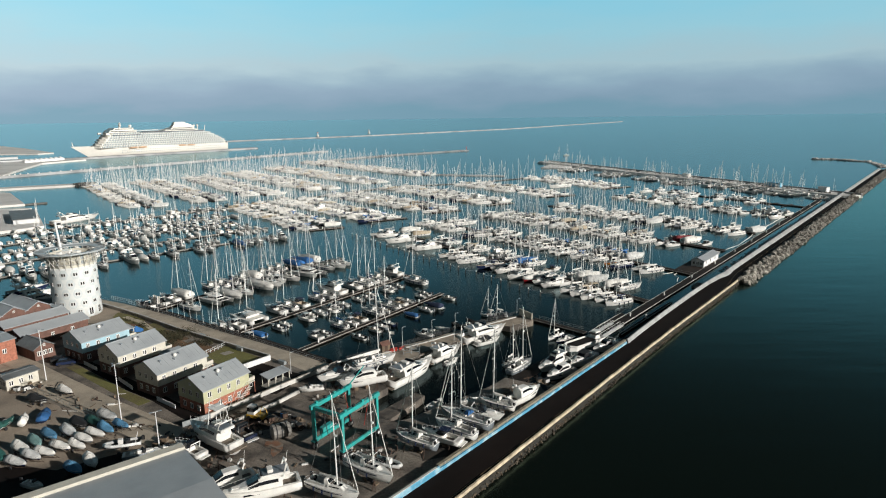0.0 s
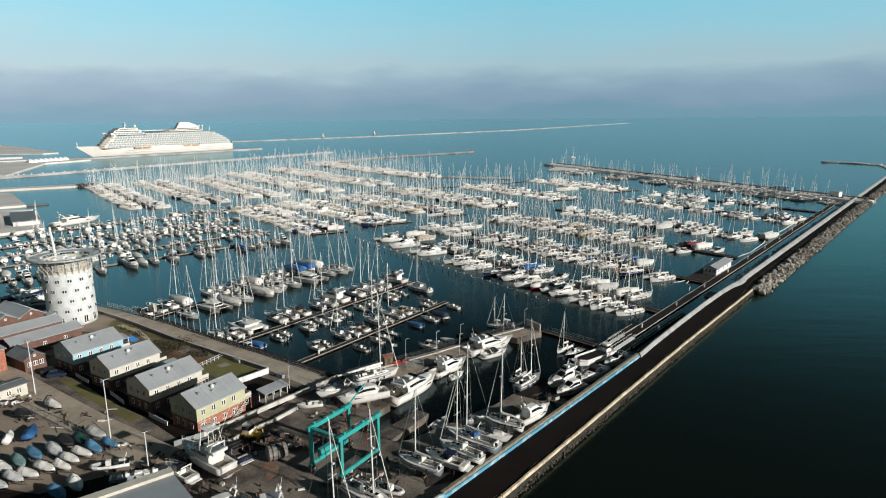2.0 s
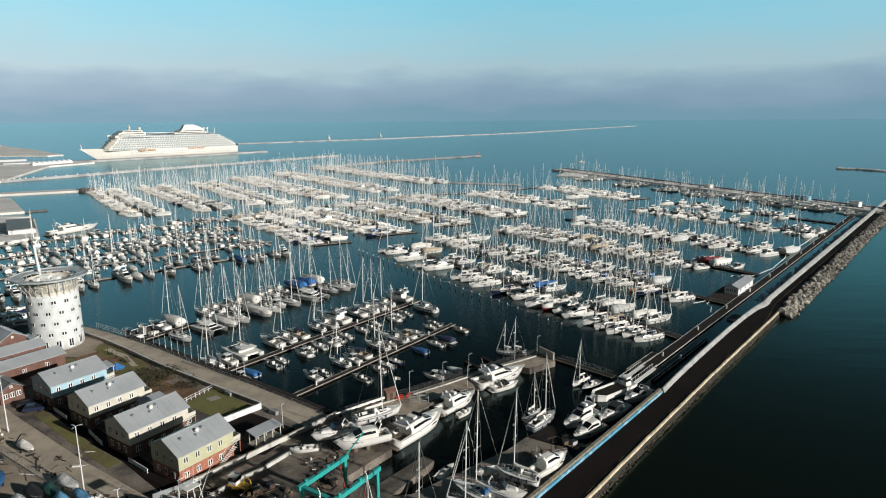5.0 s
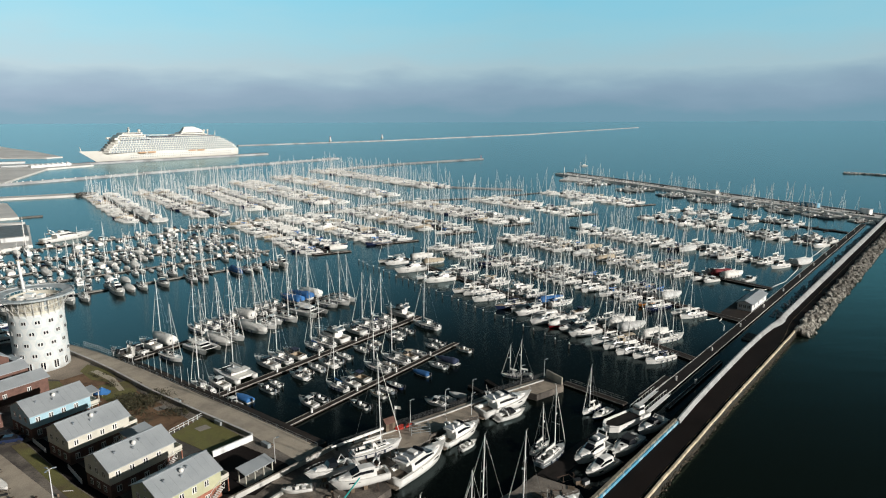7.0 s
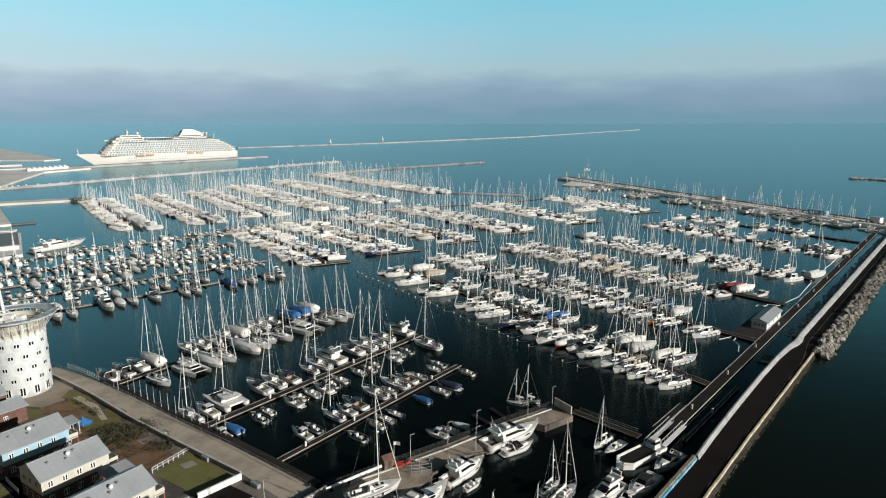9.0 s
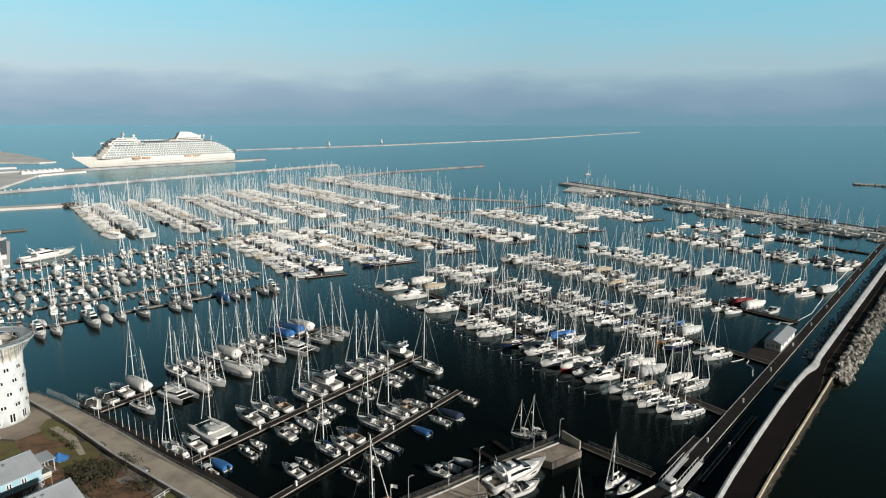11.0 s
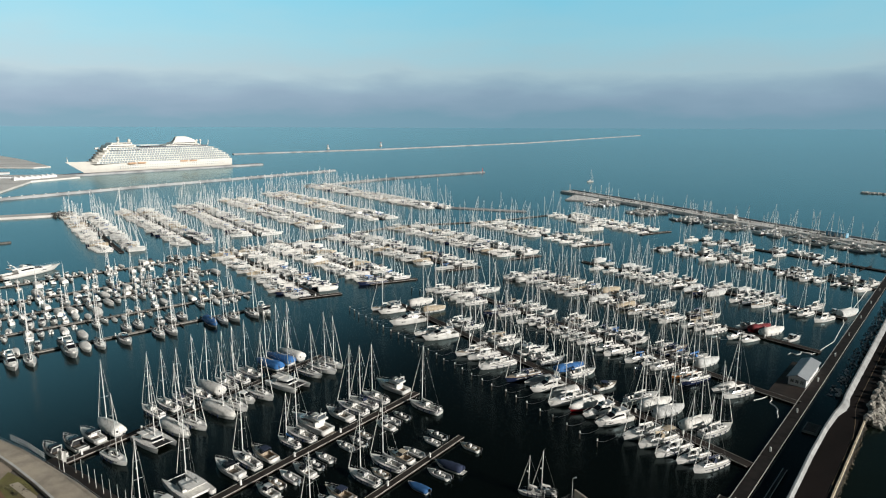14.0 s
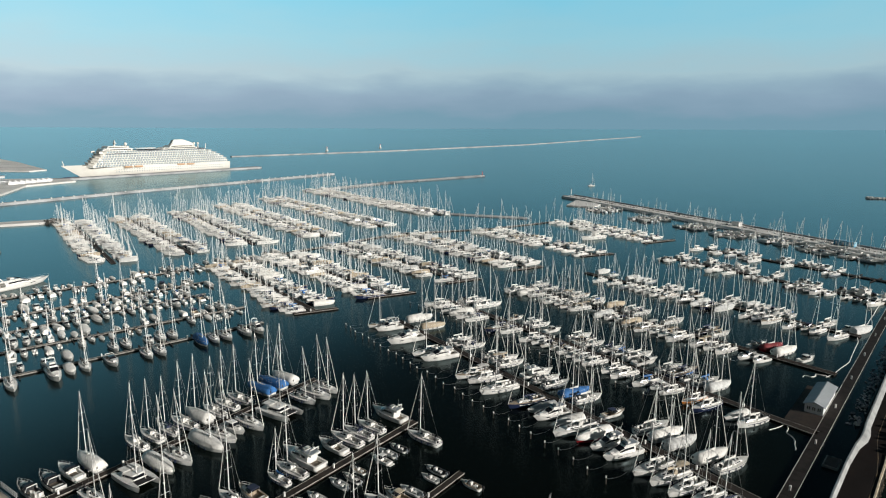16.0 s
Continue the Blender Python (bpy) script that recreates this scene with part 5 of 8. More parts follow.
def house(x, y, L=12.4, W=8.2, upper="cream", lower="brown", eave=5.3, ridge=7.2, rot=AX, label="", balcony=True, roof="roof", storeys=2, name="house"):
    """A gabled timber house; local x runs along the ridge, y to the far side; the corner at the origin is nearest the yard."""
    root = empty(name, pose(x, y, 1.5, 0, 0, rot), label, "house", "row of gabled houses")
    mid = eave * 0.48 if storeys == 2 else 0.0
    if storeys == 2:
        part("ground_floor_wall", box(B(), 0, L, 0, W, 0, mid), lower, root)
    o = 0.06 if storeys == 2 else 0
    bm = B()
    sec = [(-o, mid), (W + o, mid), (W + o, eave), (W / 2, ridge), (-o, eave)]
    loft(bm, [[(-o, b, z) for b, z in sec], [(L + o, b, z) for b, z in sec]])
    part("upper_wall", bm, upper, root)
    for sgn, name in ((0, "roof_slope"), (1, "roof_slope")):
        b0, b1 = (-0.45, W / 2) if sgn == 0 else (W + 0.45, W / 2)
        z0 = eave - 0.45 * (ridge - eave) / (W / 2)
        bm = loft(B(), [[(xx, b0, z0 + 0.02), (xx, b1, ridge + 0.02), (xx, b1, ridge + 0.16), (xx, b0, z0 + 0.16)] for xx in (-0.35, L + 0.35)])
        slope = part(name, bm, roof, root)
        n = int(L / 1.1)
        seam = B()
        for i in range(n + 1):
            xx = -0.3 + i * (L + 0.6) / n
            loft(seam, [[(xx + a, b0, z0 + 0.16), (xx + a, b1, ridge + 0.16), (xx + a, b1, ridge + 0.185), (xx + a, b0, z0 + 0.185)] for a in (-0.02, 0.02)])
        part("roof_seam", seam, roof, slope)
    part("ridge_cap", box(B(), -0.35, L + 0.35, W / 2 - 0.15, W / 2 + 0.15, ridge + 0.14, ridge + 0.22), roof, root)
    for fx, fy in ((0.2, 0.3), (0.45, 0.22), (0.6, 0.35)) if storeys == 2 else ():
        zz = eave + (ridge - eave) * fy * 2
        bm = tube(B(), (L * fx, W * fy, zz), (L * fx, W * fy, zz + 0.45), 0.14, 0.14, 8)
        tube(bm, (L * fx, W * fy, zz + 0.45), (L * fx, W * fy, zz + 0.55), 0.24, 0.24, 8)
        part("roof_vent", bm, "grey", root)
    if storeys == 2:
        zz = eave + (ridge - eave) * 0.62
        bm = B()
        bmesh.ops.create_uvsphere(bm, u_segments=10, v_segments=6, radius=0.42, matrix=Matrix.Translation((L * 0.5, W * 0.31, zz + 0.5)))
        part("vent_dome", bm, "white", root, smooth=True)
    rows = [(mid + eave) / 2 + 0.15] + ([mid * 0.55] if storeys == 2 else [])
    for z in rows:
        for i in range(4 if storeys == 2 else 3):
            window_part(root, 0.85, 1.15, pose(L * ((0.12 + 0.21 * i) if storeys == 2 else (0.15 + 0.3 * i)), -o, z))
        for i in range(3):
            window_part(root, 0.9, 1.15, pose(-o, W * (0.22 + 0.28 * i), z, 0, 0, -90))
    window_part(root, 0.6, 0.6, pose(-o, W / 2, eave + 0.55, 0, 0, -90))
    if balcony:
        part("balcony_floor", box(B(), L + 0.08, L + 1.9, 0.4, W * 0.6, mid - 0.1, mid + 0.08), "cream", root)
        bm = B()
        for yy in (0.4, W * 0.6):
            box(bm, L + 0.08, L + 1.9, yy - 0.04, yy + 0.04, mid + 0.3, mid + 1.05)
        box(bm, L + 1.82, L + 1.9, 0.4, W * 0.6, mid + 0.3, mid + 1.05)
        part("balustrade", bm, "cream", root)
        for yy in (0.5, W * 0.6 - 0.1):
            part("post", box(B(), L + 1.7, L + 1.85, yy - 0.08, yy + 0.08, 0, mid - 0.1), "brick", root)
        st = B()
        for i in range(12):
            box(st, L * 0.98 - i * 0.3 - 0.3, L * 0.98 - i * 0.3, -1.25, -0.2, mid - (i + 1) * mid / 12.5, mid - (i + 1) * mid / 12.5 + 0.05)
        part("outside_stairs", st, "alu", root)
        hr = B()
        for yy in (-1.28, -0.18):
            tube(hr, (L * 0.98, yy, mid + 0.9), (L * 0.98 - 3.6, yy, 0.9), 0.035, 0.035, 4)
            for i in range(5):
                tube(hr, (L * 0.98 - i * 0.9, yy, mid - i * mid / 4), (L * 0.98 - i * 0.9, yy, mid - i * mid / 4 + 0.9), 0.03, 0.03, 4)
        part("stair_rail", hr, "alu", root)
    return root


house(-44.8, 121.2, L=10.8, W=7.7, upper="paleyellow", lower="brick", label="two-storey gabled house, pale yellow over red brick")
house(-57.2, 129.4, L=11.8, W=7.7, upper="cream", lower="brown", label="two-storey gabled house, cream over dark brown")
house(-70.3, 139.6, upper="cream", lower="brown", L=11.4, W=7.8, label="two-storey gabled house, cream over dark brown boards")
house(-83.2, 148.3, upper="skyblue", lower="brown", L=11.6, label="two-storey gabled house, pale blue over dark brown")
house(-103.6, 157.6, L=16.5, W=6, upper="brown", eave=3.6, ridge=4.7, balcony=False, storeys=1, label="long low shed with a grey sheet roof", name="shed")
house(-111.8, 163.6, L=16, W=6, upper="brown", eave=3.6, ridge=4.7, balcony=False, storeys=1, label="long low shed with a grey sheet roof", name="shed")
for i in range(3):
    house(-109.6 - 3.35 * i, 179.8 - 5.2 * i, L=14.5, W=6.2, rot=AX + 90, upper="brown", eave=4.9, ridge=6.6, balcony=False, storeys=1, label="dark brown gabled boathouse with white windows", name="boathouse")
house(-106.5, 143.5, L=10, W=10, upper="brick", eave=5.2, ridge=5.6, balcony=False, storeys=1, label="orange brick building with a flat roof", name="brick_building")
house(-93.2, 154.0, L=8, W=4.6, rot=AX + 90, upper="brown", eave=2.9, ridge=4.2, balcony=False, storeys=1, roof="darkroof", label="low dark brown gabled house with white windows", name="low_house")
house(-91.3, 133.6, L=6.4, W=4.0, upper="cream", eave=2.6, ridge=2.9, balcony=False, storeys=1, roof="darkroof", label="small cream hut with a dark flat roof", name="hut")


def tower(x, y):
    root = empty("tower", pose(x, y, 1.5), "round white tower with small windows and an open crown", "tower")
    H, seg = 14.9, 40
    rad = lambda z: 6.12 + 0.05 * z / H
    bm = loft(B(), [[(rad(z) * math.cos(2 * math.pi * i / seg), rad(z) * math.sin(2 * math.pi * i / seg), z) for i in range(seg)] for z in (0, 4, 8, 12, H)])
    part("wall", bm, "towerwall", root, smooth=True)
    for row in range(5):
        for i in range(13):
            a = 2 * math.pi * (i + 0.5 * (row % 2)) / 13
            z = 1.7 + row * 2.85
            r = rad(z)
            bm, cols = B(), []
            for px, hz in ((-1.22, 0.02), (-0.9, 0.75), (-0.61, 1.36), (0, 1.36), (0.61, 1.36), (0.9, 0.75), (1.22, 0.02)):
                b_ = a + px / r
                cols.append([bm.verts.new(((rad(z + zz) + 0.025) * math.cos(b_), (rad(z + zz) + 0.025) * math.sin(b_), z + zz)) for zz in (-hz, 0, hz)])
            for c0, c1 in zip(cols, cols[1:]):
                for k in range(2):
                    bm.faces.new((c0[k], c1[k], c1[k + 1], c0[k + 1]))
            part("cladding_panel", bm, "towerhex", root)
            m = pose((r + 0.02) * math.cos(a), (r + 0.02) * math.sin(a), z, 0, 0, math.degrees(a) + 90)
            if row == 0:
                window_part(root, 1.2, 2.1, m @ pose(0, -0.03, 0))
            else:
                window_part(root, 1.2, 1.0, m @ pose(0, -0.02, 0))
    bm = loft(B(), [[(r * math.cos(2 * math.pi * i / seg), r * math.sin(2 * math.pi * i / seg), z) for i in range(seg)] for r, z in ((5.75, H - 0.02), (5.7, H + 3.6), (5.4, H + 3.6), (5.4, H + 0.6))], cap=False)
    part("crown_wall", bm, "cream", root)
    for tier in range(2):
        for i in range(28):
            a = 2 * math.pi * (i + 0.5) / 28
            part("gallery_opening", box(B(), -0.42, 0.42, -0.06, 0.02, 0, 1.05, pose(5.75 * math.cos(a), 5.75 * math.sin(a), H + 0.75 + 1.4 * tier, 0.8, 0, math.degrees(a) + 90)), "beigepane" if i % 5 else "ring", root)
    part("crown_floor", tube(B(), (0, 0, H + 2.2), (0, 0, H + 2.5), 5.5, 5.5, seg), "concrete", root)
    for k in range(24):
        a = 2 * math.pi * k / 24
        bm = tube(B(), (6.0 * math.cos(a), 6.0 * math.sin(a), H + 0.3), (8.6 * math.cos(a), 8.6 * math.sin(a), H + 4.1), 0.07, 0.06, 4)
        tube(bm, (6.2 * math.cos(a), 6.2 * math.sin(a), H - 0.4), (6.2 * math.cos(a), 6.2 * math.sin(a), H + 3.9), 0.08, 0.08, 4)
        part("strut", bm, "palewall", root)
    for z in (H + 1.0, H + 2.2):
        bm = loft(B(), [[(r * math.cos(2 * math.pi * i / seg), r * math.sin(2 * math.pi * i / seg), zz) for i in range(seg)] for r, zz in ((6.15, z), (6.25, z), (6.25, z + 0.14), (6.15, z + 0.14), (6.15, z))], cap=False)
        part("ring_rail", bm, "palewall", root)
    bm = loft(B(), [[(r * math.cos(2 * math.pi * i / seg), r * math.sin(2 * math.pi * i / seg), z) for i in range(seg)]
                    for r, z in ((6.3, H + 4.0), (8.8, H + 4.05), (9.05, H + 4.1), (9.05, H + 4.5), (8.9, H + 4.5), (8.75, H + 4.25), (6.3, H + 4.2), (6.3, H + 4.0))], cap=False)
    part("platform_ring", bm, "ringpale", root)
    rail = path(B(), [(9.0 * math.cos(2 * math.pi * i / 48), 9.0 * math.sin(2 * math.pi * i / 48), H + (5.4 if i % 2 else 4.5)) for i in range(49)], 0.03, 3)
    path(rail, [(9.0 * math.cos(2 * math.pi * i / 48), 9.0 * math.sin(2 * math.pi * i / 48), H + 5.4) for i in range(49)], 0.04, 3)
    part("ring_balustrade", rail, "palewall", root)
    for px, py, sx, sy, h in ((-1.6, 0.8, 1.2, 0.8, 1.5), (1.0, 1.2, 0.8, 0.9, 1.2), (0.4, -1.6, 1.0, 0.6, 1.0), (-2.4, -1.6, 0.6, 0.6, 1.4)):
        part("roof_unit", bevel(box(B(), px - sx, px + sx, py - sy, py + sy, H + 2.5, H + 2.5 + h), 0.08), "white", root)
    bm = tube(B(), (-5.0, 4.0, H + 1.0), (-6.2, 4.6, H + 11.5), 0.42, 0.28, 8)
    part("leaning_mast", bm, "towerwhite", root)
    return root


house(-111.2, 181.6, L=4.0, W=3.2, upper="towerwhite", eave=4.2, ridge=4.5, rot=AX - 90, balcony=False, storeys=1, label="small white annexe beside the round tower", name="annexe")
tower(-106.1, 186.9)


# ---- cruise ship ----
def cruise_ship(stern, bow, beam=28.0):
    stern, bow = Vector(stern), Vector(bow)
    d = bow - stern
    Ls = d.length
    c = (stern + bow) / 2 + Vector((-d.y, d.x)).normalized() * beam / 2
    root = empty("cruise_ship", pose(c.x, c.y, 0, 0, 0, math.degrees(math.atan2(d.y, d.x))), "large white cruise ship with rows of balconies", "ship")
    part("hull", hull_mesh(Ls, beam, 12.5, 3, 0.85, 1.4, 14, 0.28), "ship", root, smooth=True)
    part("boot_stripe", hull_mesh(Ls * 0.992, beam * 0.985, 0.9, 1, 0.85, 1.0, 12, 0.0), "navy", root)
    X = lambda u: -Ls / 2 + u * Ls
    tiers = [(0.02, 0.875, 3.1), (0.03, 0.865, 3.1), (0.05, 0.85, 3.0), (0.075, 0.84, 3.0), (0.10, 0.825, 3.0), (0.13, 0.815, 3.0), (0.17, 0.80, 3.0)]
    z = 12.5
    w = beam / 2 - 0.4
    for k, (a, b, h) in enumerate(tiers):
        bm = loft(B(), [[(X(a), -w + 1.2, zz), (X(b) - 6, -w + 1.2, zz), (X(b), -w * 0.45, zz), (X(b), w * 0.45, zz), (X(b) - 6, w - 1.2, zz), (X(a), w - 1.2, zz)] for zz in (z, z + h)])
        deck = part("deck_house", bm, "ship", root)
        bm = loft(B(), [[(X(a) - 1.5, -w, zz), (X(b) - 5, -w, zz), (X(b) + 1, -w * 0.45, zz), (X(b) + 1, w * 0.45, zz), (X(b) - 5, w, zz), (X(a) - 1.5, w, zz)] for zz in (z + h - 0.2, z + h + 0.25 if k < 6 else z + h)])
        part("deck_rim", bm, "ship", deck)
        if k == 6:
            bm = B()
            for sgn in (-1, 1):
                for ua, ub, dz in ((0.17, 0.60, 0.0), (0.60, 0.78, -3.2)):
                    box(bm, X(ua), X(ub), sgn * (w + 0.05) - 0.1, sgn * (w + 0.05) + 0.1, z + h - 0.9 + dz, z + h - 0.15 + dz)
            part("stripe", bm, "navy", deck)
        n = int((b - a) * Ls / 3.6)
        gl, dv = B(), B()
        for i in range(n):
            x = X(a) + 2 + i * 3.6
            if x > X(b) - 9:
                break
            for sgn in (-1, 1):
                y = sgn * (w - 1.2)
                box(gl, x, x + 2.6, min(y, y + sgn * 0.06), max(y, y + sgn * 0.06), z + 0.3, z + 2.4)
                box(dv, x + 2.7, x + 3.5, min(y, y + sgn * 1.1), max(y, y + sgn * 1.1), z, z + h)
        part("balcony_glazing", gl, "shipglass", deck)["kind"] = "stuff"
        part("balcony_divider", dv, "ship", deck)["kind"] = "stuff"
        z += h
    # upper decks: bridge block forward, funnel aft
    for a, b, z0, h in ((0.62, 0.79, z, 3.2), (0.64, 0.765, z + 3.2, 3.0), (0.22, 0.44, z, 2.4), (0.24, 0.40, z + 2.4, 2.4)):
        part("upper_deck", loft(B(), [[(X(a), -w * 0.8, zz), (X(b) - g, -w * 0.8, zz), (X(b) - g, w * 0.8, zz), (X(a), w * 0.8, zz)] for zz, g in ((z0, 0), (z0 + h, 2.5))]), "ship", root)
        part("window_band", box(B(), X(a) + 2, X(b) - 3, -w * 0.8 - 0.05, w * 0.8 + 0.05, z0 + 1.0, z0 + 2.0), "glass", root)
    bm = loft(B(), [[(X(0.22), -5, z + 4.6), (X(0.38), -5, z + 4.6), (X(0.38), 5, z + 4.6), (X(0.22), 5, z + 4.6)],
                    [(X(0.24), -5, z + 8.5), (X(0.365), -5, z + 8.5), (X(0.365), 5, z + 8.5), (X(0.24), 5, z + 8.5)],
                    [(X(0.29), -3.5, z + 13), (X(0.355), -3.5, z + 13), (X(0.355), 3.5, z + 13), (X(0.29), 3.5, z + 13)]])
    part("funnel", bevel(bm, 0.8, 2), "ship", root)
    for u, r, zz in ((0.64, 2.2, z + 8.5), (0.19, 1.7, z + 7.0), (0.215, 1.7, z + 7.0)):
        bm = B()
        bmesh.ops.create_uvsphere(bm, u_segments=10, v_segments=8, radius=r, matrix=Matrix.Translation((X(u), 0, zz)))
        tube(bm, (X(u), 0, z), (X(u), 0, zz), 0.7, 0.7, 6)
        part("radome", bm, "ship", root)
    bm = tube(B(), (X(0.705), 0, z + 6), (X(0.70), 0, z + 14), 1.4, 0.5)
    for yy, zz, dz in ((-4, 9, 2.5), (4, 9, 2.0), (-2.2, 12, 1.6), (2.2, 12, 1.8)):
        tube(bm, (X(0.703), 0, z + zz), (X(0.703), yy, z + zz), 0.35)
        tube(bm, (X(0.703), yy, z + zz), (X(0.703), yy, z + zz + dz), 0.8, 0.3, 8)
    part("mast", bm, "ship", root)
    part("bow_mast", tube(B(), (X(0.985), 0, 15.5), (X(0.99), 0, 22), 0.7, 0.3, 6), "ship", root)
    part("stern_mast", tube(B(), (X(0.14), 0, z), (X(0.135), 0, z + 7), 0.6, 0.3, 6), "ship", root)
    for sgn in (-1, 1):
        part("bridge_wing", box(B(), X(0.795), X(0.815), min(sgn * w, sgn * (w + 3)), max(sgn * w, sgn * (w + 3)), z - 3.0, z - 0.4), "ship", root)
        part("top_rail", path(B(), [(X(0.44), sgn * w * 0.9, z), (X(0.44), sgn * w * 0.9, z + 1.9), (X(0.60), sgn * w * 0.9, z + 1.9), (X(0.60), sgn * w * 0.9, z)], 0.35, 4), "ship", root)
    for u in (0.275, 0.337, 0.597, 0.655):
        for sgn in (-1, 1):
            x = X(u)
            bm = loft(B(), [[(x + a * 5.5, sgn * (beam / 2 + 0.2) + bb * s_, zz) for bb, zz in ((-1, 11.8), (-0.8, 10.6), (0.8, 10.6), (1, 11.8), (0.6, 12.9), (-0.6, 12.9))] for a, s_ in ((-1, 0.5), (-0.6, 1.4), (0.6, 1.4), (1, 0.5))])
            part("lifeboat", bm, "lifeboat", root)
    gl = B()
    for r_, zz in ((0, 5.2), (1, 8.2)):
        for i in range(46):
            for sgn in (-1, 1):
                x = X(0.06) + i * 3.4
                box(gl, x, x + 1.1, sgn * beam / 2 * 0.985 - 0.12, sgn * beam / 2 * 0.985 + 0.12, zz, zz + 0.9)
    part("portholes", gl, "shipglass", root)["kind"] = "stuff"
    return root


cruise_ship((-371, 1076), (-526, 905))


# ---- boatyard machines ----
def travel_lift(x, y, rot):
    root = empty("travel_lift", pose(x, y, 1.5, 0, 0, rot), "teal steel travel lift for boats on four wheels", "boat lift")
    W, Lh, H = 6.4, 9.2, 7.5
    for sgn in (-1, 1):
        yy = sgn * W / 2
        for xx in (0, Lh):
            part("leg", bevel(box(B(), xx - 0.3, xx + 0.3, yy - 0.25, yy + 0.25, 0.9, H), 0.04), "teal", root)
            wh = bevel(tube(B(), (xx, yy - 0.34, 0.75), (xx, yy + 0.34, 0.75), 0.75, 0.75, 16), 0.06)
            wo = part("wheel", wh, "black", root)
            part("hub", tube(B(), (xx, yy - 0.37, 0.75), (xx, yy + 0.37, 0.75), 0.3, 0.3, 10), "greycanvas", wo)
        part("top_beam", bevel(box(B(), -0.7, Lh + 0.7, yy - 0.3, yy + 0.3, H, H + 0.75), 0.05), "teal", root)
        part("side_beam", bevel(box(B(), 0.3, Lh - 0.3, yy - 0.2, yy + 0.2, 1.3, 1.95), 0.04), "teal", root)
        for xx in (1.6, Lh - 1.6):
            sl = tube(B(), (xx, yy - sgn * 0.5, H), (xx, sgn * 1.5, 2.2), 0.06, 0.06, 4)
            part("sling", sl, "redplastic" if xx > 4 else "black", root)
    for sgn in (-1, 1):
        yy = sgn * W / 2
        for k, xx in enumerate((0.9, 3.1, 5.4, 7.4)):
            part("winch", bevel(box(B(), xx - 0.28, xx + 0.28, yy - 0.22, yy + 0.22, H + 0.75, H + 1.05 + 0.12 * (k % 2)), 0.05), "black" if k % 2 else "teal", root)
        part("hydraulic_hose", path(B(), [(-0.5, yy + 0.22, H + 0.8), (1.8, yy + 0.3, H + 0.9), (4.2, yy + 0.18, H + 0.8), (6.4, yy + 0.3, H + 0.9), (Lh + 0.4, yy + 0.2, H + 0.8), (Lh + 0.36, yy + 0.32, 3.0)], 0.06, 4), "black", root)
        part("foot_plate", bevel(box(B(), -0.55, 0.55, yy - 0.45, yy + 0.45, 1.45, 1.7), 0.04), "teal", root)
        part("ladder", path(B(), [(Lh - 0.36, yy, 1.4), (Lh - 0.42, yy + 0.18, 2.4), (Lh - 0.42, yy - 0.18, 3.4), (Lh - 0.42, yy + 0.18, 4.4), (Lh - 0.42, yy - 0.18, 5.4), (Lh - 0.42, yy + 0.1, 6.6)], 0.035, 4), "black", root)
    part("cross_beam", bevel(box(B(), -0.35, 0.35, -W / 2 + 0.3, W / 2 - 0.3, H, H + 0.6), 0.05), "teal", root)
    part("engine_box", bevel(box(B(), 2.4, 5.2, W / 2 + 0.2, W / 2 + 1.1, 1.2, 2.7), 0.06), "teal", root)
    part("jib", tube(B(), (Lh + 0.3, W / 2, H + 0.7), (Lh + 3.2, W / 2 - 1.2, H + 3.6), 0.14, 0.1), "teal", root)
    return root


travel_lift(-18.55, 107.2, 58.0)


def warehouse():
    root = empty("warehouse", pose(-40.3, 99.7, 1.5, 0, 0, math.degrees(math.atan2(-0.77, 0.64))), "large warehouse with a smooth grey roof and cream edge", "warehouse")
    W, D, H = 26.0, 44.0, 5.6
    part("wall", box(B(), 0, W, -D, 0, 0, H), "cream", root)
    part("roof_sheet", loft(B(), [[(-0.3, yy, H), (W + 0.3, yy, H), (W + 0.3, yy, H + 0.2), (W / 2, yy, H + 0.9), (-0.3, yy, H + 0.2)] for yy in (-D - 0.3, 0.3)]), "roof", root)
    part("parapet", box(B(), -0.32, 1.3, -D - 0.3, 0.32, H + 0.1, H + 0.75), "cream", root)
    return root


warehouse()


# ---- promenade and gardens ----
def slab(name, pts, z, material, label, category, base_z=1.0):
    return tagged(part(name, prism(B(), pts, base_z, z), material), label, category, kind="structure")


PROM_OUT = [(-26.2, 146.9), (-46.2, 161.5), (-59.0, 170.1), (-78.0, 183.7), (-97.0, 195.9), (-107.0, 201.0)]
PROM_IN = [(-28.6, 141.4), (-40.0, 150.8), (-55.0, 160.8), (-70.0, 171.0), (-85.0, 182.4), (-94.0, 188.8), (-105.0, 196.0), (-110.0, 198.6)]
slab("promenade", PROM_OUT + PROM_IN[::-1], 1.53, "paving", "pale paved promenade along the quay", "promenade")
slab("pier_paving", [(-24.0, 145.6), (-22, 144), (-10.4, 142.6), (-8.4, 144.6), (-5.4, 149.6), (-4.8, 152.8), (2.4, 159.4), (5.1, 160.2), (4.9, 161.6), (2.7, 165.2), (11.2, 172.0), (15.7, 172.9), (18.8, 171.2), (25.3, 176.0), (22.3, 181.0), (8.0, 170.9), (-3.4, 161.7), (-14.5, 153.5)], 1.53, "pierpave", "worn concrete pier surface", "pier")
slab("slipway", [(14.2, 139.5), (17.0, 136.9), (26.0, 147.6), (31.8, 154.6), (29.4, 156.9), (22.0, 148.9)], 0.05, "darkdeck", "dark weedy concrete slipway awash beside the mole", "slipway", -1.0)
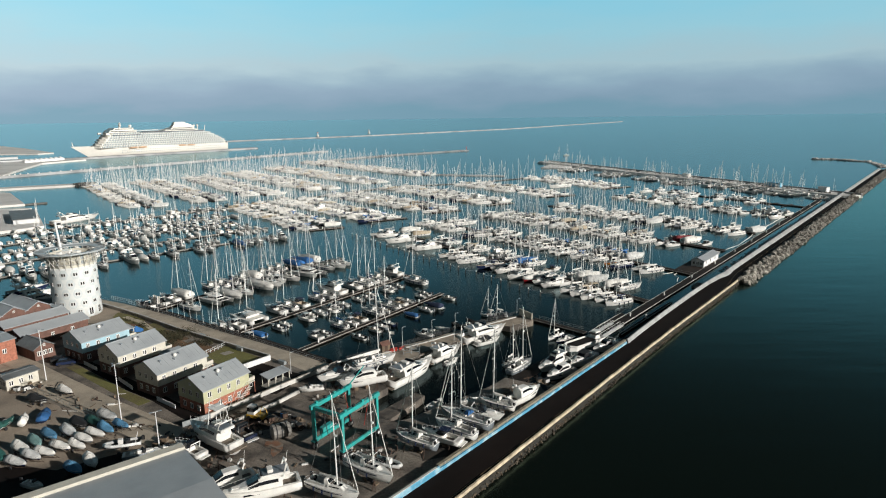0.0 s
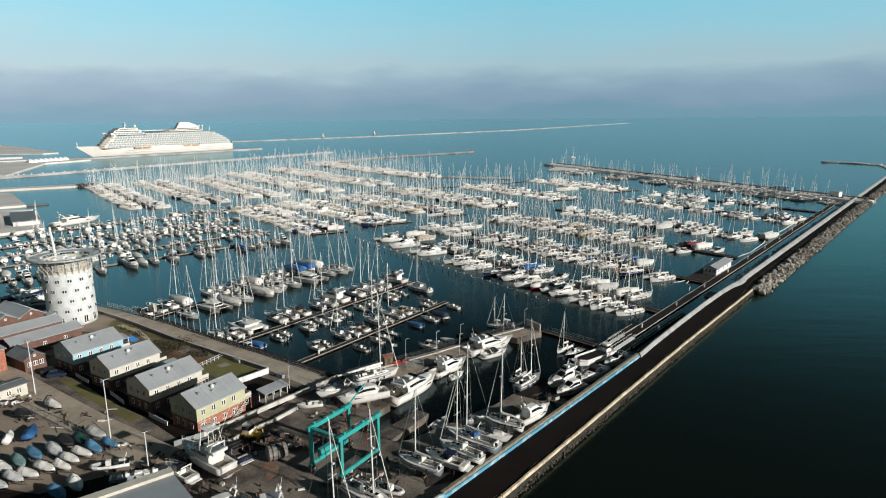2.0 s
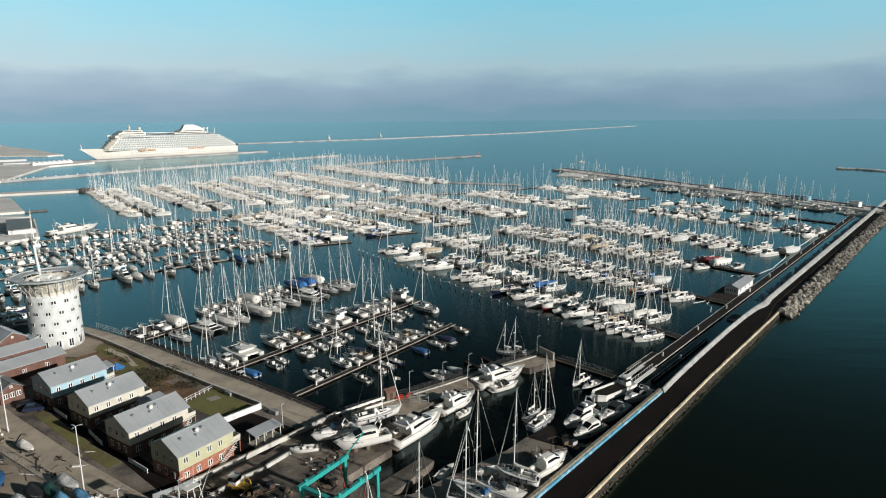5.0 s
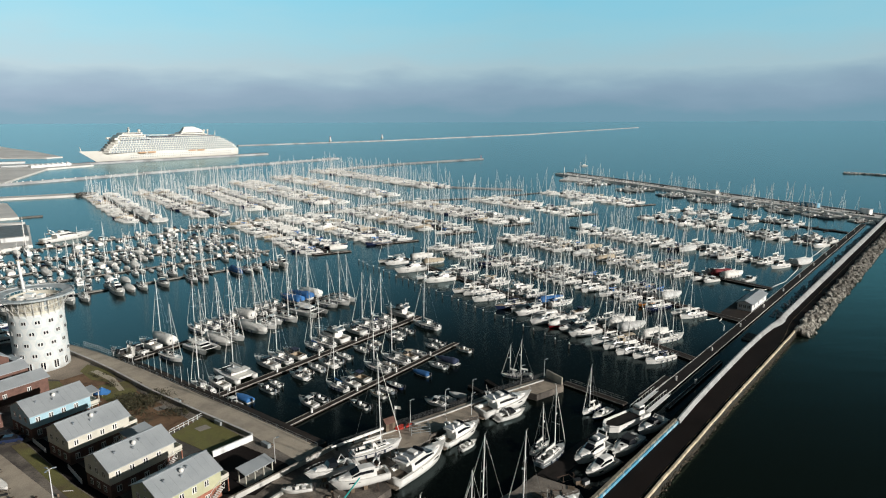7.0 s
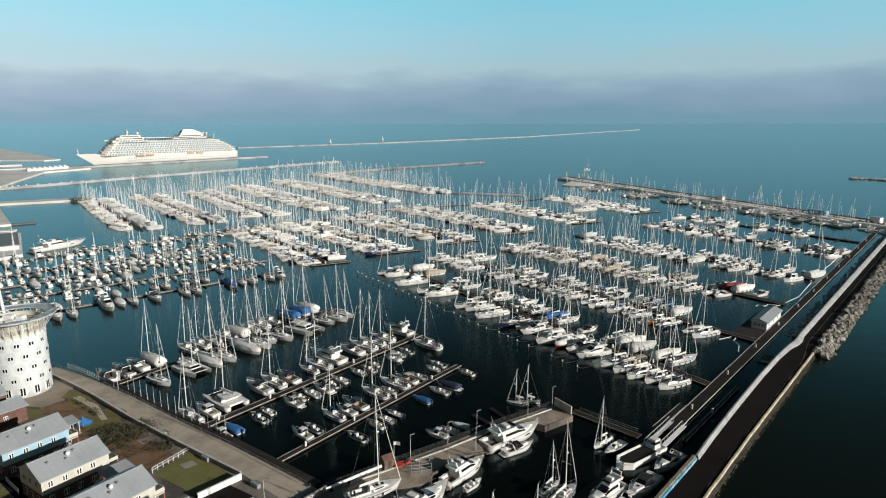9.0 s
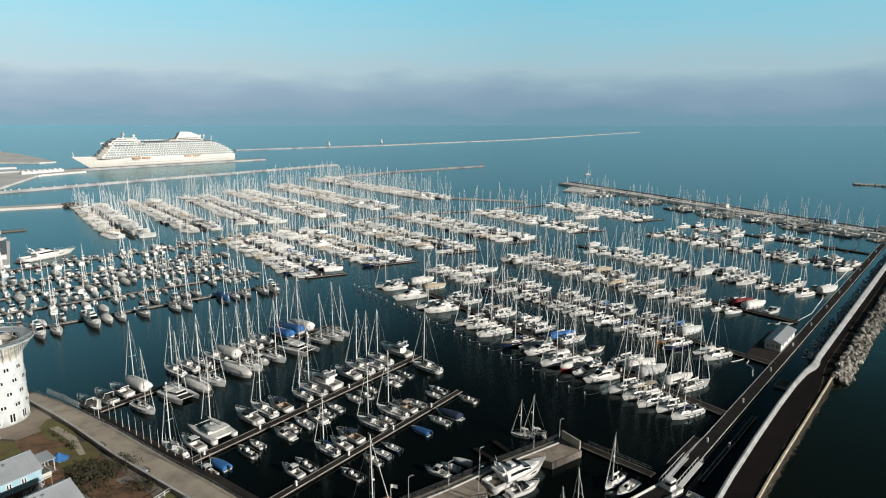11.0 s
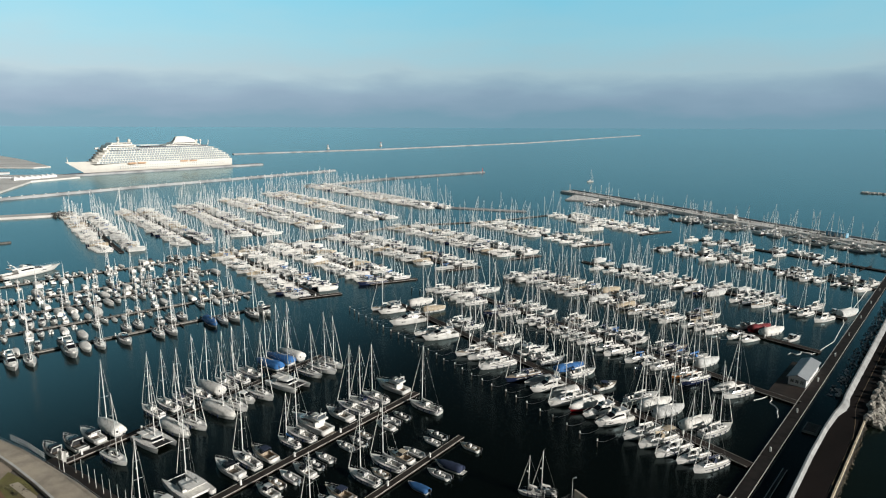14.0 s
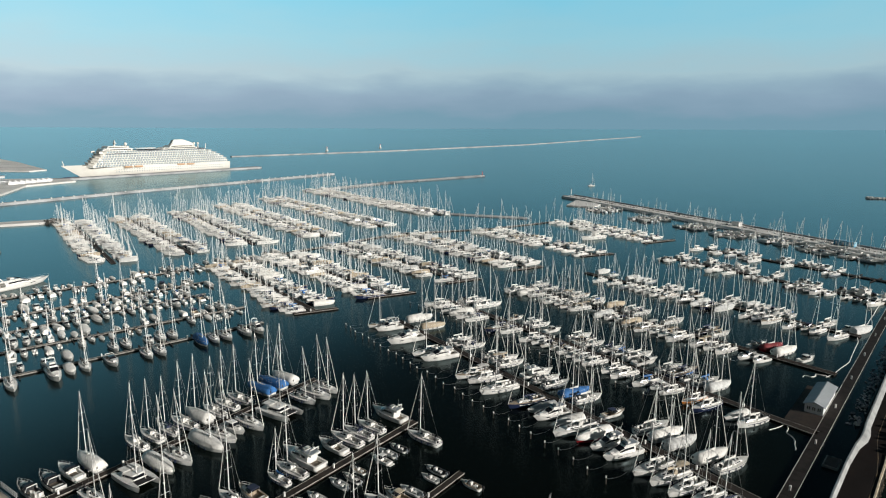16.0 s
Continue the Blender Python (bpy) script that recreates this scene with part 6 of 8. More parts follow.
slab("quay_walk", [(-46.3, 161.9), (-26.4, 147.5), (-25.2, 149.4), (-45.2, 164.0), (-58.0, 172.6), (-77.0, 186.2), (-89.0, 193.8), (-90.0, 191.8), (-78.1, 184.2), (-59.1, 170.6)], 1.35, "pontoon", "dark timber walkway along the quay edge", "walkway", -1.0)
slab("road_houses", [(-120, 152), (-104, 146.5), (-86, 133.5), (-61, 117.2), (-46.5, 107.5), (-41, 112.8), (-51.5, 119.6), (-66, 129.0), (-90, 146.0), (-106, 158)], 1.52, "paving", "pale street in front of the houses", "road")
slab("boat_park", [(-100, 128), (-92, 136.4), (-60.4, 116.6), (-50.6, 109.6), (-56.2, 107.3), (-62.6, 103.2), (-69.8, 104.7), (-82, 101.7), (-96, 108)], 1.513, "park", "dusty beige hard standing with parked dinghies", "hard standing")
slab("verge", [(-60.0, 126.2), (-58.4, 128.2), (-66.2, 133.4), (-84.6, 147.8), (-86.4, 146.4), (-67.8, 131.9)], 1.53, "grass", "strip of rough grass beside the street", "verge")
slab("forecourt", [(-47.6, 119.4), (-45.0, 121.6), (-52.6, 127.4), (-66.8, 138.4), (-82.0, 149.4), (-84.4, 147.9), (-66.0, 133.5), (-58.2, 128.3)], 1.525, "asphalt", "dark forecourt in front of the houses", "forecourt")
slab("lawn", [(-57.0, 150.8), (-46.0, 144.0), (-40.8, 149.6), (-51.0, 157.0), (-53.6, 159.0)], 1.54, "grass", "small fenced lawn behind the houses", "lawn")
slab("garden", [(-79, 158.5), (-66, 150.0), (-58.0, 151.8), (-54.8, 156.6), (-66, 165.4), (-86.6, 181.2), (-96, 187.0), (-99, 181), (-90, 170)], 1.54, "soil", "overgrown brown garden behind the houses", "garden")
slab("forecourt", [(-113, 194), (-110, 198), (-105.2, 195.6), (-94.6, 188.4), (-92.4, 181.6), (-95.4, 177.4), (-102, 178.4)], 1.548, "park", "pale dusty forecourt round the foot of the tower", "forecourt")
slab("lawn", [(-94.2, 182.8), (-94.8, 187.2), (-89.0, 184.2), (-83.4, 179.6), (-83.8, 176.4), (-88.6, 177.8)], 1.556, "grass", "grass beside the round tower", "lawn")
slab("lawn", [(-84.6, 174.2), (-79.2, 177.2), (-74.6, 172.6), (-73.2, 168.4), (-76.2, 164.6), (-81.0, 168.4)], 1.556, "grass", "rough grass with low posts behind the blue house", "lawn")
slab("lawn", [(-100.4, 176.8), (-95.8, 176.6), (-90.6, 172.2), (-92.0, 168.4), (-97.2, 171.4)], 1.556, "grass", "shaded grass behind the sheds", "lawn")
for x_, y_ in ((-75.7, 175.4), (-61.7, 166.0), (-48.7, 156.2), (-36.2, 147.4)):
    bay = empty("bench_bay", pose(x_, y_, 1.5, 0, 0, -36), "dark bench box set against the promenade wall", "bench", "benches on the promenade")
    part("box", bevel(box(B(), -1.1, 1.1, -0.9, -0.1, 0.0, 0.85), 0.05), "ring", bay)
    part("seat", bevel(box(B(), -1.1, 1.1, -0.1, 0.5, 0.35, 0.5), 0.03), "wood", bay)
    for sx in (-0.9, 0.9):
        part("leg", box(B(), sx - 0.06, sx + 0.06, 0.0, 0.4, 0.0, 0.35), "black", bay)
# near-black slab stands in for the warehouse's shade on the yard
slab("yard_apron", [(-82, 101.5), (-69.8, 104.5), (-62.6, 103.0), (-56.2, 107.2), (-50.4, 110.4), (-46.6, 108.6), (-43.0, 103.5), (-68, 82), (-95, 90)], 1.52, "asphalt", "near-black slab standing for the shade beside the warehouse", "yard")
# two dark slabs put the yard's shadow areas into the ground colour
slab("yard_stain", [(-46.8, 113.6), (-44.2, 118.4), (-36.4, 121.8), (-30.6, 122.6), (-26.2, 119.4), (-25.4, 116.2), (-29.0, 114.0), (-30.8, 116.2), (-35.0, 114.6), (-40.2, 112.4)], 1.512, "darkyard", "dark ground with the yard's shadow painted in beside the wall", "stain")
slab("yard_stain", [(-2.6, 104.6), (3.8, 106.9), (9.2, 113.4), (7.6, 114.4), (2.6, 110.6), (-3.4, 108.2)], 1.512, "darkyard", "dark strip painted for the shadowed yard under the boats", "stain")
slab("rust_stain", [(-30.6, 111.6), (-28.6, 111.9), (-27.2, 110.6), (-26.9, 108.4), (-27.9, 106.4), (-28.6, 107.4), (-29.0, 109.2), (-30.4, 110.0)], 1.504, "ruststain", "rust-stained patch of yard concrete", "stain")
slab("garden_path", [(-90.2, 183.6), (-83.2, 178.8), (-77.2, 172.0), (-78.2, 171.4), (-84.2, 177.6), (-91.4, 182.6)], 1.56, "sand", "pale gravel path through the garden", "path")
slab("patio", [(-53.4, 153.9), (-51.6, 155.5), (-49.9, 154.2), (-51.7, 152.6)], 1.56, "concrete", "square concrete slab in the lawn", "patio")
slab("patio", [(-66.2, 162.8), (-64.4, 164.4), (-62.6, 162.8), (-64.4, 161.4)], 1.56, "concrete", "square concrete slab in the garden", "patio")
slab("yard_corner", [(-46.2, 143.6), (-39.8, 131.2), (-33.6, 131.0), (-29.8, 139.6), (-31.0, 141.0), (-42.0, 147.8)], 1.54, "asphalt", "near-black ground behind low walls", "yard")


def scrub(n, poly, seed):
    """Low bushes as clumps of small bent leaves and twigs."""
    rr = random.Random(seed)
    verts, faces = [], []
    for _ in range(n):
        while True:
            a, b, c = rr.random(), rr.random(), rr.choice(range(len(poly) - 2))
            if a + b < 1:
                break
        o, p, q = Vector(poly[0]), Vector(poly[c + 1]), Vector(poly[c + 2])
        g = o + (p - o) * a + (q - o) * b
        h = rr.uniform(0.4, 1.7)
        for _ in range(46):
            d = Vector((rr.gauss(0, 0.5), rr.gauss(0, 0.5), abs(rr.gauss(0.4, 0.4)))) * h
            w = rr.uniform(0.07, 0.2)
            u = Vector((rr.uniform(-1, 1), rr.uniform(-1, 1), rr.uniform(-0.6, 0.6))).normalized() * w
            t = Vector((rr.uniform(-1, 1), rr.uniform(-1, 1), rr.uniform(-1, 1))).normalized() * w
            at, k = Vector((g.x, g.y, 1.5)) + d, len(verts)
            verts += [at - u, at + t * 0.8, at + u, at - t * 0.8]
            faces.append((k, k + 1, k + 2, k + 3))
    me = bpy.data.meshes.new("bushes")
    me.from_pydata([tuple(v) for v in verts], [], faces)
    me.materials.append(M["scrub"])
    return tagged(new("bushes", me), "dry brown and green garden bushes", "bushes", kind="stuff")


scrub(120, [(-76.5, 166.4), (-68.4, 171.6), (-64.6, 168.4), (-68.4, 162.4), (-73.4, 161.0)], 4)
scrub(46, [(-73, 161), (-63.4, 166.2), (-56.4, 160.2), (-60.0, 157.4), (-66.0, 155.0), (-70.0, 157.0)], 6)
scrub(10, [(-92, 182), (-84, 177), (-80, 173), (-84, 180)], 7)


def wall_run(name, pts, h, t, material, label, cap=None, z=1.5):
    root = empty(name, pose(0, 0, 0), label, "wall", kind="structure")
    for a, b in zip(pts, pts[1:]):
        a, b = Vector(a), Vector(b)
        L_ = (b - a).length
        m = pose(a.x, a.y, z, 0, 0, math.degrees(math.atan2(b.y - a.y, b.x - a.x)))
        n = max(1, round(L_ / 3))
        for i in range(n):
            part("wall_panel", box(B(), L_ * i / n + 0.01, L_ * (i + 1) / n - 0.01, -t / 2, t / 2, 0, h, m), material, root)
        if cap:
            part("coping", box(B(), -0.05, L_ + 0.05, -t / 2 - 0.05, t / 2 + 0.05, h, h + 0.1, m), cap, root)
    return root


wall_run("wall_garden", [(-45.3, 142.8), (-39.8, 149.3)], 1.2, 0.22, "towerwhite", "white rendered garden wall", "towerwhite")
wall_run("wall_yard", [(-43.6, 120.6), (-34.2, 132.4), (-23.4, 146.0)], 0.95, 0.25, "palewall", "weathered concrete yard wall", "concrete")
wall_run("wall_yard", [(-38.6, 117.6), (-35.6, 122.4), (-32.6, 125.6), (-29.0, 131.4)], 0.6, 0.3, "palewall", "low concrete wall beside the yard", "palewall")
wall_run("wall_promenade", [(x_ - 0.3, y_ - 0.5) for x_, y_ in PROM_IN[1:]], 0.9, 0.35, "concrete", "low concrete wall behind the promenade", "palewall")
wall_run("wall_house", [(-52.0, 124.7), (-57.3, 128.5)], 0.9, 0.12, "towerwhite", "short white fence wall before a house")
wall_run("wall_house", [(-64.8, 133.7), (-70.2, 138.6)], 0.9, 0.12, "towerwhite", "short white fence wall before a house")
wall_run("wall_house", [(-77.8, 144.0), (-82.9, 147.9)], 0.9, 0.12, "towerwhite", "short white fence wall before a house")
wall_run("wall_house", [(-47.6, 117.2), (-43.6, 120.6)], 1.0, 0.12, "ring", "low pale wall beside the yard gate")
wall_run("kerb_pier", [(-20.6, 147.6), (-12.9, 152.9), (-1.9, 161.0), (9.3, 170.2), (21.4, 178.8)], 0.28, 0.3, "palewall", "pale kerb along the inner side of the pier parapet")
wall_run("wall_pier_end", [(22.4, 181.0), (25.4, 176.3)], 1.9, 0.3, "pierwall", "tall pale beige wall across the pier end")


def fence(name, pts, h, step, label, rails_=2, z=1.5, r=0.035, material="wire"):
    root = empty(name, pose(0, 0, 0), label, "fence")
    for a, b in zip(pts, pts[1:]):
        a, b = Vector((*a, z)), Vector((*b, z))
        n = max(1, round((b - a).length / step))
        for i in range(n):
            p = a.lerp(b, i / n)
            part("post", tube(B(), p, p + Vector((0, 0, h)), r, r, 4), material, root)
        for k in range(rails_):
            o = Vector((0, 0, h * (1 - k * (0.45 if rails_ < 4 else 0.9 / rails_))))
            part("rail", tube(B(), a + o, b + o, r * 0.8, r * 0.8, 4), material, root)
    return root


fence("railing", [(x_ - 0.2, y_ - 0.3) for x_, y_ in PROM_OUT], 1.05, 3.0, "steel railing along the quay edge")
fence("railing", [(-24.2, 146.2), (-14.5, 153.7), (-3.4, 161.9), (8.0, 171.1), (22.3, 181.2)], 1.15, 1.7, "dark wire fence along the outer pier edge", 5, material="meshdark", r=0.04)
fence("balustrade", [(-57.2, 151.0), (-53.6, 158.6)], 1.1, 1.2, "white fence round the small lawn", material="towerwhite", r=0.06)
fence("railing", [(-58.0, 115.6), (-90.6, 136.6)], 1.3, 2.6, "wire fence between boat park and street", 3)


def pole(name, x, y, h, label, category, r=0.1, arms=0, z=1.5, material="alu"):
    root = empty(name, pose(x, y, z), label, category)
    part("shaft", tube(B(), (0, 0, 0), (0, 0, h), r * 1.4, r * 0.7, 8), material, root)
    part("foot", tube(B(), (0, 0, 0), (0, 0, 0.25), r * 2.6, r * 2.2, 8), "concrete", root)
    for k in range(arms):
        a = 2 * math.pi * k / arms + 0.6
        part("arm", tube(B(), (0, 0, h), (0.6 * math.cos(a), 0.6 * math.sin(a), h + 0.1), 0.045, 0.045, 4), material, root)
        part("lamp_head", bevel(box(B(), -0.28, 0.28, -0.14, 0.14, -0.07, 0.07, pose(0.72 * math.cos(a), 0.72 * math.sin(a), h + 0.08, 0, 0, math.degrees(a))), 0.04), "grey", root)
    return root


for x, y, h, arms in ((-60.0, 119.4, 11.6, 3), (-86.2, 138.8, 11.6, 3), (-48.2, 108.9, 7.2, 2)):
    pole("street_lamp", x, y, h, "tall pale street lamp with spread heads", "lamp", 0.085, arms, material="towerwhite")
for x, y in ((-9.2, 157.0), (-2.0, 162.2), (4.0, 167.4), (15.6, 175.6), (21.6, 179.6), (-33.0, 141.0), (3.6, 160.4)):
    pole("lamp_post", x, y, 5.0, "slim lamp post on the pier", "lamp", 0.045, 1, material="greycanvas")
qa, qb = Vector((-80.5, 187.4)), Vector((-48.6, 165.6))
for k in range(14):
    p = qa.lerp(qb, k / 13)
    pole("mooring_post", p.x, p.y - 0.6 * math.sin(math.pi * k / 13), 4.2, "slim bare pole on the quay edge", "pole", 0.042, material="greycanvas")
pole("flagpole", -12.2, 155.0, 4.8, "flagpole with a small flag on the pier", "flag", 0.05)
ob = [o for o in scene.objects if o.name.startswith("flagpole")][0]
part("flag", loft(B(), [[(x_, 0.15 * math.sin(x_ * 4), 4.7), (x_, 0.15 * math.sin(x_ * 4) + 0.02, 4.7), (x_, 0.15 * math.sin(x_ * 4) + 0.05, 4.0), (x_, 0.15 * math.sin(x_ * 4) + 0.03, 4.0)] for x_ in (0.05, 0.4, 0.8, 1.2)]), "canvas", ob)


def shelter(x, y, rot, L_, W_, h, label, name="shelter", roof="roof"):
    root = empty(name, pose(x, y, 1.5, 0, 0, rot), label, "shelter")
    part("roof_sheet", bevel(loft(B(), [[(-0.3, -0.3, h), (L_ + 0.3, -0.3, h), (L_ + 0.3, -0.3, h + 0.14), (-0.3, -0.3, h + 0.14)], [(-0.3, W_ + 0.3, h + 0.5), (L_ + 0.3, W_ + 0.3, h + 0.5), (L_ + 0.3, W_ + 0.3, h + 0.64), (-0.3, W_ + 0.3, h + 0.64)]]), 0.02), roof, root)
    for i in range(4):
        for yy in (0.1, W_ - 0.1):
            part("post", box(B(), L_ * i / 3 - 0.08, L_ * i / 3 + 0.08, yy - 0.08, yy + 0.08, 0, h + (0.45 if yy > 1 else 0.0)), "cream", root)
    part("floor_slab", box(B(), -0.3, L_ + 0.3, -0.3, W_ + 0.3, 0, 0.12), "concrete", root)
    return root


shelter(-35.9, 133.6, AX - 3, 5.6, 2.2, 2.1, "open shelter with a pale sheet roof on posts")
shelter(-82.4, 161.6, AX, 5.0, 3.0, 2.6, "small carport with a pale sheet roof")
shelter(-61.0, 143.6, AX, 4.6, 3.0, 3.2, "small porch roof behind a house")


root = empty("parasol", pose(-80.6, 168.6, 1.5), "bright blue tarpaulin tent in the garden", "parasol")
part("canopy", loft(B(), [[(2.0 * math.cos(a), 1.5 * math.sin(a), 0.9 + 0.15 * math.sin(3 * a)) for a in [2 * math.pi * k / 10 for k in range(10)]], [(0.15 * math.cos(a), 0.15 * math.sin(a), 2.2) for a in [2 * math.pi * k / 10 for k in range(10)]]]), "bluecanvas", root)
part("pole", tube(B(), (0, 0, 0), (0, 0, 2.3), 0.05, 0.05, 6), "alu", root)


# parked car in front of the low house
def car(x, y, rot, paint):
    root = empty("car", pose(x, y, 1.53, 0, 0, rot), "dark parked car in front of the houses", "car", "parked cars")
    bm = loft(B(), [[(x_, -w, 0.3), (x_, w, 0.3), (x_, w, h), (x_, -w, h)] for x_, w, h in ((-2.1, 0.75, 0.75), (-1.9, 0.85, 0.95), (1.0, 0.86, 0.95), (1.9, 0.8, 0.8), (2.1, 0.7, 0.65))])
    part("body", bevel(bm, 0.06), paint, root)
    part("cabin_glass", cabin(B(), -1.8, 1.0, 0.78, 0.78, 0.95, 1.4, 0.14, 0.7, 0.35), "glass", root)
    part("roof_panel", bevel(box(B(), -1.35, 0.25, -0.62, 0.62, 1.4, 1.45), 0.02), paint, root)
    for xx in (-1.3, 1.3):
        for sgn in (-1, 1):
            part("wheel", tube(B(), (xx, sgn * 0.7, 0.32), (xx, sgn * 0.9, 0.32), 0.32, 0.32, 12), "black", root)


car(-89.6, 149.9, 20, "black")
car(-87.0, 147.9, 20, "navy")
for x, y in ((-84.6, 188.4), (-83.0, 187.4)):
    pole("flagpole", x, y, 5.0, "short flagpole with a hanging white flag", "flag", 0.04)
    part("flag", loft(B(), [[(x_, 0.1 * math.sin(x_ * 5), 4.9), (x_, 0.1 * math.sin(x_ * 5) + 0.02, 4.9), (x_ * 0.7, 0.02, 2.4), (x_ * 0.7, 0.0, 2.4)] for x_ in (0.04, 0.35, 0.7, 1.0)]), "canvas", [o for o in scene.objects if o.name.startswith("flagpole") and o.parent is None][-1])
fence("lattice_railing", [(-103.5, 200.6), (-97.0, 197.0), (-90.4, 192.6)], 1.3, 0.9, "white lattice railing beside the promenade", 3, r=0.05, material="alu")


def debris(n, places, seed):
    """Planks, props and scrap lying about on the ground, in one mesh."""
    rd = random.Random(seed)
    bm = B()
    for _ in range(n):
        x, y, rx, ry = rd.choice(places)
        l_, w_, h_ = rd.choice(((1.6, 0.12, 0.1), (0.5, 0.4, 0.35), (0.9, 0.3, 0.2), (2.6, 0.1, 0.08), (0.35, 0.3, 0.6)))
        k = rd.uniform(0.6, 1.4)
        box(bm, -l_ * k / 2, l_ * k / 2, -w_ * k / 2, w_ * k / 2, 0.0, h_ * k, pose(x + rd.gauss(0, rx), y + rd.gauss(0, ry), 1.505, 0, 0, rd.uniform(0, 180)))
    return bm


SPOTS = ((-46, 115, 2.5, 1.6), (-33, 117, 3.5, 2.5), (-26, 119, 3, 1.5), (-22, 127, 2, 2), (-36, 103, 2.5, 2), (-13, 106, 2.5, 2.2), (-4, 112.5, 2.4, 1.4), (5, 121, 2.2, 1.4), (-28, 100, 3, 2.5), (-86, 135.5, 2, 1.2), (-71, 127, 4, 2.5), (-58, 117.5, 2, 1.2), (-16, 141, 4, 3))
for mt, n, sd, lb in (("rust", 110, 51, "rusty scrap and steel props scattered on the ground"), ("wood", 100, 52, "loose planks and timber blocks scattered on the ground"), ("black", 110, 53, "dark tyres and sheets scattered on the ground"), ("canvas", 60, 54, "pale boxes and buckets scattered on the ground")):
    tagged(part("yard_debris", debris(n, SPOTS, sd), mt), lb, "debris", kind="stuff")


# ---- dinghy park ----
def dome_cover(L_, w, z0, h, rs):
    """A tight tarpaulin over a small boat: ridged, highest near the stern, pointed at the bow, pushed up by a few poles."""
    bm, rings, n = B(), [], 9
    lift = [rs.uniform(-0.12, 0.12) for _ in range(n)]
    for i in range(n):
        u = i / (n - 1)
        x, ww = -L_ / 2 - 0.06 + (L_ + 0.1) * u, w * half_beam(min(u * 1.0, 0.985), 0.82)
        hh = h * (0.62 + 0.48 * math.sin(math.pi * min(1, u * 1.5 + 0.15)) ** 2) * (1 - 0.55 * u ** 1.5) + lift[i] * (1 if 0 < i < n - 1 else 0.2)
        skirt = -0.28 - 0.1 * math.sin(i * 2.3)
        half = [(1.03, skirt), (1.05, 0.0), (0.84, 0.38), (0.40, 0.74), (0.06, 0.98), (0.0, 1.0)]
        pts = [(x, ww * a, z0 + (hh * b if b > 0 else b)) for a, b in half]
        rings.append(pts + [(px, -py, pz) for px, py, pz in pts[-2::-1]])
    loft(bm, rings)
    bmesh.ops.recalc_face_normals(bm, faces=bm.faces[:])
    return bm


def trailer_boat(m, L_, cover, name="covered_dinghy", seed=1):
    root, rs = empty(name, m), random.Random(seed)
    w = L_ * rs.uniform(0.17, 0.205)
    part("hull", hull_mesh(L_, w * 2, 0.45, 0.3, 0.85, 0.5, 8, 0.2), rs.choice(("white", "white", "grey", "navy")), root, smooth=True)
    part("boat_cover", dome_cover(L_, w, 0.42, rs.uniform(0.7, 1.15), rs), cover, root, smooth=True)
    part("lashing", path(B(), [(-L_ * 0.15, w * 1.02, 0.2), (-L_ * 0.15, w * 0.9, 0.85), (-L_ * 0.15, 0, 1.45), (-L_ * 0.15, -w * 0.9, 0.85), (-L_ * 0.15, -w * 1.02, 0.2)], 0.025, 4), "black", root)
    part("trailer_frame", path(B(), [(-L_ * 0.4, -0.6, -0.35), (L_ * 0.1, -0.6, -0.35), (L_ * 0.7, 0, -0.3), (L_ * 0.1, 0.6, -0.35), (-L_ * 0.4, 0.6, -0.35)], 0.05, 4), "rust", root)
    for sgn in (-1, 1):
        part("wheel", tube(B(), (-L_ * 0.1, sgn * 0.85, -0.45), (-L_ * 0.1, sgn * 1.02, -0.45), 0.32, 0.32, 10), "black", root)
    return root


PARK = ((-75.4, 120.8, 5.6, "bluecanvas", 112), (-78.2, 119.0, 4.6, "canvas", 115), (-80.8, 117.2, 5.0, "greencanvas", 80), (-69.5, 113.0, 4.8, "lightblue", -36), (-70.6, 110.6, 4.6, "mint", -40),
        (-71.6, 108.4, 4.6, "canvas", -30), (-74.0, 106.0, 5.0, "greencanvas", -40), (-66.8, 114.2, 5.2, "greycanvas", -40), (-65.2, 109.0, 4.6, "canvas", -24), (-66.7, 107.1, 4.4, "canvas", -20),
        (-68.3, 106.0, 4.4, "greycanvas", -25), (-69.6, 104.0, 4.4, "greycanvas", -20), (-62.6, 111.6, 4.4, "canvas", -26), (-62.4, 109.2, 3.8, "canvas", -24), (-61.6, 113.5, 4.4, "canvas", -22),
        (-66.6, 117.2, 4.8, "black", -36), (-64.2, 117.8, 5.0, "greencanvas", -36), (-60.4, 115.0, 4.4, "lightblue", -34), (-58.4, 116.5, 4.0, "lightblue", -30), (-62.8, 120.2, 5.2, "greycanvas", -30),
        (-80.8, 127.6, 5.0, "black", -20), (-77.6, 131.6, 4.6, "canvas", -30), (-58.8, 101.8, 4.6, "lightblue", -36), (-57.2, 103.9, 4.6, "canvas", -46), (-75.4, 101.4, 4.8, "greycanvas", -30), (-79.8, 107.0, 4.8, "bluecanvas", -30))
word = {"lightblue": "faded blue", "mint": "pale green", "bluecanvas": "blue", "greycanvas": "grey", "greencanvas": "dark green", "canvas": "white", "black": "black"}
for k, (x, y, l_, c, h) in enumerate(PARK):
    tagged(trailer_boat(pose(x, y, 2.3, 0, 0, h), l_ * 0.98, c, seed=k), "small boat under a %s tarpaulin on a trailer" % word[c], "dinghy", "dinghies in the boat park")


# ---- boats ashore and in the yard basin ----
G_Y = "boats laid up in the boatyard"


def laid(fn, x, y, heading, z, label, cat, **kw):
    return tagged(fn(pose(x, y, z, 0, 0, heading), **kw), label, cat, G_Y)


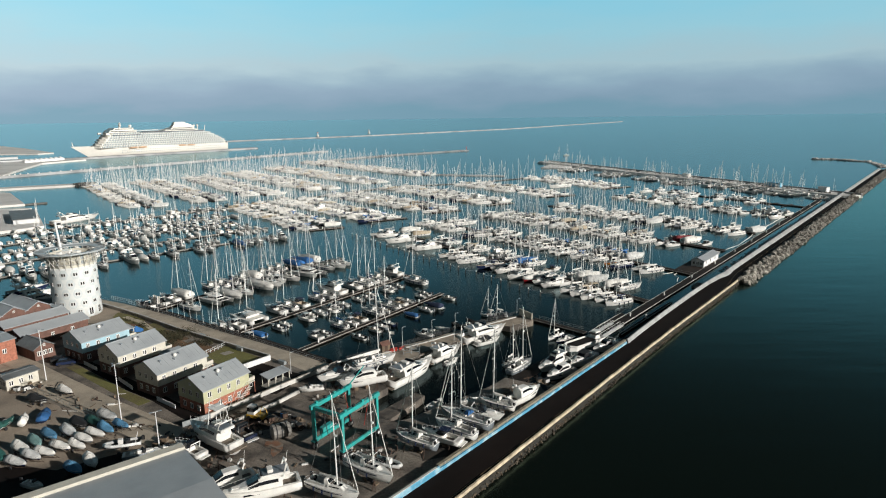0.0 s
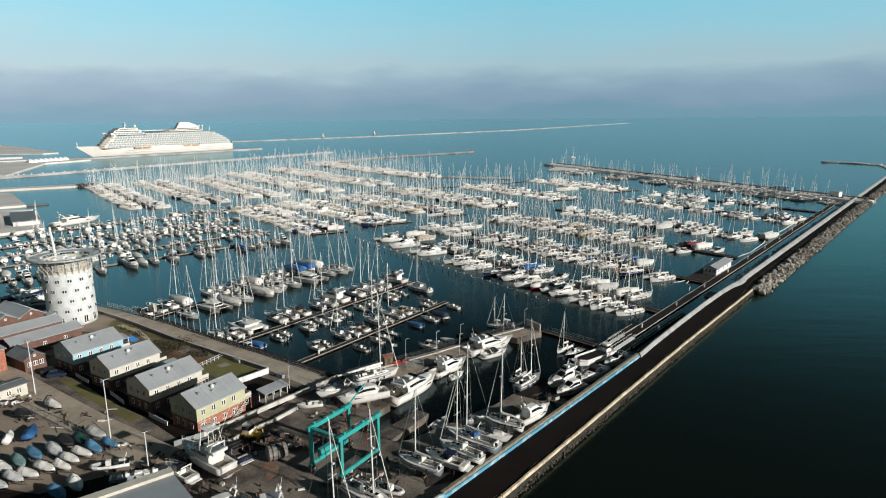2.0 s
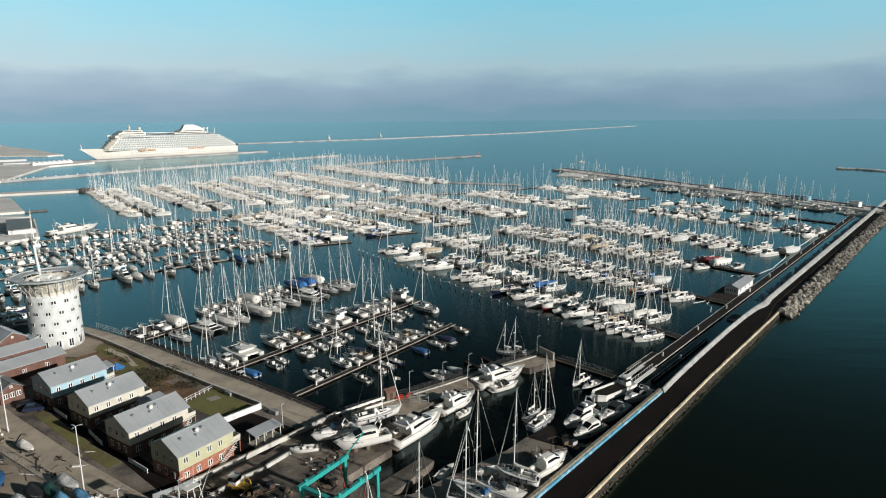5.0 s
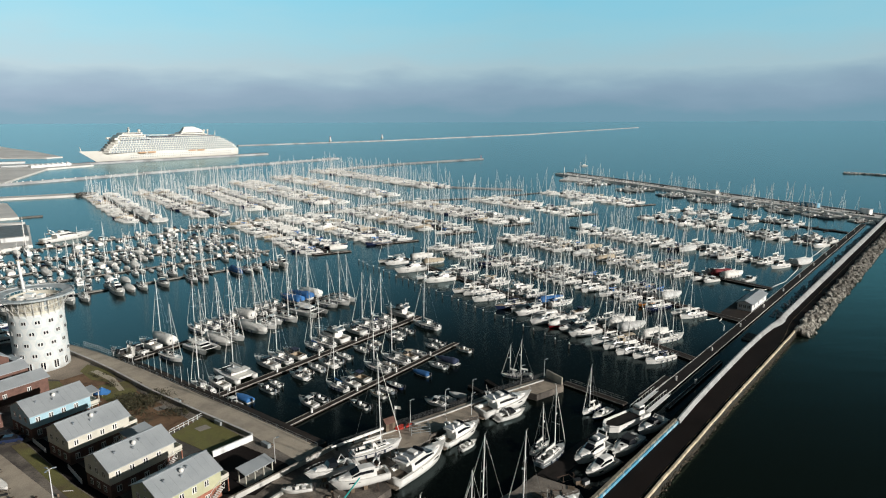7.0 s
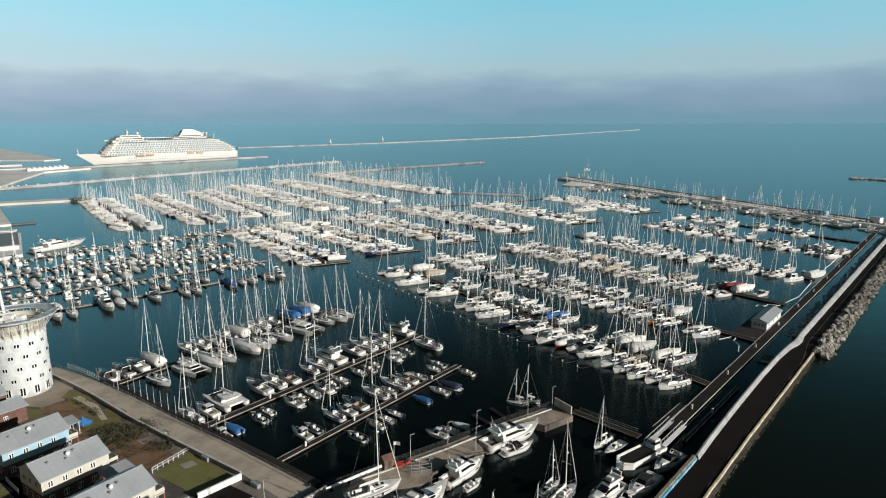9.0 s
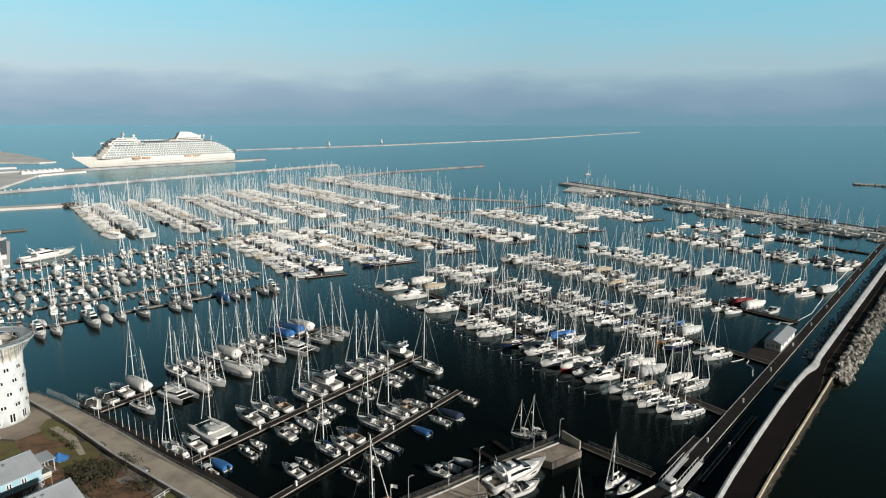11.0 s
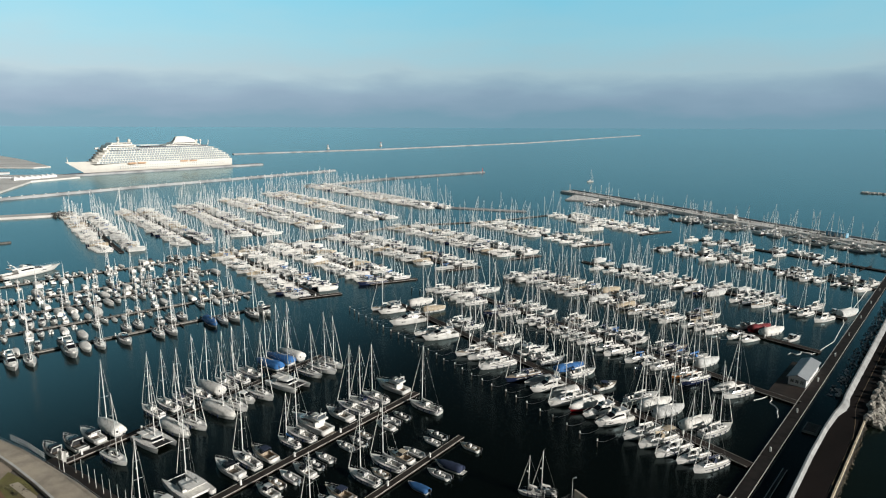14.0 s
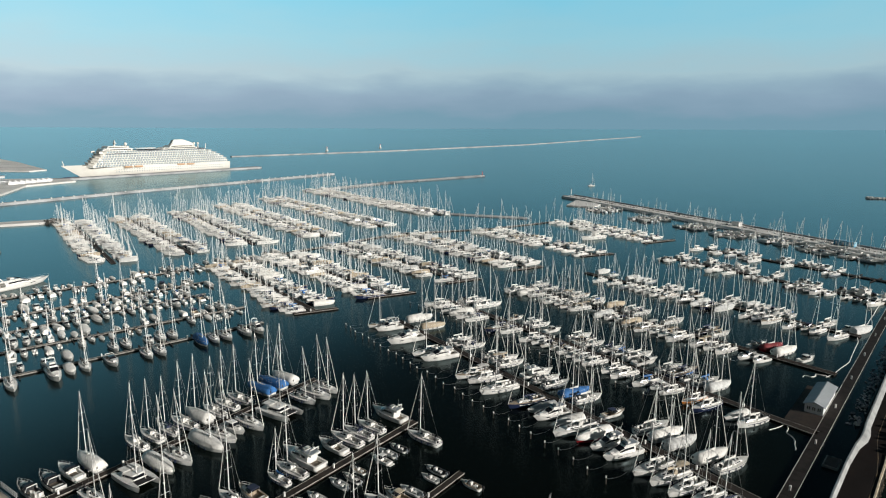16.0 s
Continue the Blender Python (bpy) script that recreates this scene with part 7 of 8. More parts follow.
laid(sailboat, -10.6, 98.8, -38, 3.2, "white ketch with a wheelhouse on stands", "sailboat", L=10.0, keel=True, H=14.5, spray="white")
laid(sailboat, -15.4, 93.6, -28, 3.2, "white sailing yacht on stands", "sailboat", L=9.4, keel=True)
laid(sailboat, -3.8, 107.8, 150, 3.2, "slim grey sailing yacht on timber props", "sailboat", L=8.2, hull="grey", keel=True)
laid(cruiser, 0.5, 109.7, 149, 2.7, "white motorboat with a navy canopy laid up ashore", "motorboat", L=8.0, top="navy", ashore=True)
laid(sailboat, 2.9, 111.7, 142, 3.3, "white sailing yacht laid up ashore", "sailboat", L=8.9, keel=True, cover=None)
laid(sailboat, 4.8, 115.4, 145, 3.3, "long grey sailing yacht laid up ashore", "sailboat", L=11.0, hull="grey", spray="bluecanvas", keel=True)
laid(cruiser, 8.4, 117.5, -20, 2.8, "white sports motorboat laid up ashore", "motorboat", L=8.0, sport=True, ashore=True)
laid(sailboat, 11.0, 121.4, 153, 3.2, "slim white racing yacht with a tall mast ashore", "sailboat", L=7.4, keel=True, H=15.5, tented=None)
laid(dayboat, 6.2, 124.4, 203, 2.2, "small white workboat at the quay edge", "motorboat", L=4.6)
laid(motor_yacht, 17.1, 125.4, 43, 2.8, "long low white motorboat by the wall", "motorboat", L=9.2, fly=False, ashore=True)

laid(sailboat, -14.3, 142.4, 33, 3.3, "white sailing yacht with a tall mast on the quay", "sailboat", L=10.4, keel=True, H=19)
laid(motor_yacht, -16.2, 132.8, 206, 3.0, "white flybridge cruiser standing on the dock", "motor yacht", L=10.6, ashore=True, fly=False)
laid(cruiser, -21.8, 136.0, 212, 2.8, "white sports cruiser standing on the dock", "motorboat", L=9.4, sport=True, ashore=True)
laid(dayboat, -26.6, 131.4, 195, 2.1, "small white open boat on the dock", "motorboat", L=5.2)
fisher = laid(motor_yacht, -39.3, 110.0, 144, 3.0, "white sport fishing yacht ashore with a tuna tower", "motor yacht", L=13.0, ashore=True)
for sx in (-3.6, -1.2):
    for sy in (-1.25, 1.25):
        part("tower_leg", tube(B(), (sx, sy, 3.6), (sx * 0.8 - 0.4, sy * 0.75, 6.6), 0.06, 0.05, 5), "alu", fisher)
part("tower_top", bevel(box(B(), -3.6, -1.0, -1.15, 1.15, 6.6, 6.72), 0.04), "white", fisher)
part("tower_rail", path(B(), [(-3.5, -1.1, 6.7), (-3.5, -1.1, 7.5), (-1.1, -1.1, 7.5), (-1.1, 1.1, 7.5), (-3.5, 1.1, 7.5), (-3.5, -1.1, 7.5)], 0.04, 4), "alu", fisher)
for sy in (-1, 1):
    part("outrigger", tube(B(), (-1.5, sy * 1.7, 3.2), (-4.6, sy * 2.6, 10.2), 0.05, 0.03, 4), "alu", fisher)
    part("aerial", tube(B(), (-2.2, sy * 0.7, 6.7), (-2.4, sy * 0.8, 9.8), 0.03, 0.02, 4), "white", fisher)
wreck = laid(cruiser, -35.6, 112.6, 138, 2.7, "dark motorboat ashore with a steel frame", "motorboat", L=8.4, hull="navy", decking="black", top="black", ashore=True)
for sx in (-3.4, -1.4, 0.6):
    part("steel_frame", path(B(), [(sx, -1.3, 0.9), (sx, -1.25, 2.6), (sx, 1.25, 2.6), (sx, 1.3, 0.9)], 0.06, 4), "rust", wreck)
laid(cruiser, -42.1, 106.6, 146, 2.6, "cream motorboat ashore beside the warehouse", "motorboat", L=7.6, sport=True, ashore=True)
laid(motor_yacht, -26.4, 93.6, 204, 3.0, "large white motor yacht laid up ashore", "motor yacht", L=12.0, ashore=True)
laid(motor_yacht, -32.6, 96.0, 215, 2.6, "white motor yacht with grey deck ashore", "motor yacht", L=9.4, hull="grey", ashore=True, fly=False)


def inflatable(m, L=6.0, name="inflatable_boat"):
    """A rigid inflatable: fat tubes that meet at the bow, a dark floor, console, seat and outboard."""
    root, w = empty(name, m), L * 0.17
    for sgn in (-1, 1):
        part("tube", path(B(), [(-L / 2, sgn * w, 0.3), (-L * 0.1, sgn * w, 0.3), (L * 0.22, sgn * w * 0.92, 0.34), (L * 0.4, sgn * w * 0.55, 0.42), (L / 2, 0.02 * sgn, 0.5)], 0.27, 8), "greycanvas", root, smooth=True)
    part("hull", hull_mesh(L * 0.94, w * 2, 0.2, 0.35, 0.9, 0.4, 7, 0.2), "white", root)
    part("floor", deck_mesh(L * 0.9, w * 1.9, 0.22, 0.9, 7, 0.2), "black", root)
    part("console", bevel(box(B(), -0.1, 0.7, -0.4, 0.4, 0.2, 1.15), 0.06), "white", root)
    part("seat", bevel(box(B(), -1.2, -0.5, -0.45, 0.45, 0.2, 0.85), 0.06), "black", root)
    part("roll_bar", path(B(), [(-L * 0.36, -w, 0.4), (-L * 0.40, -w * 0.9, 1.6), (-L * 0.40, w * 0.9, 1.6), (-L * 0.36, w, 0.4)], 0.05, 5), "alu", root)
    part("outboard_motor", bevel(box(B(), -L / 2 - 0.55, -L / 2 - 0.05, -0.22, 0.22, 0.4, 1.2), 0.08), "black", root)
    for sgn in (-1, 1):
        part("wheel", tube(B(), (-L * 0.12, sgn * 0.9, -0.28), (-L * 0.12, sgn * 1.06, -0.28), 0.3, 0.3, 10), "black", root)
    part("trailer_frame", path(B(), [(-L * 0.35, -0.55, -0.25), (L * 0.15, -0.55, -0.25), (L * 0.62, 0, -0.2), (L * 0.15, 0.55, -0.25), (-L * 0.35, 0.55, -0.25)], 0.05, 4), "rust", root)
    return root


laid(inflatable, -8.2, 102.8, -28, 2.1, "grey inflatable boat with an outboard on a trailer", "inflatable boat", L=5.2)
laid(inflatable, -55.0, 109.9, 199, 2.1, "pale inflatable boat with a console on a trailer", "inflatable boat", L=6.0)
laid(dayboat, -50.2, 106.4, 20, 2.1, "blue and grey open boat on a trailer", "motorboat", L=5.6, hull="grey")
laid(dayboat, -46.4, 107.6, 25, 2.1, "white open boat beside the warehouse", "motorboat", L=5.8)
laid(dayboat, -62.6, 97.4, -20, 2.0, "pale small open boat on the painted shade by the warehouse", "motorboat", L=4.2)
# afloat in the basin
G_B = "boats afloat in the yard basin"
for fn, x, y, h, label, cat, kw in (
        (motor_yacht, -6.4, 142.9, 54, "large white flybridge motor yacht in the slip", "motor yacht", dict(L=16.0)),
        (motor_yacht, 1.4, 154.2, 49, "white motor yacht moored stern to the pier", "motor yacht", dict(L=11.6)),
        (motor_yacht, 11.6, 167.6, 37.5, "large white motor yacht alongside the pier", "motor yacht", dict(L=15.4)),
        (cruiser, 12.4, 163.2, 33, "white sports cruiser rafted beside a motor yacht", "motorboat", dict(L=7.6, sport=True)),
        (sailboat, 18.8, 146.6, 50, "grey sailboat with furled sails in the basin", "sailboat", dict(L=9.6, hull="grey", H=14.5, decking="greycanvas")),
        (sailboat, 17.0, 149.4, 48, "small pale sailboat rafted in the basin", "sailboat", dict(L=6.0, H=9.5)),
        (dayboat, 2.8, 150.2, 47, "small white cabin boat behind a motor yacht", "motorboat", dict(L=4.8)),
        (sailboat, 14.1, 184.2, 165, "small sailboat moored outside the pier", "sailboat", dict(L=5.2, H=8.6)),
        (sailboat, 16.8, 184.4, 168, "small sailboat with a furled sail outside the pier", "sailboat", dict(L=5.4, H=9.6)),
        (motor_yacht, 26.2, 146.9, 223, "white trawler yacht moored at the mole", "motor yacht", dict(L=10.6)),
        (motor_yacht, 27.0, 141.9, 219, "small white trawler yacht at the mole wall", "motor yacht", dict(L=8.8, fly=False)),
        (cruiser, 33.6, 149.6, 227, "white motorboat with a dark canopy moored at the mole", "motorboat", dict(L=10.6, top="black")),
        (cruiser, 41.0, 157.9, 220, "white sports boat with a dark windscreen by the mole", "motorboat", dict(L=9.6, sport=True)),
        (sailboat, 30.0, 165.8, 225, "white sailboat moored at the dark jetty", "sailboat", dict(L=6.4, H=10.5)),
        (dayboat, 32.0, 163.8, 225, "dark open boat moored at the jetty", "motorboat", dict(L=7.2, hull="navy")),
        (dayboat, -0.8, 127.6, 60, "small white cabin boat in the basin", "motorboat", dict(L=5.6)),
        (cruiser, -4.6, 168.9, 153, "white cabin motorboat moored outside the pier", "motorboat", dict(L=5.4)),
        (dayboat, -1.8, 170.8, 150, "white open motorboat moored outside the pier", "motorboat", dict(L=4.8)),
        (dayboat, 0.6, 172.8, 150, "white covered motorboat moored outside the pier", "motorboat", dict(L=4.6, cover="canvas")),
        (motor_yacht, -139.5, 215.6, 52, "dark-hulled motor yacht moored beyond the tower", "motor yacht", dict(L=13.0, hull="navy")),
        (motor_yacht, -132.8, 209.2, 46, "white motor yacht moored beyond the tower", "motor yacht", dict(L=13.4)),
        (motor_yacht, -127.2, 204.2, 44, "grey motor yacht moored beside the quay", "motor yacht", dict(L=11.0, hull="grey")),
        (motor_yacht, -206.5, 362.5, 64, "very large white motor yacht with a long bow", "motor yacht", dict(L=14.0))):
    ob = tagged(fn(pose(x, y, 0, 0, 0, h), **kw), label, cat, G_B)
    if "very large" in label:
        ob.scale = (2.0, 1.7, 1.25)


# open barge with a low rim
root = empty("barge", pose(36.3, 160.7, 0, 0, 0, 217.5), "open white work barge with a small wheelhouse", "barge", G_B)
part("hull", prism(B(), [(-6, -2.0), (4.6, -2.0), (6.2, -0.9), (6.6, 0), (6.2, 0.9), (4.6, 2.0), (-6, 2.0)], -0.4, 1.0), "white", root)
part("hold", prism(B(), [(-3.4, -1.5), (4.2, -1.5), (5.4, -0.7), (5.4, 0.7), (4.2, 1.5), (-3.4, 1.5)], 1.01, 1.03), "darkdeck", root)
part("rim", path(B(), [(-6, -1.9, 1.1), (4.5, -1.9, 1.15), (6.1, -0.8, 1.35), (6.5, 0, 1.4), (6.1, 0.8, 1.35), (4.5, 1.9, 1.15), (-6, 1.9, 1.1), (-6, -1.9, 1.1)], 0.2, 6), "white", root)
part("wheelhouse", bevel(cabin(B(), -5.4, -3.6, 0.9, 0.85, 1.0, 2.9, 0.06, 0.1, 0.05), 0.04), "white", root)
part("wheelhouse_window", cabin(B(), -5.2, -3.56, 0.9, 0.86, 1.9, 2.5, 0.03, 0.04, 0.0), "glass", root)


# ---- yard clutter ----
def excavator(x, y, rot):
    root = empty("excavator", pose(x, y, 1.5, 0, 0, rot), "small yellow and white yard crane vehicle", "excavator")
    part("chassis", bevel(box(B(), -1.8, 1.8, -0.9, 0.9, 0.4, 1.0), 0.08), "yellow", root)
    part("cab", bevel(box(B(), -1.6, 0.0, -0.8, 0.6, 1.0, 2.7), 0.08), "white", root)
    part("cab_window", box(B(), -1.5, 0.02, -0.82, 0.62, 1.7, 2.4), "glass", root)
    for xx in (-1.1, 1.1):
        for sgn in (-1, 1):
            part("wheel", tube(B(), (xx, sgn * 0.75, 0.45), (xx, sgn * 1.1, 0.45), 0.45, 0.45, 12), "black", root)
    part("boom_arm", path(B(), [(0.6, 0.2, 1.0), (1.1, 0.2, 2.6), (2.1, 0.2, 2.0), (2.3, 0.2, 1.0)], 0.1, 5), "yellow", root)
    return root


excavator(-34.6, 120.2, -20)
root = empty("wrapped_bundle", pose(-28.2, 113.0, 1.5, 0, 0, 30) @ Matrix.Scale(0.82, 4), "large bundle wrapped in grey sheet and straps", "bundle")
bm = loft(B(), [[(x_, r_ * math.cos(a), 1.7 + r_ * math.sin(a)) for a in [2 * math.pi * k / 12 for k in range(12)]] for x_, r_ in ((-2.1, 1.2), (-1.8, 1.65), (-0.6, 1.6), (0.6, 1.68), (1.8, 1.6), (2.1, 1.2))])
part("wrapping", bm, "shrink", root)
for x_ in (-1.1, 0.0, 1.1):
    part("strap", loft(B(), [[(xx, 1.71 * math.cos(a), 1.7 + 1.71 * math.sin(a)) for a in [2 * math.pi * k / 12 for k in range(12)]] for xx in (x_ - 0.1, x_ + 0.1)]), "black", root)
rr = random.Random(9)
for x, y, n in ((-31.4, 119.6, 10), (-26.0, 116.0, 8), (-44.0, 113.2, 10), (-40.6, 115.8, 8), (-20.8, 120.8, 7), (-9.4, 107.6, 4), (16.0, 131.2, 6), (22.0, 135.4, 7), (-47.6, 112.0, 6), (-88.0, 134.4, 6), (-96.0, 141.0, 5)):
    for k in range(n):
        px, py = x + rr.uniform(-2.4, 2.4), y + rr.uniform(-1.6, 1.6)
        kind = rr.choice(("pallet", "crate", "oil_drum", "timber_stack", "boat_cradle"))
        root = empty(kind, pose(px, py, 1.5, 0, 0, rr.uniform(0, 180)))
        if kind == "pallet":
            for j in range(5):
                part("board", box(B(), -0.6, 0.6, -0.5 + j * 0.22, -0.36 + j * 0.22, 0.1, 0.13), "wood", root)
            for j in (-0.5, 0.0, 0.42):
                part("bearer", box(B(), j, j + 0.1, -0.5, 0.52, 0, 0.1), "wood", root)
            tagged(root, "weathered wooden pallet on the yard", "pallet", "yard clutter")
        elif kind == "crate":
            part("body", bevel(box(B(), -0.6, 0.6, -0.45, 0.45, 0, 0.8), 0.04), rr.choice(("greycanvas", "wood", "rust")), root)
            part("lid", box(B(), -0.63, 0.63, -0.48, 0.48, 0.8, 0.86), "black", root)
            tagged(root, "closed storage crate standing in the yard", "crate", "yard clutter")
        elif kind == "oil_drum":
            part("drum", tube(B(), (0, 0, 0), (0, 0, 0.9), 0.3, 0.3, 12), rr.choice(("rust", "bluecanvas", "black")), root)
            part("rim", tube(B(), (0, 0, 0.88), (0, 0, 0.93), 0.32, 0.32, 12), "rust", root)
            tagged(root, "upright steel drum in the yard", "drum", "yard clutter")
        elif kind == "timber_stack":
            for j in range(4):
                part("beam", box(B(), -1.4 + 0.1 * j, 1.4, -0.4 + 0.22 * j, -0.22 + 0.22 * j, 0, 0.2), "wood", root)
            tagged(root, "stack of timber props for boats", "timber", "yard clutter")
        else:
            part("frame", path(B(), [(-1.2, -0.8, 0.1), (1.2, -0.8, 0.1), (1.2, 0.8, 0.1), (-1.2, 0.8, 0.1), (-1.2, -0.8, 0.1)], 0.08, 4), "rust", root)
            for sx in (-1.1, 1.1):
                part("arm", path(B(), [(sx, -0.8, 0.1), (sx, -0.9, 1.0), (sx, -0.5, 1.2)], 0.06, 4), "rust", root)
            tagged(root, "empty rusty boat cradle", "boat cradle", "yard clutter")
for k in range(3):
    root = empty("kayak", pose(-11.2 + 1.9 * (k // 2), 153.9 + 1.5 * (k // 2) + 0.8 * (k % 2), 1.75, 0, 0, 20 + 17 * k), "red plastic kayak lying on the pier", "kayak", "kayaks on the pier")
    part("hull", hull_mesh(2.1, 0.7, 0.3, 0.2, 0.15, 0.2, 7, 0.2), "redplastic", root)
    part("deck", deck_mesh(2.1, 0.7, 0.3, 0.15, 7, 0.2), "redplastic", root)
for a, b in (((3.3, 178.1), (6.9, 173.9)), ((7.6, 181.4), (10.8, 176.5))):
    pontoon(a, b, 0.8, name="pontoon", ped=30, deck="darkdeck", rim="pontoon")
root = empty("kiosk", pose(-13.4, 154.0, 1.53, 0, 0, 36), "small brown timber hut on the pier", "hut")
part("wall", box(B(), -1.1, 1.1, -0.9, 0.9, 0, 1.9), "wood", root)
part("roof_sheet", loft(B(), [[(x_, -1.2, 1.85), (x_, 0, 2.6), (x_, 1.2, 1.85), (x_, 1.2, 1.95), (x_, 0, 2.7), (x_, -1.2, 1.95)] for x_ in (-1.3, 1.3)]), "brown", root)
part("door", box(B(), -0.4, 0.4, -0.94, -0.9, 0, 1.7), "rust", root)
root = empty("canopy_frame", pose(-7.0, 152.9, 1.53, 0, 0, 14), "grey steel frame with netting standing on the pier", "frame")
for x_ in (-1.9, 0.0, 1.9):
    for y_ in (-1.1, 1.1):
        part("post", tube(B(), (x_, y_, 0), (x_, y_, 1.8), 0.05, 0.05, 4), "ring", root)
    part("cross_bar", tube(B(), (x_, -1.1, 1.8), (x_, 1.1, 1.8), 0.05, 0.05, 4), "ring", root)
for y_ in (-1.1, 1.1):
    for z_ in (0.6, 1.2, 1.8):
        part("rail", tube(B(), (-1.9, y_, z_), (1.9, y_, z_), 0.04, 0.04, 4), "ring", root)
root = empty("pipe_line", pose(0, 0, 0), "long white pipe on trestles along the quay", "pipe")
part("pipe", path(B(), [(-23.4, 145.0, 2.4), (-18.6, 149.2, 2.45), (-14.4, 152.8, 2.4)], 0.3, 8), "white", root)
for t in (0.1, 0.4, 0.7, 0.95):
    part("trestle", box(B(), -0.15, 0.15, -0.3, 0.3, 1.5, 2.4, pose(-23.4 + 9.0 * t, 145 + 7.8 * t, 0, 0, 0, 41)), "rust", root)


# ---- jetty, gangways and hut beside the mole ----
pontoon((26.4, 180.2), (38.4, 168.6), 1.8, name="jetty_walkway", ped=30)
fence("railing", [(28.0, 179.8), (38.4, 169.8)], 1.0, 1.6, "thin railing along the jetty", z=0.55)
for o in (-10.3, -7.4):
    root = empty("gangway", pose(*mole(83, o), 0.8, 0, 0, 50.6), "narrow metal gangway with hand rails", "gangway", "gangways")
    part("tread", box(B(), 0, 13, -0.5, 0.5, 0.0, 0.12), "alu", root)
    for sgn in (-1, 1):
        part("handrail", path(B(), [(0, sgn * 0.5, 0.1), (0, sgn * 0.5, 1.1), (13, sgn * 0.5, 1.1), (13, sgn * 0.5, 0.1)], 0.05, 4), "alu", root)
        for k in range(1, 8):
            part("stanchion", tube(B(), (k * 1.63, sgn * 0.5, 0.1), (k * 1.63, sgn * 0.5, 1.1), 0.03, 0.03, 4), "alu", root)
bm = prism(B(), [mole(163, -10.9), mole(196, -10.9), mole(196, -18.5), mole(168, -18.5)], 0.1, 0.56)
tagged(part("deck_platform", bm, "pontoon"), "brown timber platform beside the walkway", "platform", kind="structure")
house(97.2, 236.9, L=17.5, W=4.5, upper="towerwhite", eave=2.4, ridge=3.2, rot=50.6, balcony=False, storeys=1, roof="roof", label="small pale wooden hut with a light roof on a platform", name="harbour_hut").location.z = 0.56
root = empty("skip", pose(*mole(151, -4.6), 0, 0, 0, 50.6), "dark floating work raft tied beside the sea wall", "raft")
part("float", bevel(box(B(), -2.8, 2.8, -1.6, 1.6, -0.3, 0.6), 0.1), "concrete", root)
part("deck", box(B(), -2.5, 2.5, -1.3, 1.3, 0.6, 0.66), "rust", root)
HOSE = ((113.6, 264.2), (119.7, 269.0), (128.8, 277.6), (143.4, 296.9), (149.3, 306.6), (160.8, 318.7), (174.0, 335.0), (182.2, 344.8))
for line in (HOSE[:5], HOSE[4:], ((79.6, 229.4), (85.6, 233.2)), ((85.4, 232.0), (83.6, 228.6), (83.2, 224.0), (81.0, 219.5))):
    pts = []
    for (ax, ay), (bx, by) in zip(line, line[1:]):
        for k in range(6):
            t = k / 6
            pts.append((ax + (bx - ax) * t + 0.25 * math.sin(len(pts) * 0.8), ay + (by - ay) * t + 0.25 * math.cos(len(pts) * 0.7), 0.08))
    pts.append((*line[-1], 0.08))
    tagged(part("floating_boom", path(B(), pts, 0.14, 5), "canvas"), "white floating hose boom curving on the water", "boom", "floating booms")

pts = [(106.5 + 1.35 * k, 264.4 + 1.1 * math.sin(k * 1.9) + 0.35 * k, 0.1) for k in range(7)]
tagged(part("floating_boom", path(B(), pts, 0.2, 5), "canvas"), "tangle of white floating hose beside the platform", "boom", "floating booms")

# mooring piles off the long pontoons
pile_mesh = None
u = Vector((math.cos(radians(LEAN)), math.sin(radians(LEAN))))
for row, off, step in ((0, 21.0, 4.7), (1, 17.0, 5.0), (2, 17.0, 5.2), (3, 17.0, 6.0), (4, 15.0, 7.0)):
    p0, p1 = Vector(R[row][0]), Vector(R[row][1])
    d, n = (p1 - p0).normalized(), int((p1 - p0).length / step)
    for k in range(n - 3):
        q = p0 + d * (k * step + rr.uniform(-0.4, 0.4)) + u * (off + rr.uniform(-0.5, 0.5))
        m = pose(q.x, q.y, 0, rr.uniform(-3, 3), rr.uniform(-3, 3), 0)
        if pile_mesh is None:
            pile_mesh = empty("mooring_pile", m, "dark timber mooring pile with a white cap", "pile", "mooring piles")
            part("shaft", tube(B(), (0, 0, -1.5), (0, 0, 1.5), 0.17, 0.15, 8), "pile", pile_mesh)
            part("cap", tube(B(), (0, 0, 1.5), (0, 0, 1.95), 0.2, 0.16, 8), "white", pile_mesh)
            part("mooring_line", path(B(), [(-u.x * d_, -u.y * d_, z_) for d_, z_ in ((0, 1.3), (2.0, 0.75), (4.0, 0.7), (6.0, 1.1))], 0.03, 3), "wire", pile_mesh)
        else:
            copy_thing(pile_mesh, m)

# ---- far things ----
tagged(sailboat(pose(90, 494, 0, 0, 0, LEAN), L=20.0, H=31.0), "very large white sailing yacht with a towering mast", "sailboat")
tagged(motor_yacht(pose(-291, 534, 0, 0, 0, 160), L=17.0), "large white motor yacht moored at the sandy spit", "motor yacht")
root = empty("light_beacon", pose(35, 956, 1.8), "small light beacon at the breakwater end", "beacon")
part("column", tube(B(), (0, 0, 0), (0, 0, 5), 0.4, 0.3, 8), "redplastic", root)
part("lantern", tube(B(), (0, 0, 5), (0, 0, 5.8), 0.4, 0.3, 8), "glass", root)
root = empty("light_beacon", pose(115, 717, 1.9), "white mast light on the breakwater tip", "beacon")
part("column", tube(B(), (0, 0, 0), (0, 0, 7), 0.35, 0.25, 8), "white", root)
part("lantern", tube(B(), (0, 0, 7), (0, 0, 8), 0.4, 0.3, 8), "glass", root)
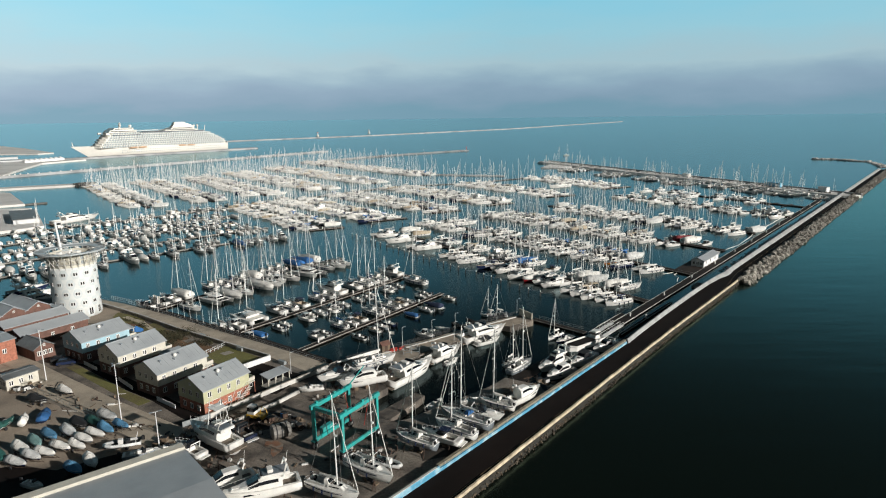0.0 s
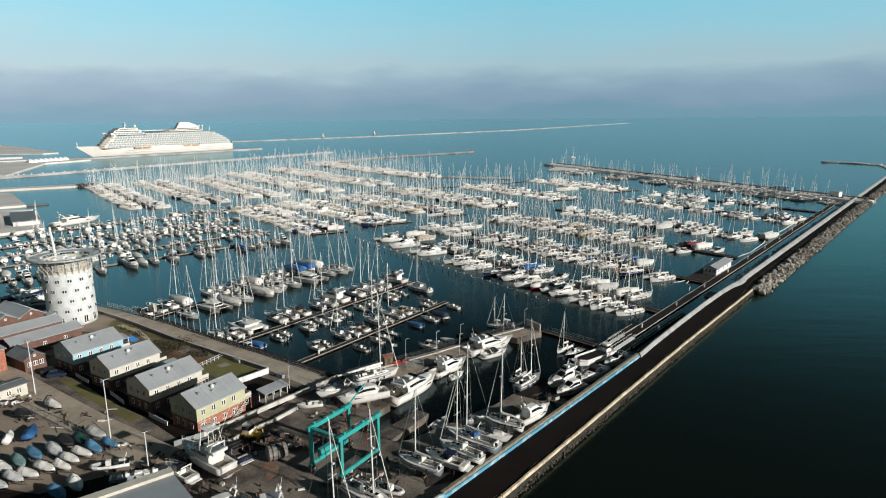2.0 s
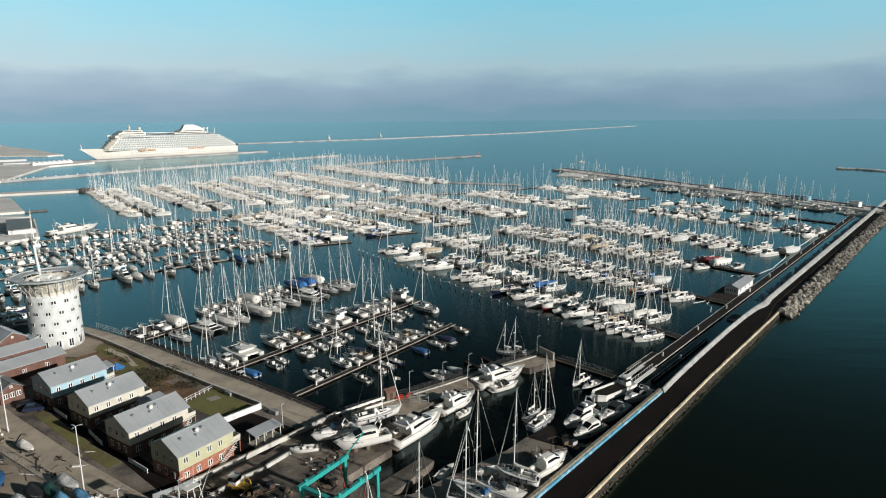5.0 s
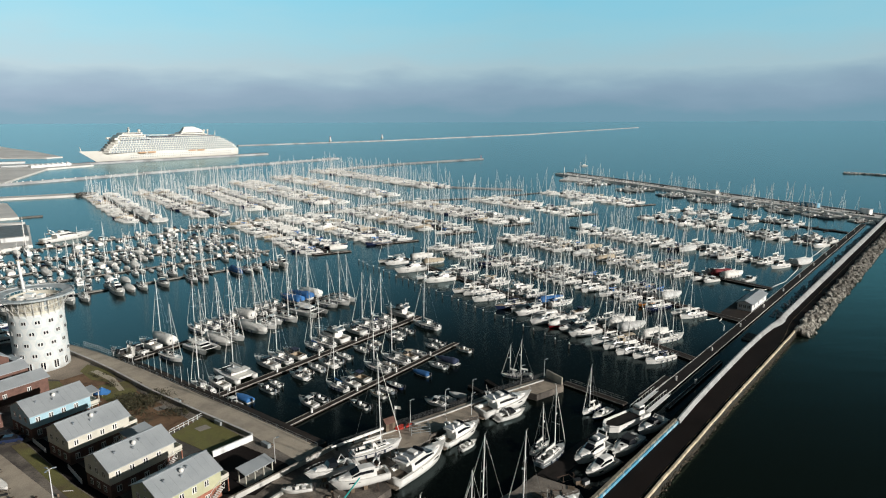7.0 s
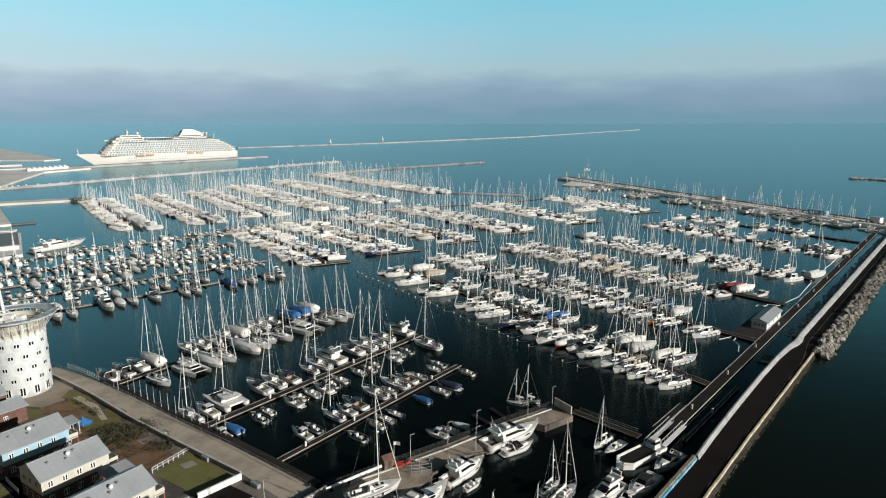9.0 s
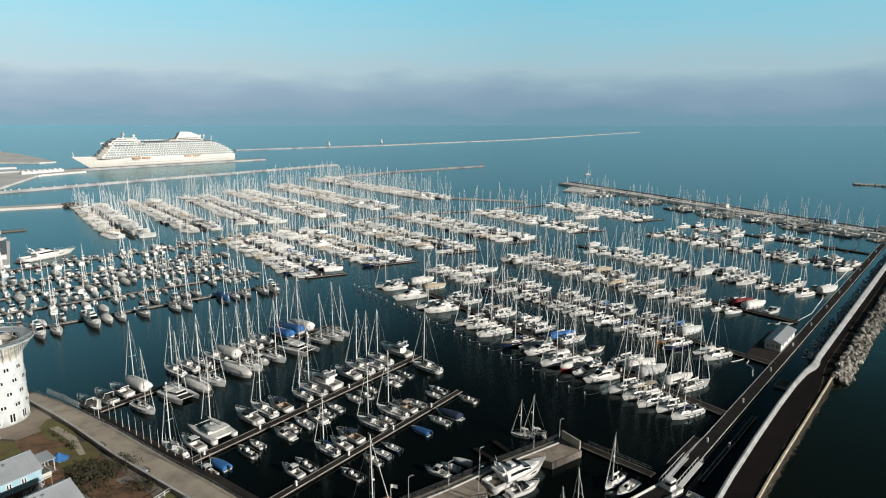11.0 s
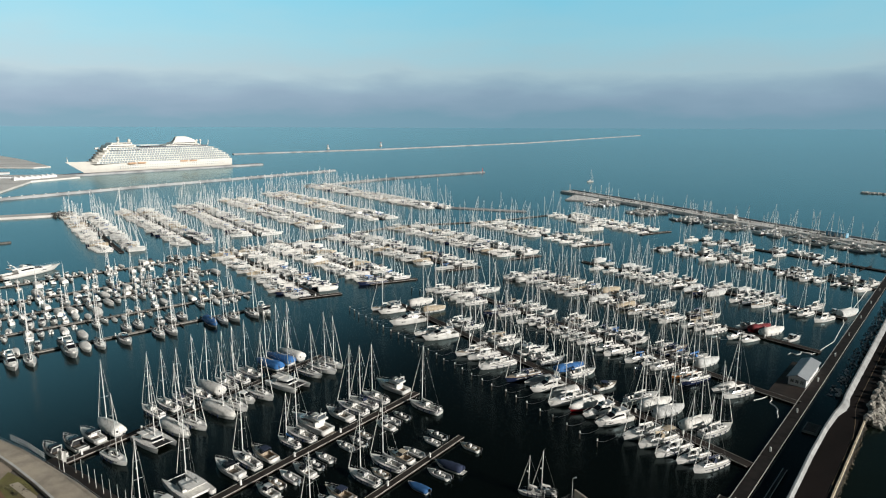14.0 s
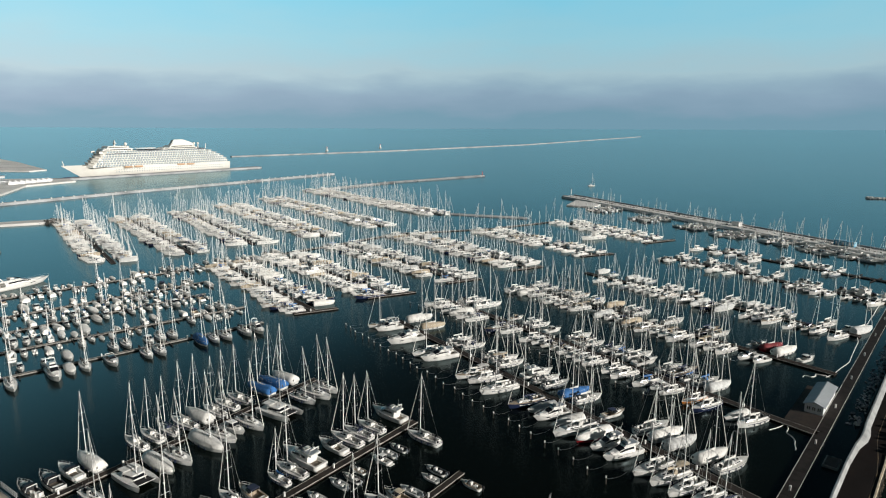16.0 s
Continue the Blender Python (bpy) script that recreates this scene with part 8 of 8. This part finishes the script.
for x, y in ((-314, 1620), (-205, 1790)):
    root = empty("harbour_light", pose(x, y, 0) @ Matrix.Scale(0.8, 4), "small white harbour light tower far off", "lighthouse")
    part("base", tube(B(), (0, 0, -1), (0, 0, 4), 5, 4, 10), "palewall", root)
    part("column", tube(B(), (0, 0, 4), (0, 0, 12), 2.0, 1.6, 10), "towerwhite", root)
    part("gallery", tube(B(), (0, 0, 12), (0, 0, 13), 2.6, 2.6, 10), "redplastic", root)
tagged(sailboat(pose(159.7, 832, 0, 0, 0, 20), L=9.0), "small sailboat under way outside the breakwater", "sailboat")
root = empty("cabin_block", pose(237.5, 474, 1.9, 0, 0, -63), "blue cabin containers on the breakwater", "cabin")
for k in range(3):
    part("container", bevel(box(B(), k * 4.3, k * 4.3 + 4.1, -1.5, 1.5, 0, 3.0), 0.05), "bluepaint", root)
    part("door", box(B(), k * 4.3 + 1.2, k * 4.3 + 2.2, -1.54, -1.5, 0, 2.1), "white", root)
root = empty("kiosk", pose(205, 541, 1.9, 0, 0, -63), "white kiosk on the breakwater", "kiosk")
part("wall", bevel(box(B(), -3, 3, -1.6, 1.6, 0, 2.8), 0.05), "white", root)
part("roof_slab", box(B(), -3.3, 3.3, -1.9, 1.9, 2.8, 3.0), "roof", root)
root = empty("kiosk", pose(258, 436, 1.9, 0, 0, -63), "white kiosk where the breakwater meets the mole", "kiosk")
part("wall", bevel(box(B(), -3, 3, -1.8, 1.8, 0, 3.2), 0.05), "towerwhite", root)
part("roof_slab", box(B(), -3.3, 3.3, -2.1, 2.1, 3.2, 3.4), "roof", root)
for k in range(8):
    root = empty("marquee", pose(-515 + 2.6 * k, 796 + 6.0 * k, 1.9, 0, 0, 66) @ Matrix.Scale(0.62, 4), "white pointed marquee on the cruise quay", "tent", "marquees on the quay")
    part("canopy", loft(B(), [[(-5, -5, 4), (5, -5, 4), (5, 5, 4), (-5, 5, 4)], [(-0.4, -0.4, 7.5), (0.4, -0.4, 7.5), (0.4, 0.4, 7.5), (-0.4, 0.4, 7.5)]]), "towerwhite", root)
    part("side_wall", box(B(), -5, 5, -5, 5, 0, 4), "towerwhite", root)
for x, y, sx, sy, h in ((-237, 364, 40, 12, 2.2), (-268, 372, 16, 14, 4.0), (-300, 352, 30, 16, 5), (-330, 440, 26, 20, 4), (-600, 868, 8, 46, 2.6), (-548, 815, 6, 30, 2.2)):
    root = empty("harbour_shed", pose(x, y, 1.4, 0, 0, -54), "low flat-roofed harbour shed on the western quay", "shed")
    part("wall", box(B(), -sx / 2, sx / 2, -sy / 2, sy / 2, 0, h), "towergrey", root)
    part("roof_slab", box(B(), -sx / 2 - 0.4, sx / 2 + 0.4, -sy / 2 - 0.4, sy / 2 + 0.4, h, h + 0.4), "darkroof" if sx == 40 else "roof", root)
rr = random.Random(31)
for k in range(60):
    t = k / 60
    q = Vector((-470, 560)).lerp(Vector((-411.8, 636)), t * 3) if t < 0.33 else Vector((-411.8, 636)).lerp(Vector((-174.5, 971.7)), (t - 0.33) / 0.67)
    ob = part("bollard", tube(B(), (q.x, q.y, 2.2), (q.x, q.y, 3.3), 0.7, 0.5, 8), "white")
    tagged(ob, "white mooring bollard on the long jetty", "bollard", "jetty bollards")

# ---- rocks ----
STONES = []
for k in range(7):
    bm = B()
    bmesh.ops.create_icosphere(bm, subdivisions=1, radius=1.0)
    rs = random.Random(100 + k)
    for v in bm.verts:
        v.co = v.co * rs.uniform(0.7, 1.2)
        v.co.z *= 0.75
    me = bpy.data.meshes.new("stone")
    bm.to_mesh(me); bm.free()
    me.materials.append(M["rock"])
    STONES.append(me)


def armour(label, n, place, size, name="rock_armour"):
    root = empty(name, pose(0, 0, 0), label, "rocks", kind="structure")
    for k in range(n):
        x, y, z = place()
        ob = new("stone", STONES[k % 7])
        ob.parent = root
        g = size * rr.uniform(0.65, 1.35)
        ob.matrix_local = pose(x, y, z, rr.uniform(0, 360), rr.uniform(0, 360), rr.uniform(0, 360)) @ Matrix.Diagonal((g * rr.uniform(0.8, 1.3), g, g * rr.uniform(0.7, 1.1), 1))
    return root


def rubble(label, n, place, size, material, name="rubble"):
    verts, faces = [], []
    for k in range(n):
        x, y, z = place()
        g = size * rr.uniform(0.5, 1.4)
        m = pose(x, y, z, rr.uniform(0, 360), rr.uniform(0, 360), rr.uniform(0, 360)) @ Matrix.Diagonal((g * rr.uniform(0.8, 1.4), g, g * rr.uniform(0.6, 1.1), 1))
        at = len(verts)
        me = STONES[k % 7]
        verts.extend(tuple(m @ v.co) for v in me.vertices)
        faces.extend([at + i for i in p.vertices] for p in me.polygons)
    me = bpy.data.meshes.new(name)
    me.from_pydata(verts, [], faces)
    me.materials.append(M[material])
    return tagged(new(name, me), label, "rocks", kind="stuff")


def outer(s0, s1):
    s_ = rr.uniform(s0, s1)
    f = rr.random()
    n_ = 4.7 + 4.0 * f
    return (*mole(s_, n_), 1.7 - 2.0 * f ** 1.3 + rr.uniform(-0.25, 0.35))


def inner(s0, s1):
    f = rr.random()
    return (*mole(rr.uniform(s0, s1), -2.6 - 3.2 * f), 0.45 - 0.7 * f + rr.uniform(-0.15, 0.15))


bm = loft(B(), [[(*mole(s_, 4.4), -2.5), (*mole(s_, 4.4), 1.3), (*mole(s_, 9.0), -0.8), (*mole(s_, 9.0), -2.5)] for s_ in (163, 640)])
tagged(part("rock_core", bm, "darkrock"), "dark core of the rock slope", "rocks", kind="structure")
armour("piled grey armour rocks on the seaward slope", 300, lambda: outer(162, 218), 0.95)
rubble("piled grey armour rocks further along the mole", 2600, lambda: outer(216, 640), 1.0, "rock")
rubble("dark wet stones at the inner foot of the sea wall", 900, lambda: inner(176, 420), 0.38, "farstone")
def at_kerb():
    s_ = rr.uniform(-110, 161)
    d_ = abs(rr.gauss(0, 0.25))
    return (*mole(s_, kerb_n(s_) + 0.35 + d_), rr.uniform(-0.1, 0.9 - 1.2 * min(d_, 0.6)))


rubble("weedy stones at the foot of the seaward kerb", 1500, at_kerb, 0.2, "weedrock")


def along(pts, off):
    k = rr.randrange(len(pts) - 1)
    a, b = Vector(pts[k]), Vector(pts[k + 1])
    n = Vector(((b - a).y, -(b - a).x)).normalized()
    p = a.lerp(b, rr.random()) + n * off
    return (p.x, p.y)


rubble("stones along the outer breakwater", 900, lambda: (*along([(258, 416), (214, 507), (160, 618), (104, 724)], rr.uniform(3.6, 6.2)), rr.uniform(0.0, 1.7)), 0.9, "darkrock")
rubble("stones along the far breakwater", 500, lambda: (*along([(-134, 794), (-76, 863), (36.3, 957.5)], rr.uniform(2, 4.4)), rr.uniform(0.0, 1.4)), 0.7, "farstone")
rubble("pale boulders of the low groyne", 260, lambda: (*along([(416, 729), (432, 722), (454, 685), (425, 620)], rr.uniform(-3.5, 3.5)), rr.uniform(-0.1, 0.9)), 1.2, "palestone")
rubble("dark rocks at the tip of the sandy spit", 90, lambda: (-303 + rr.gauss(0, 5), 544 + rr.gauss(0, 4), rr.uniform(0, 1.8)), 1.5, "darkrock")
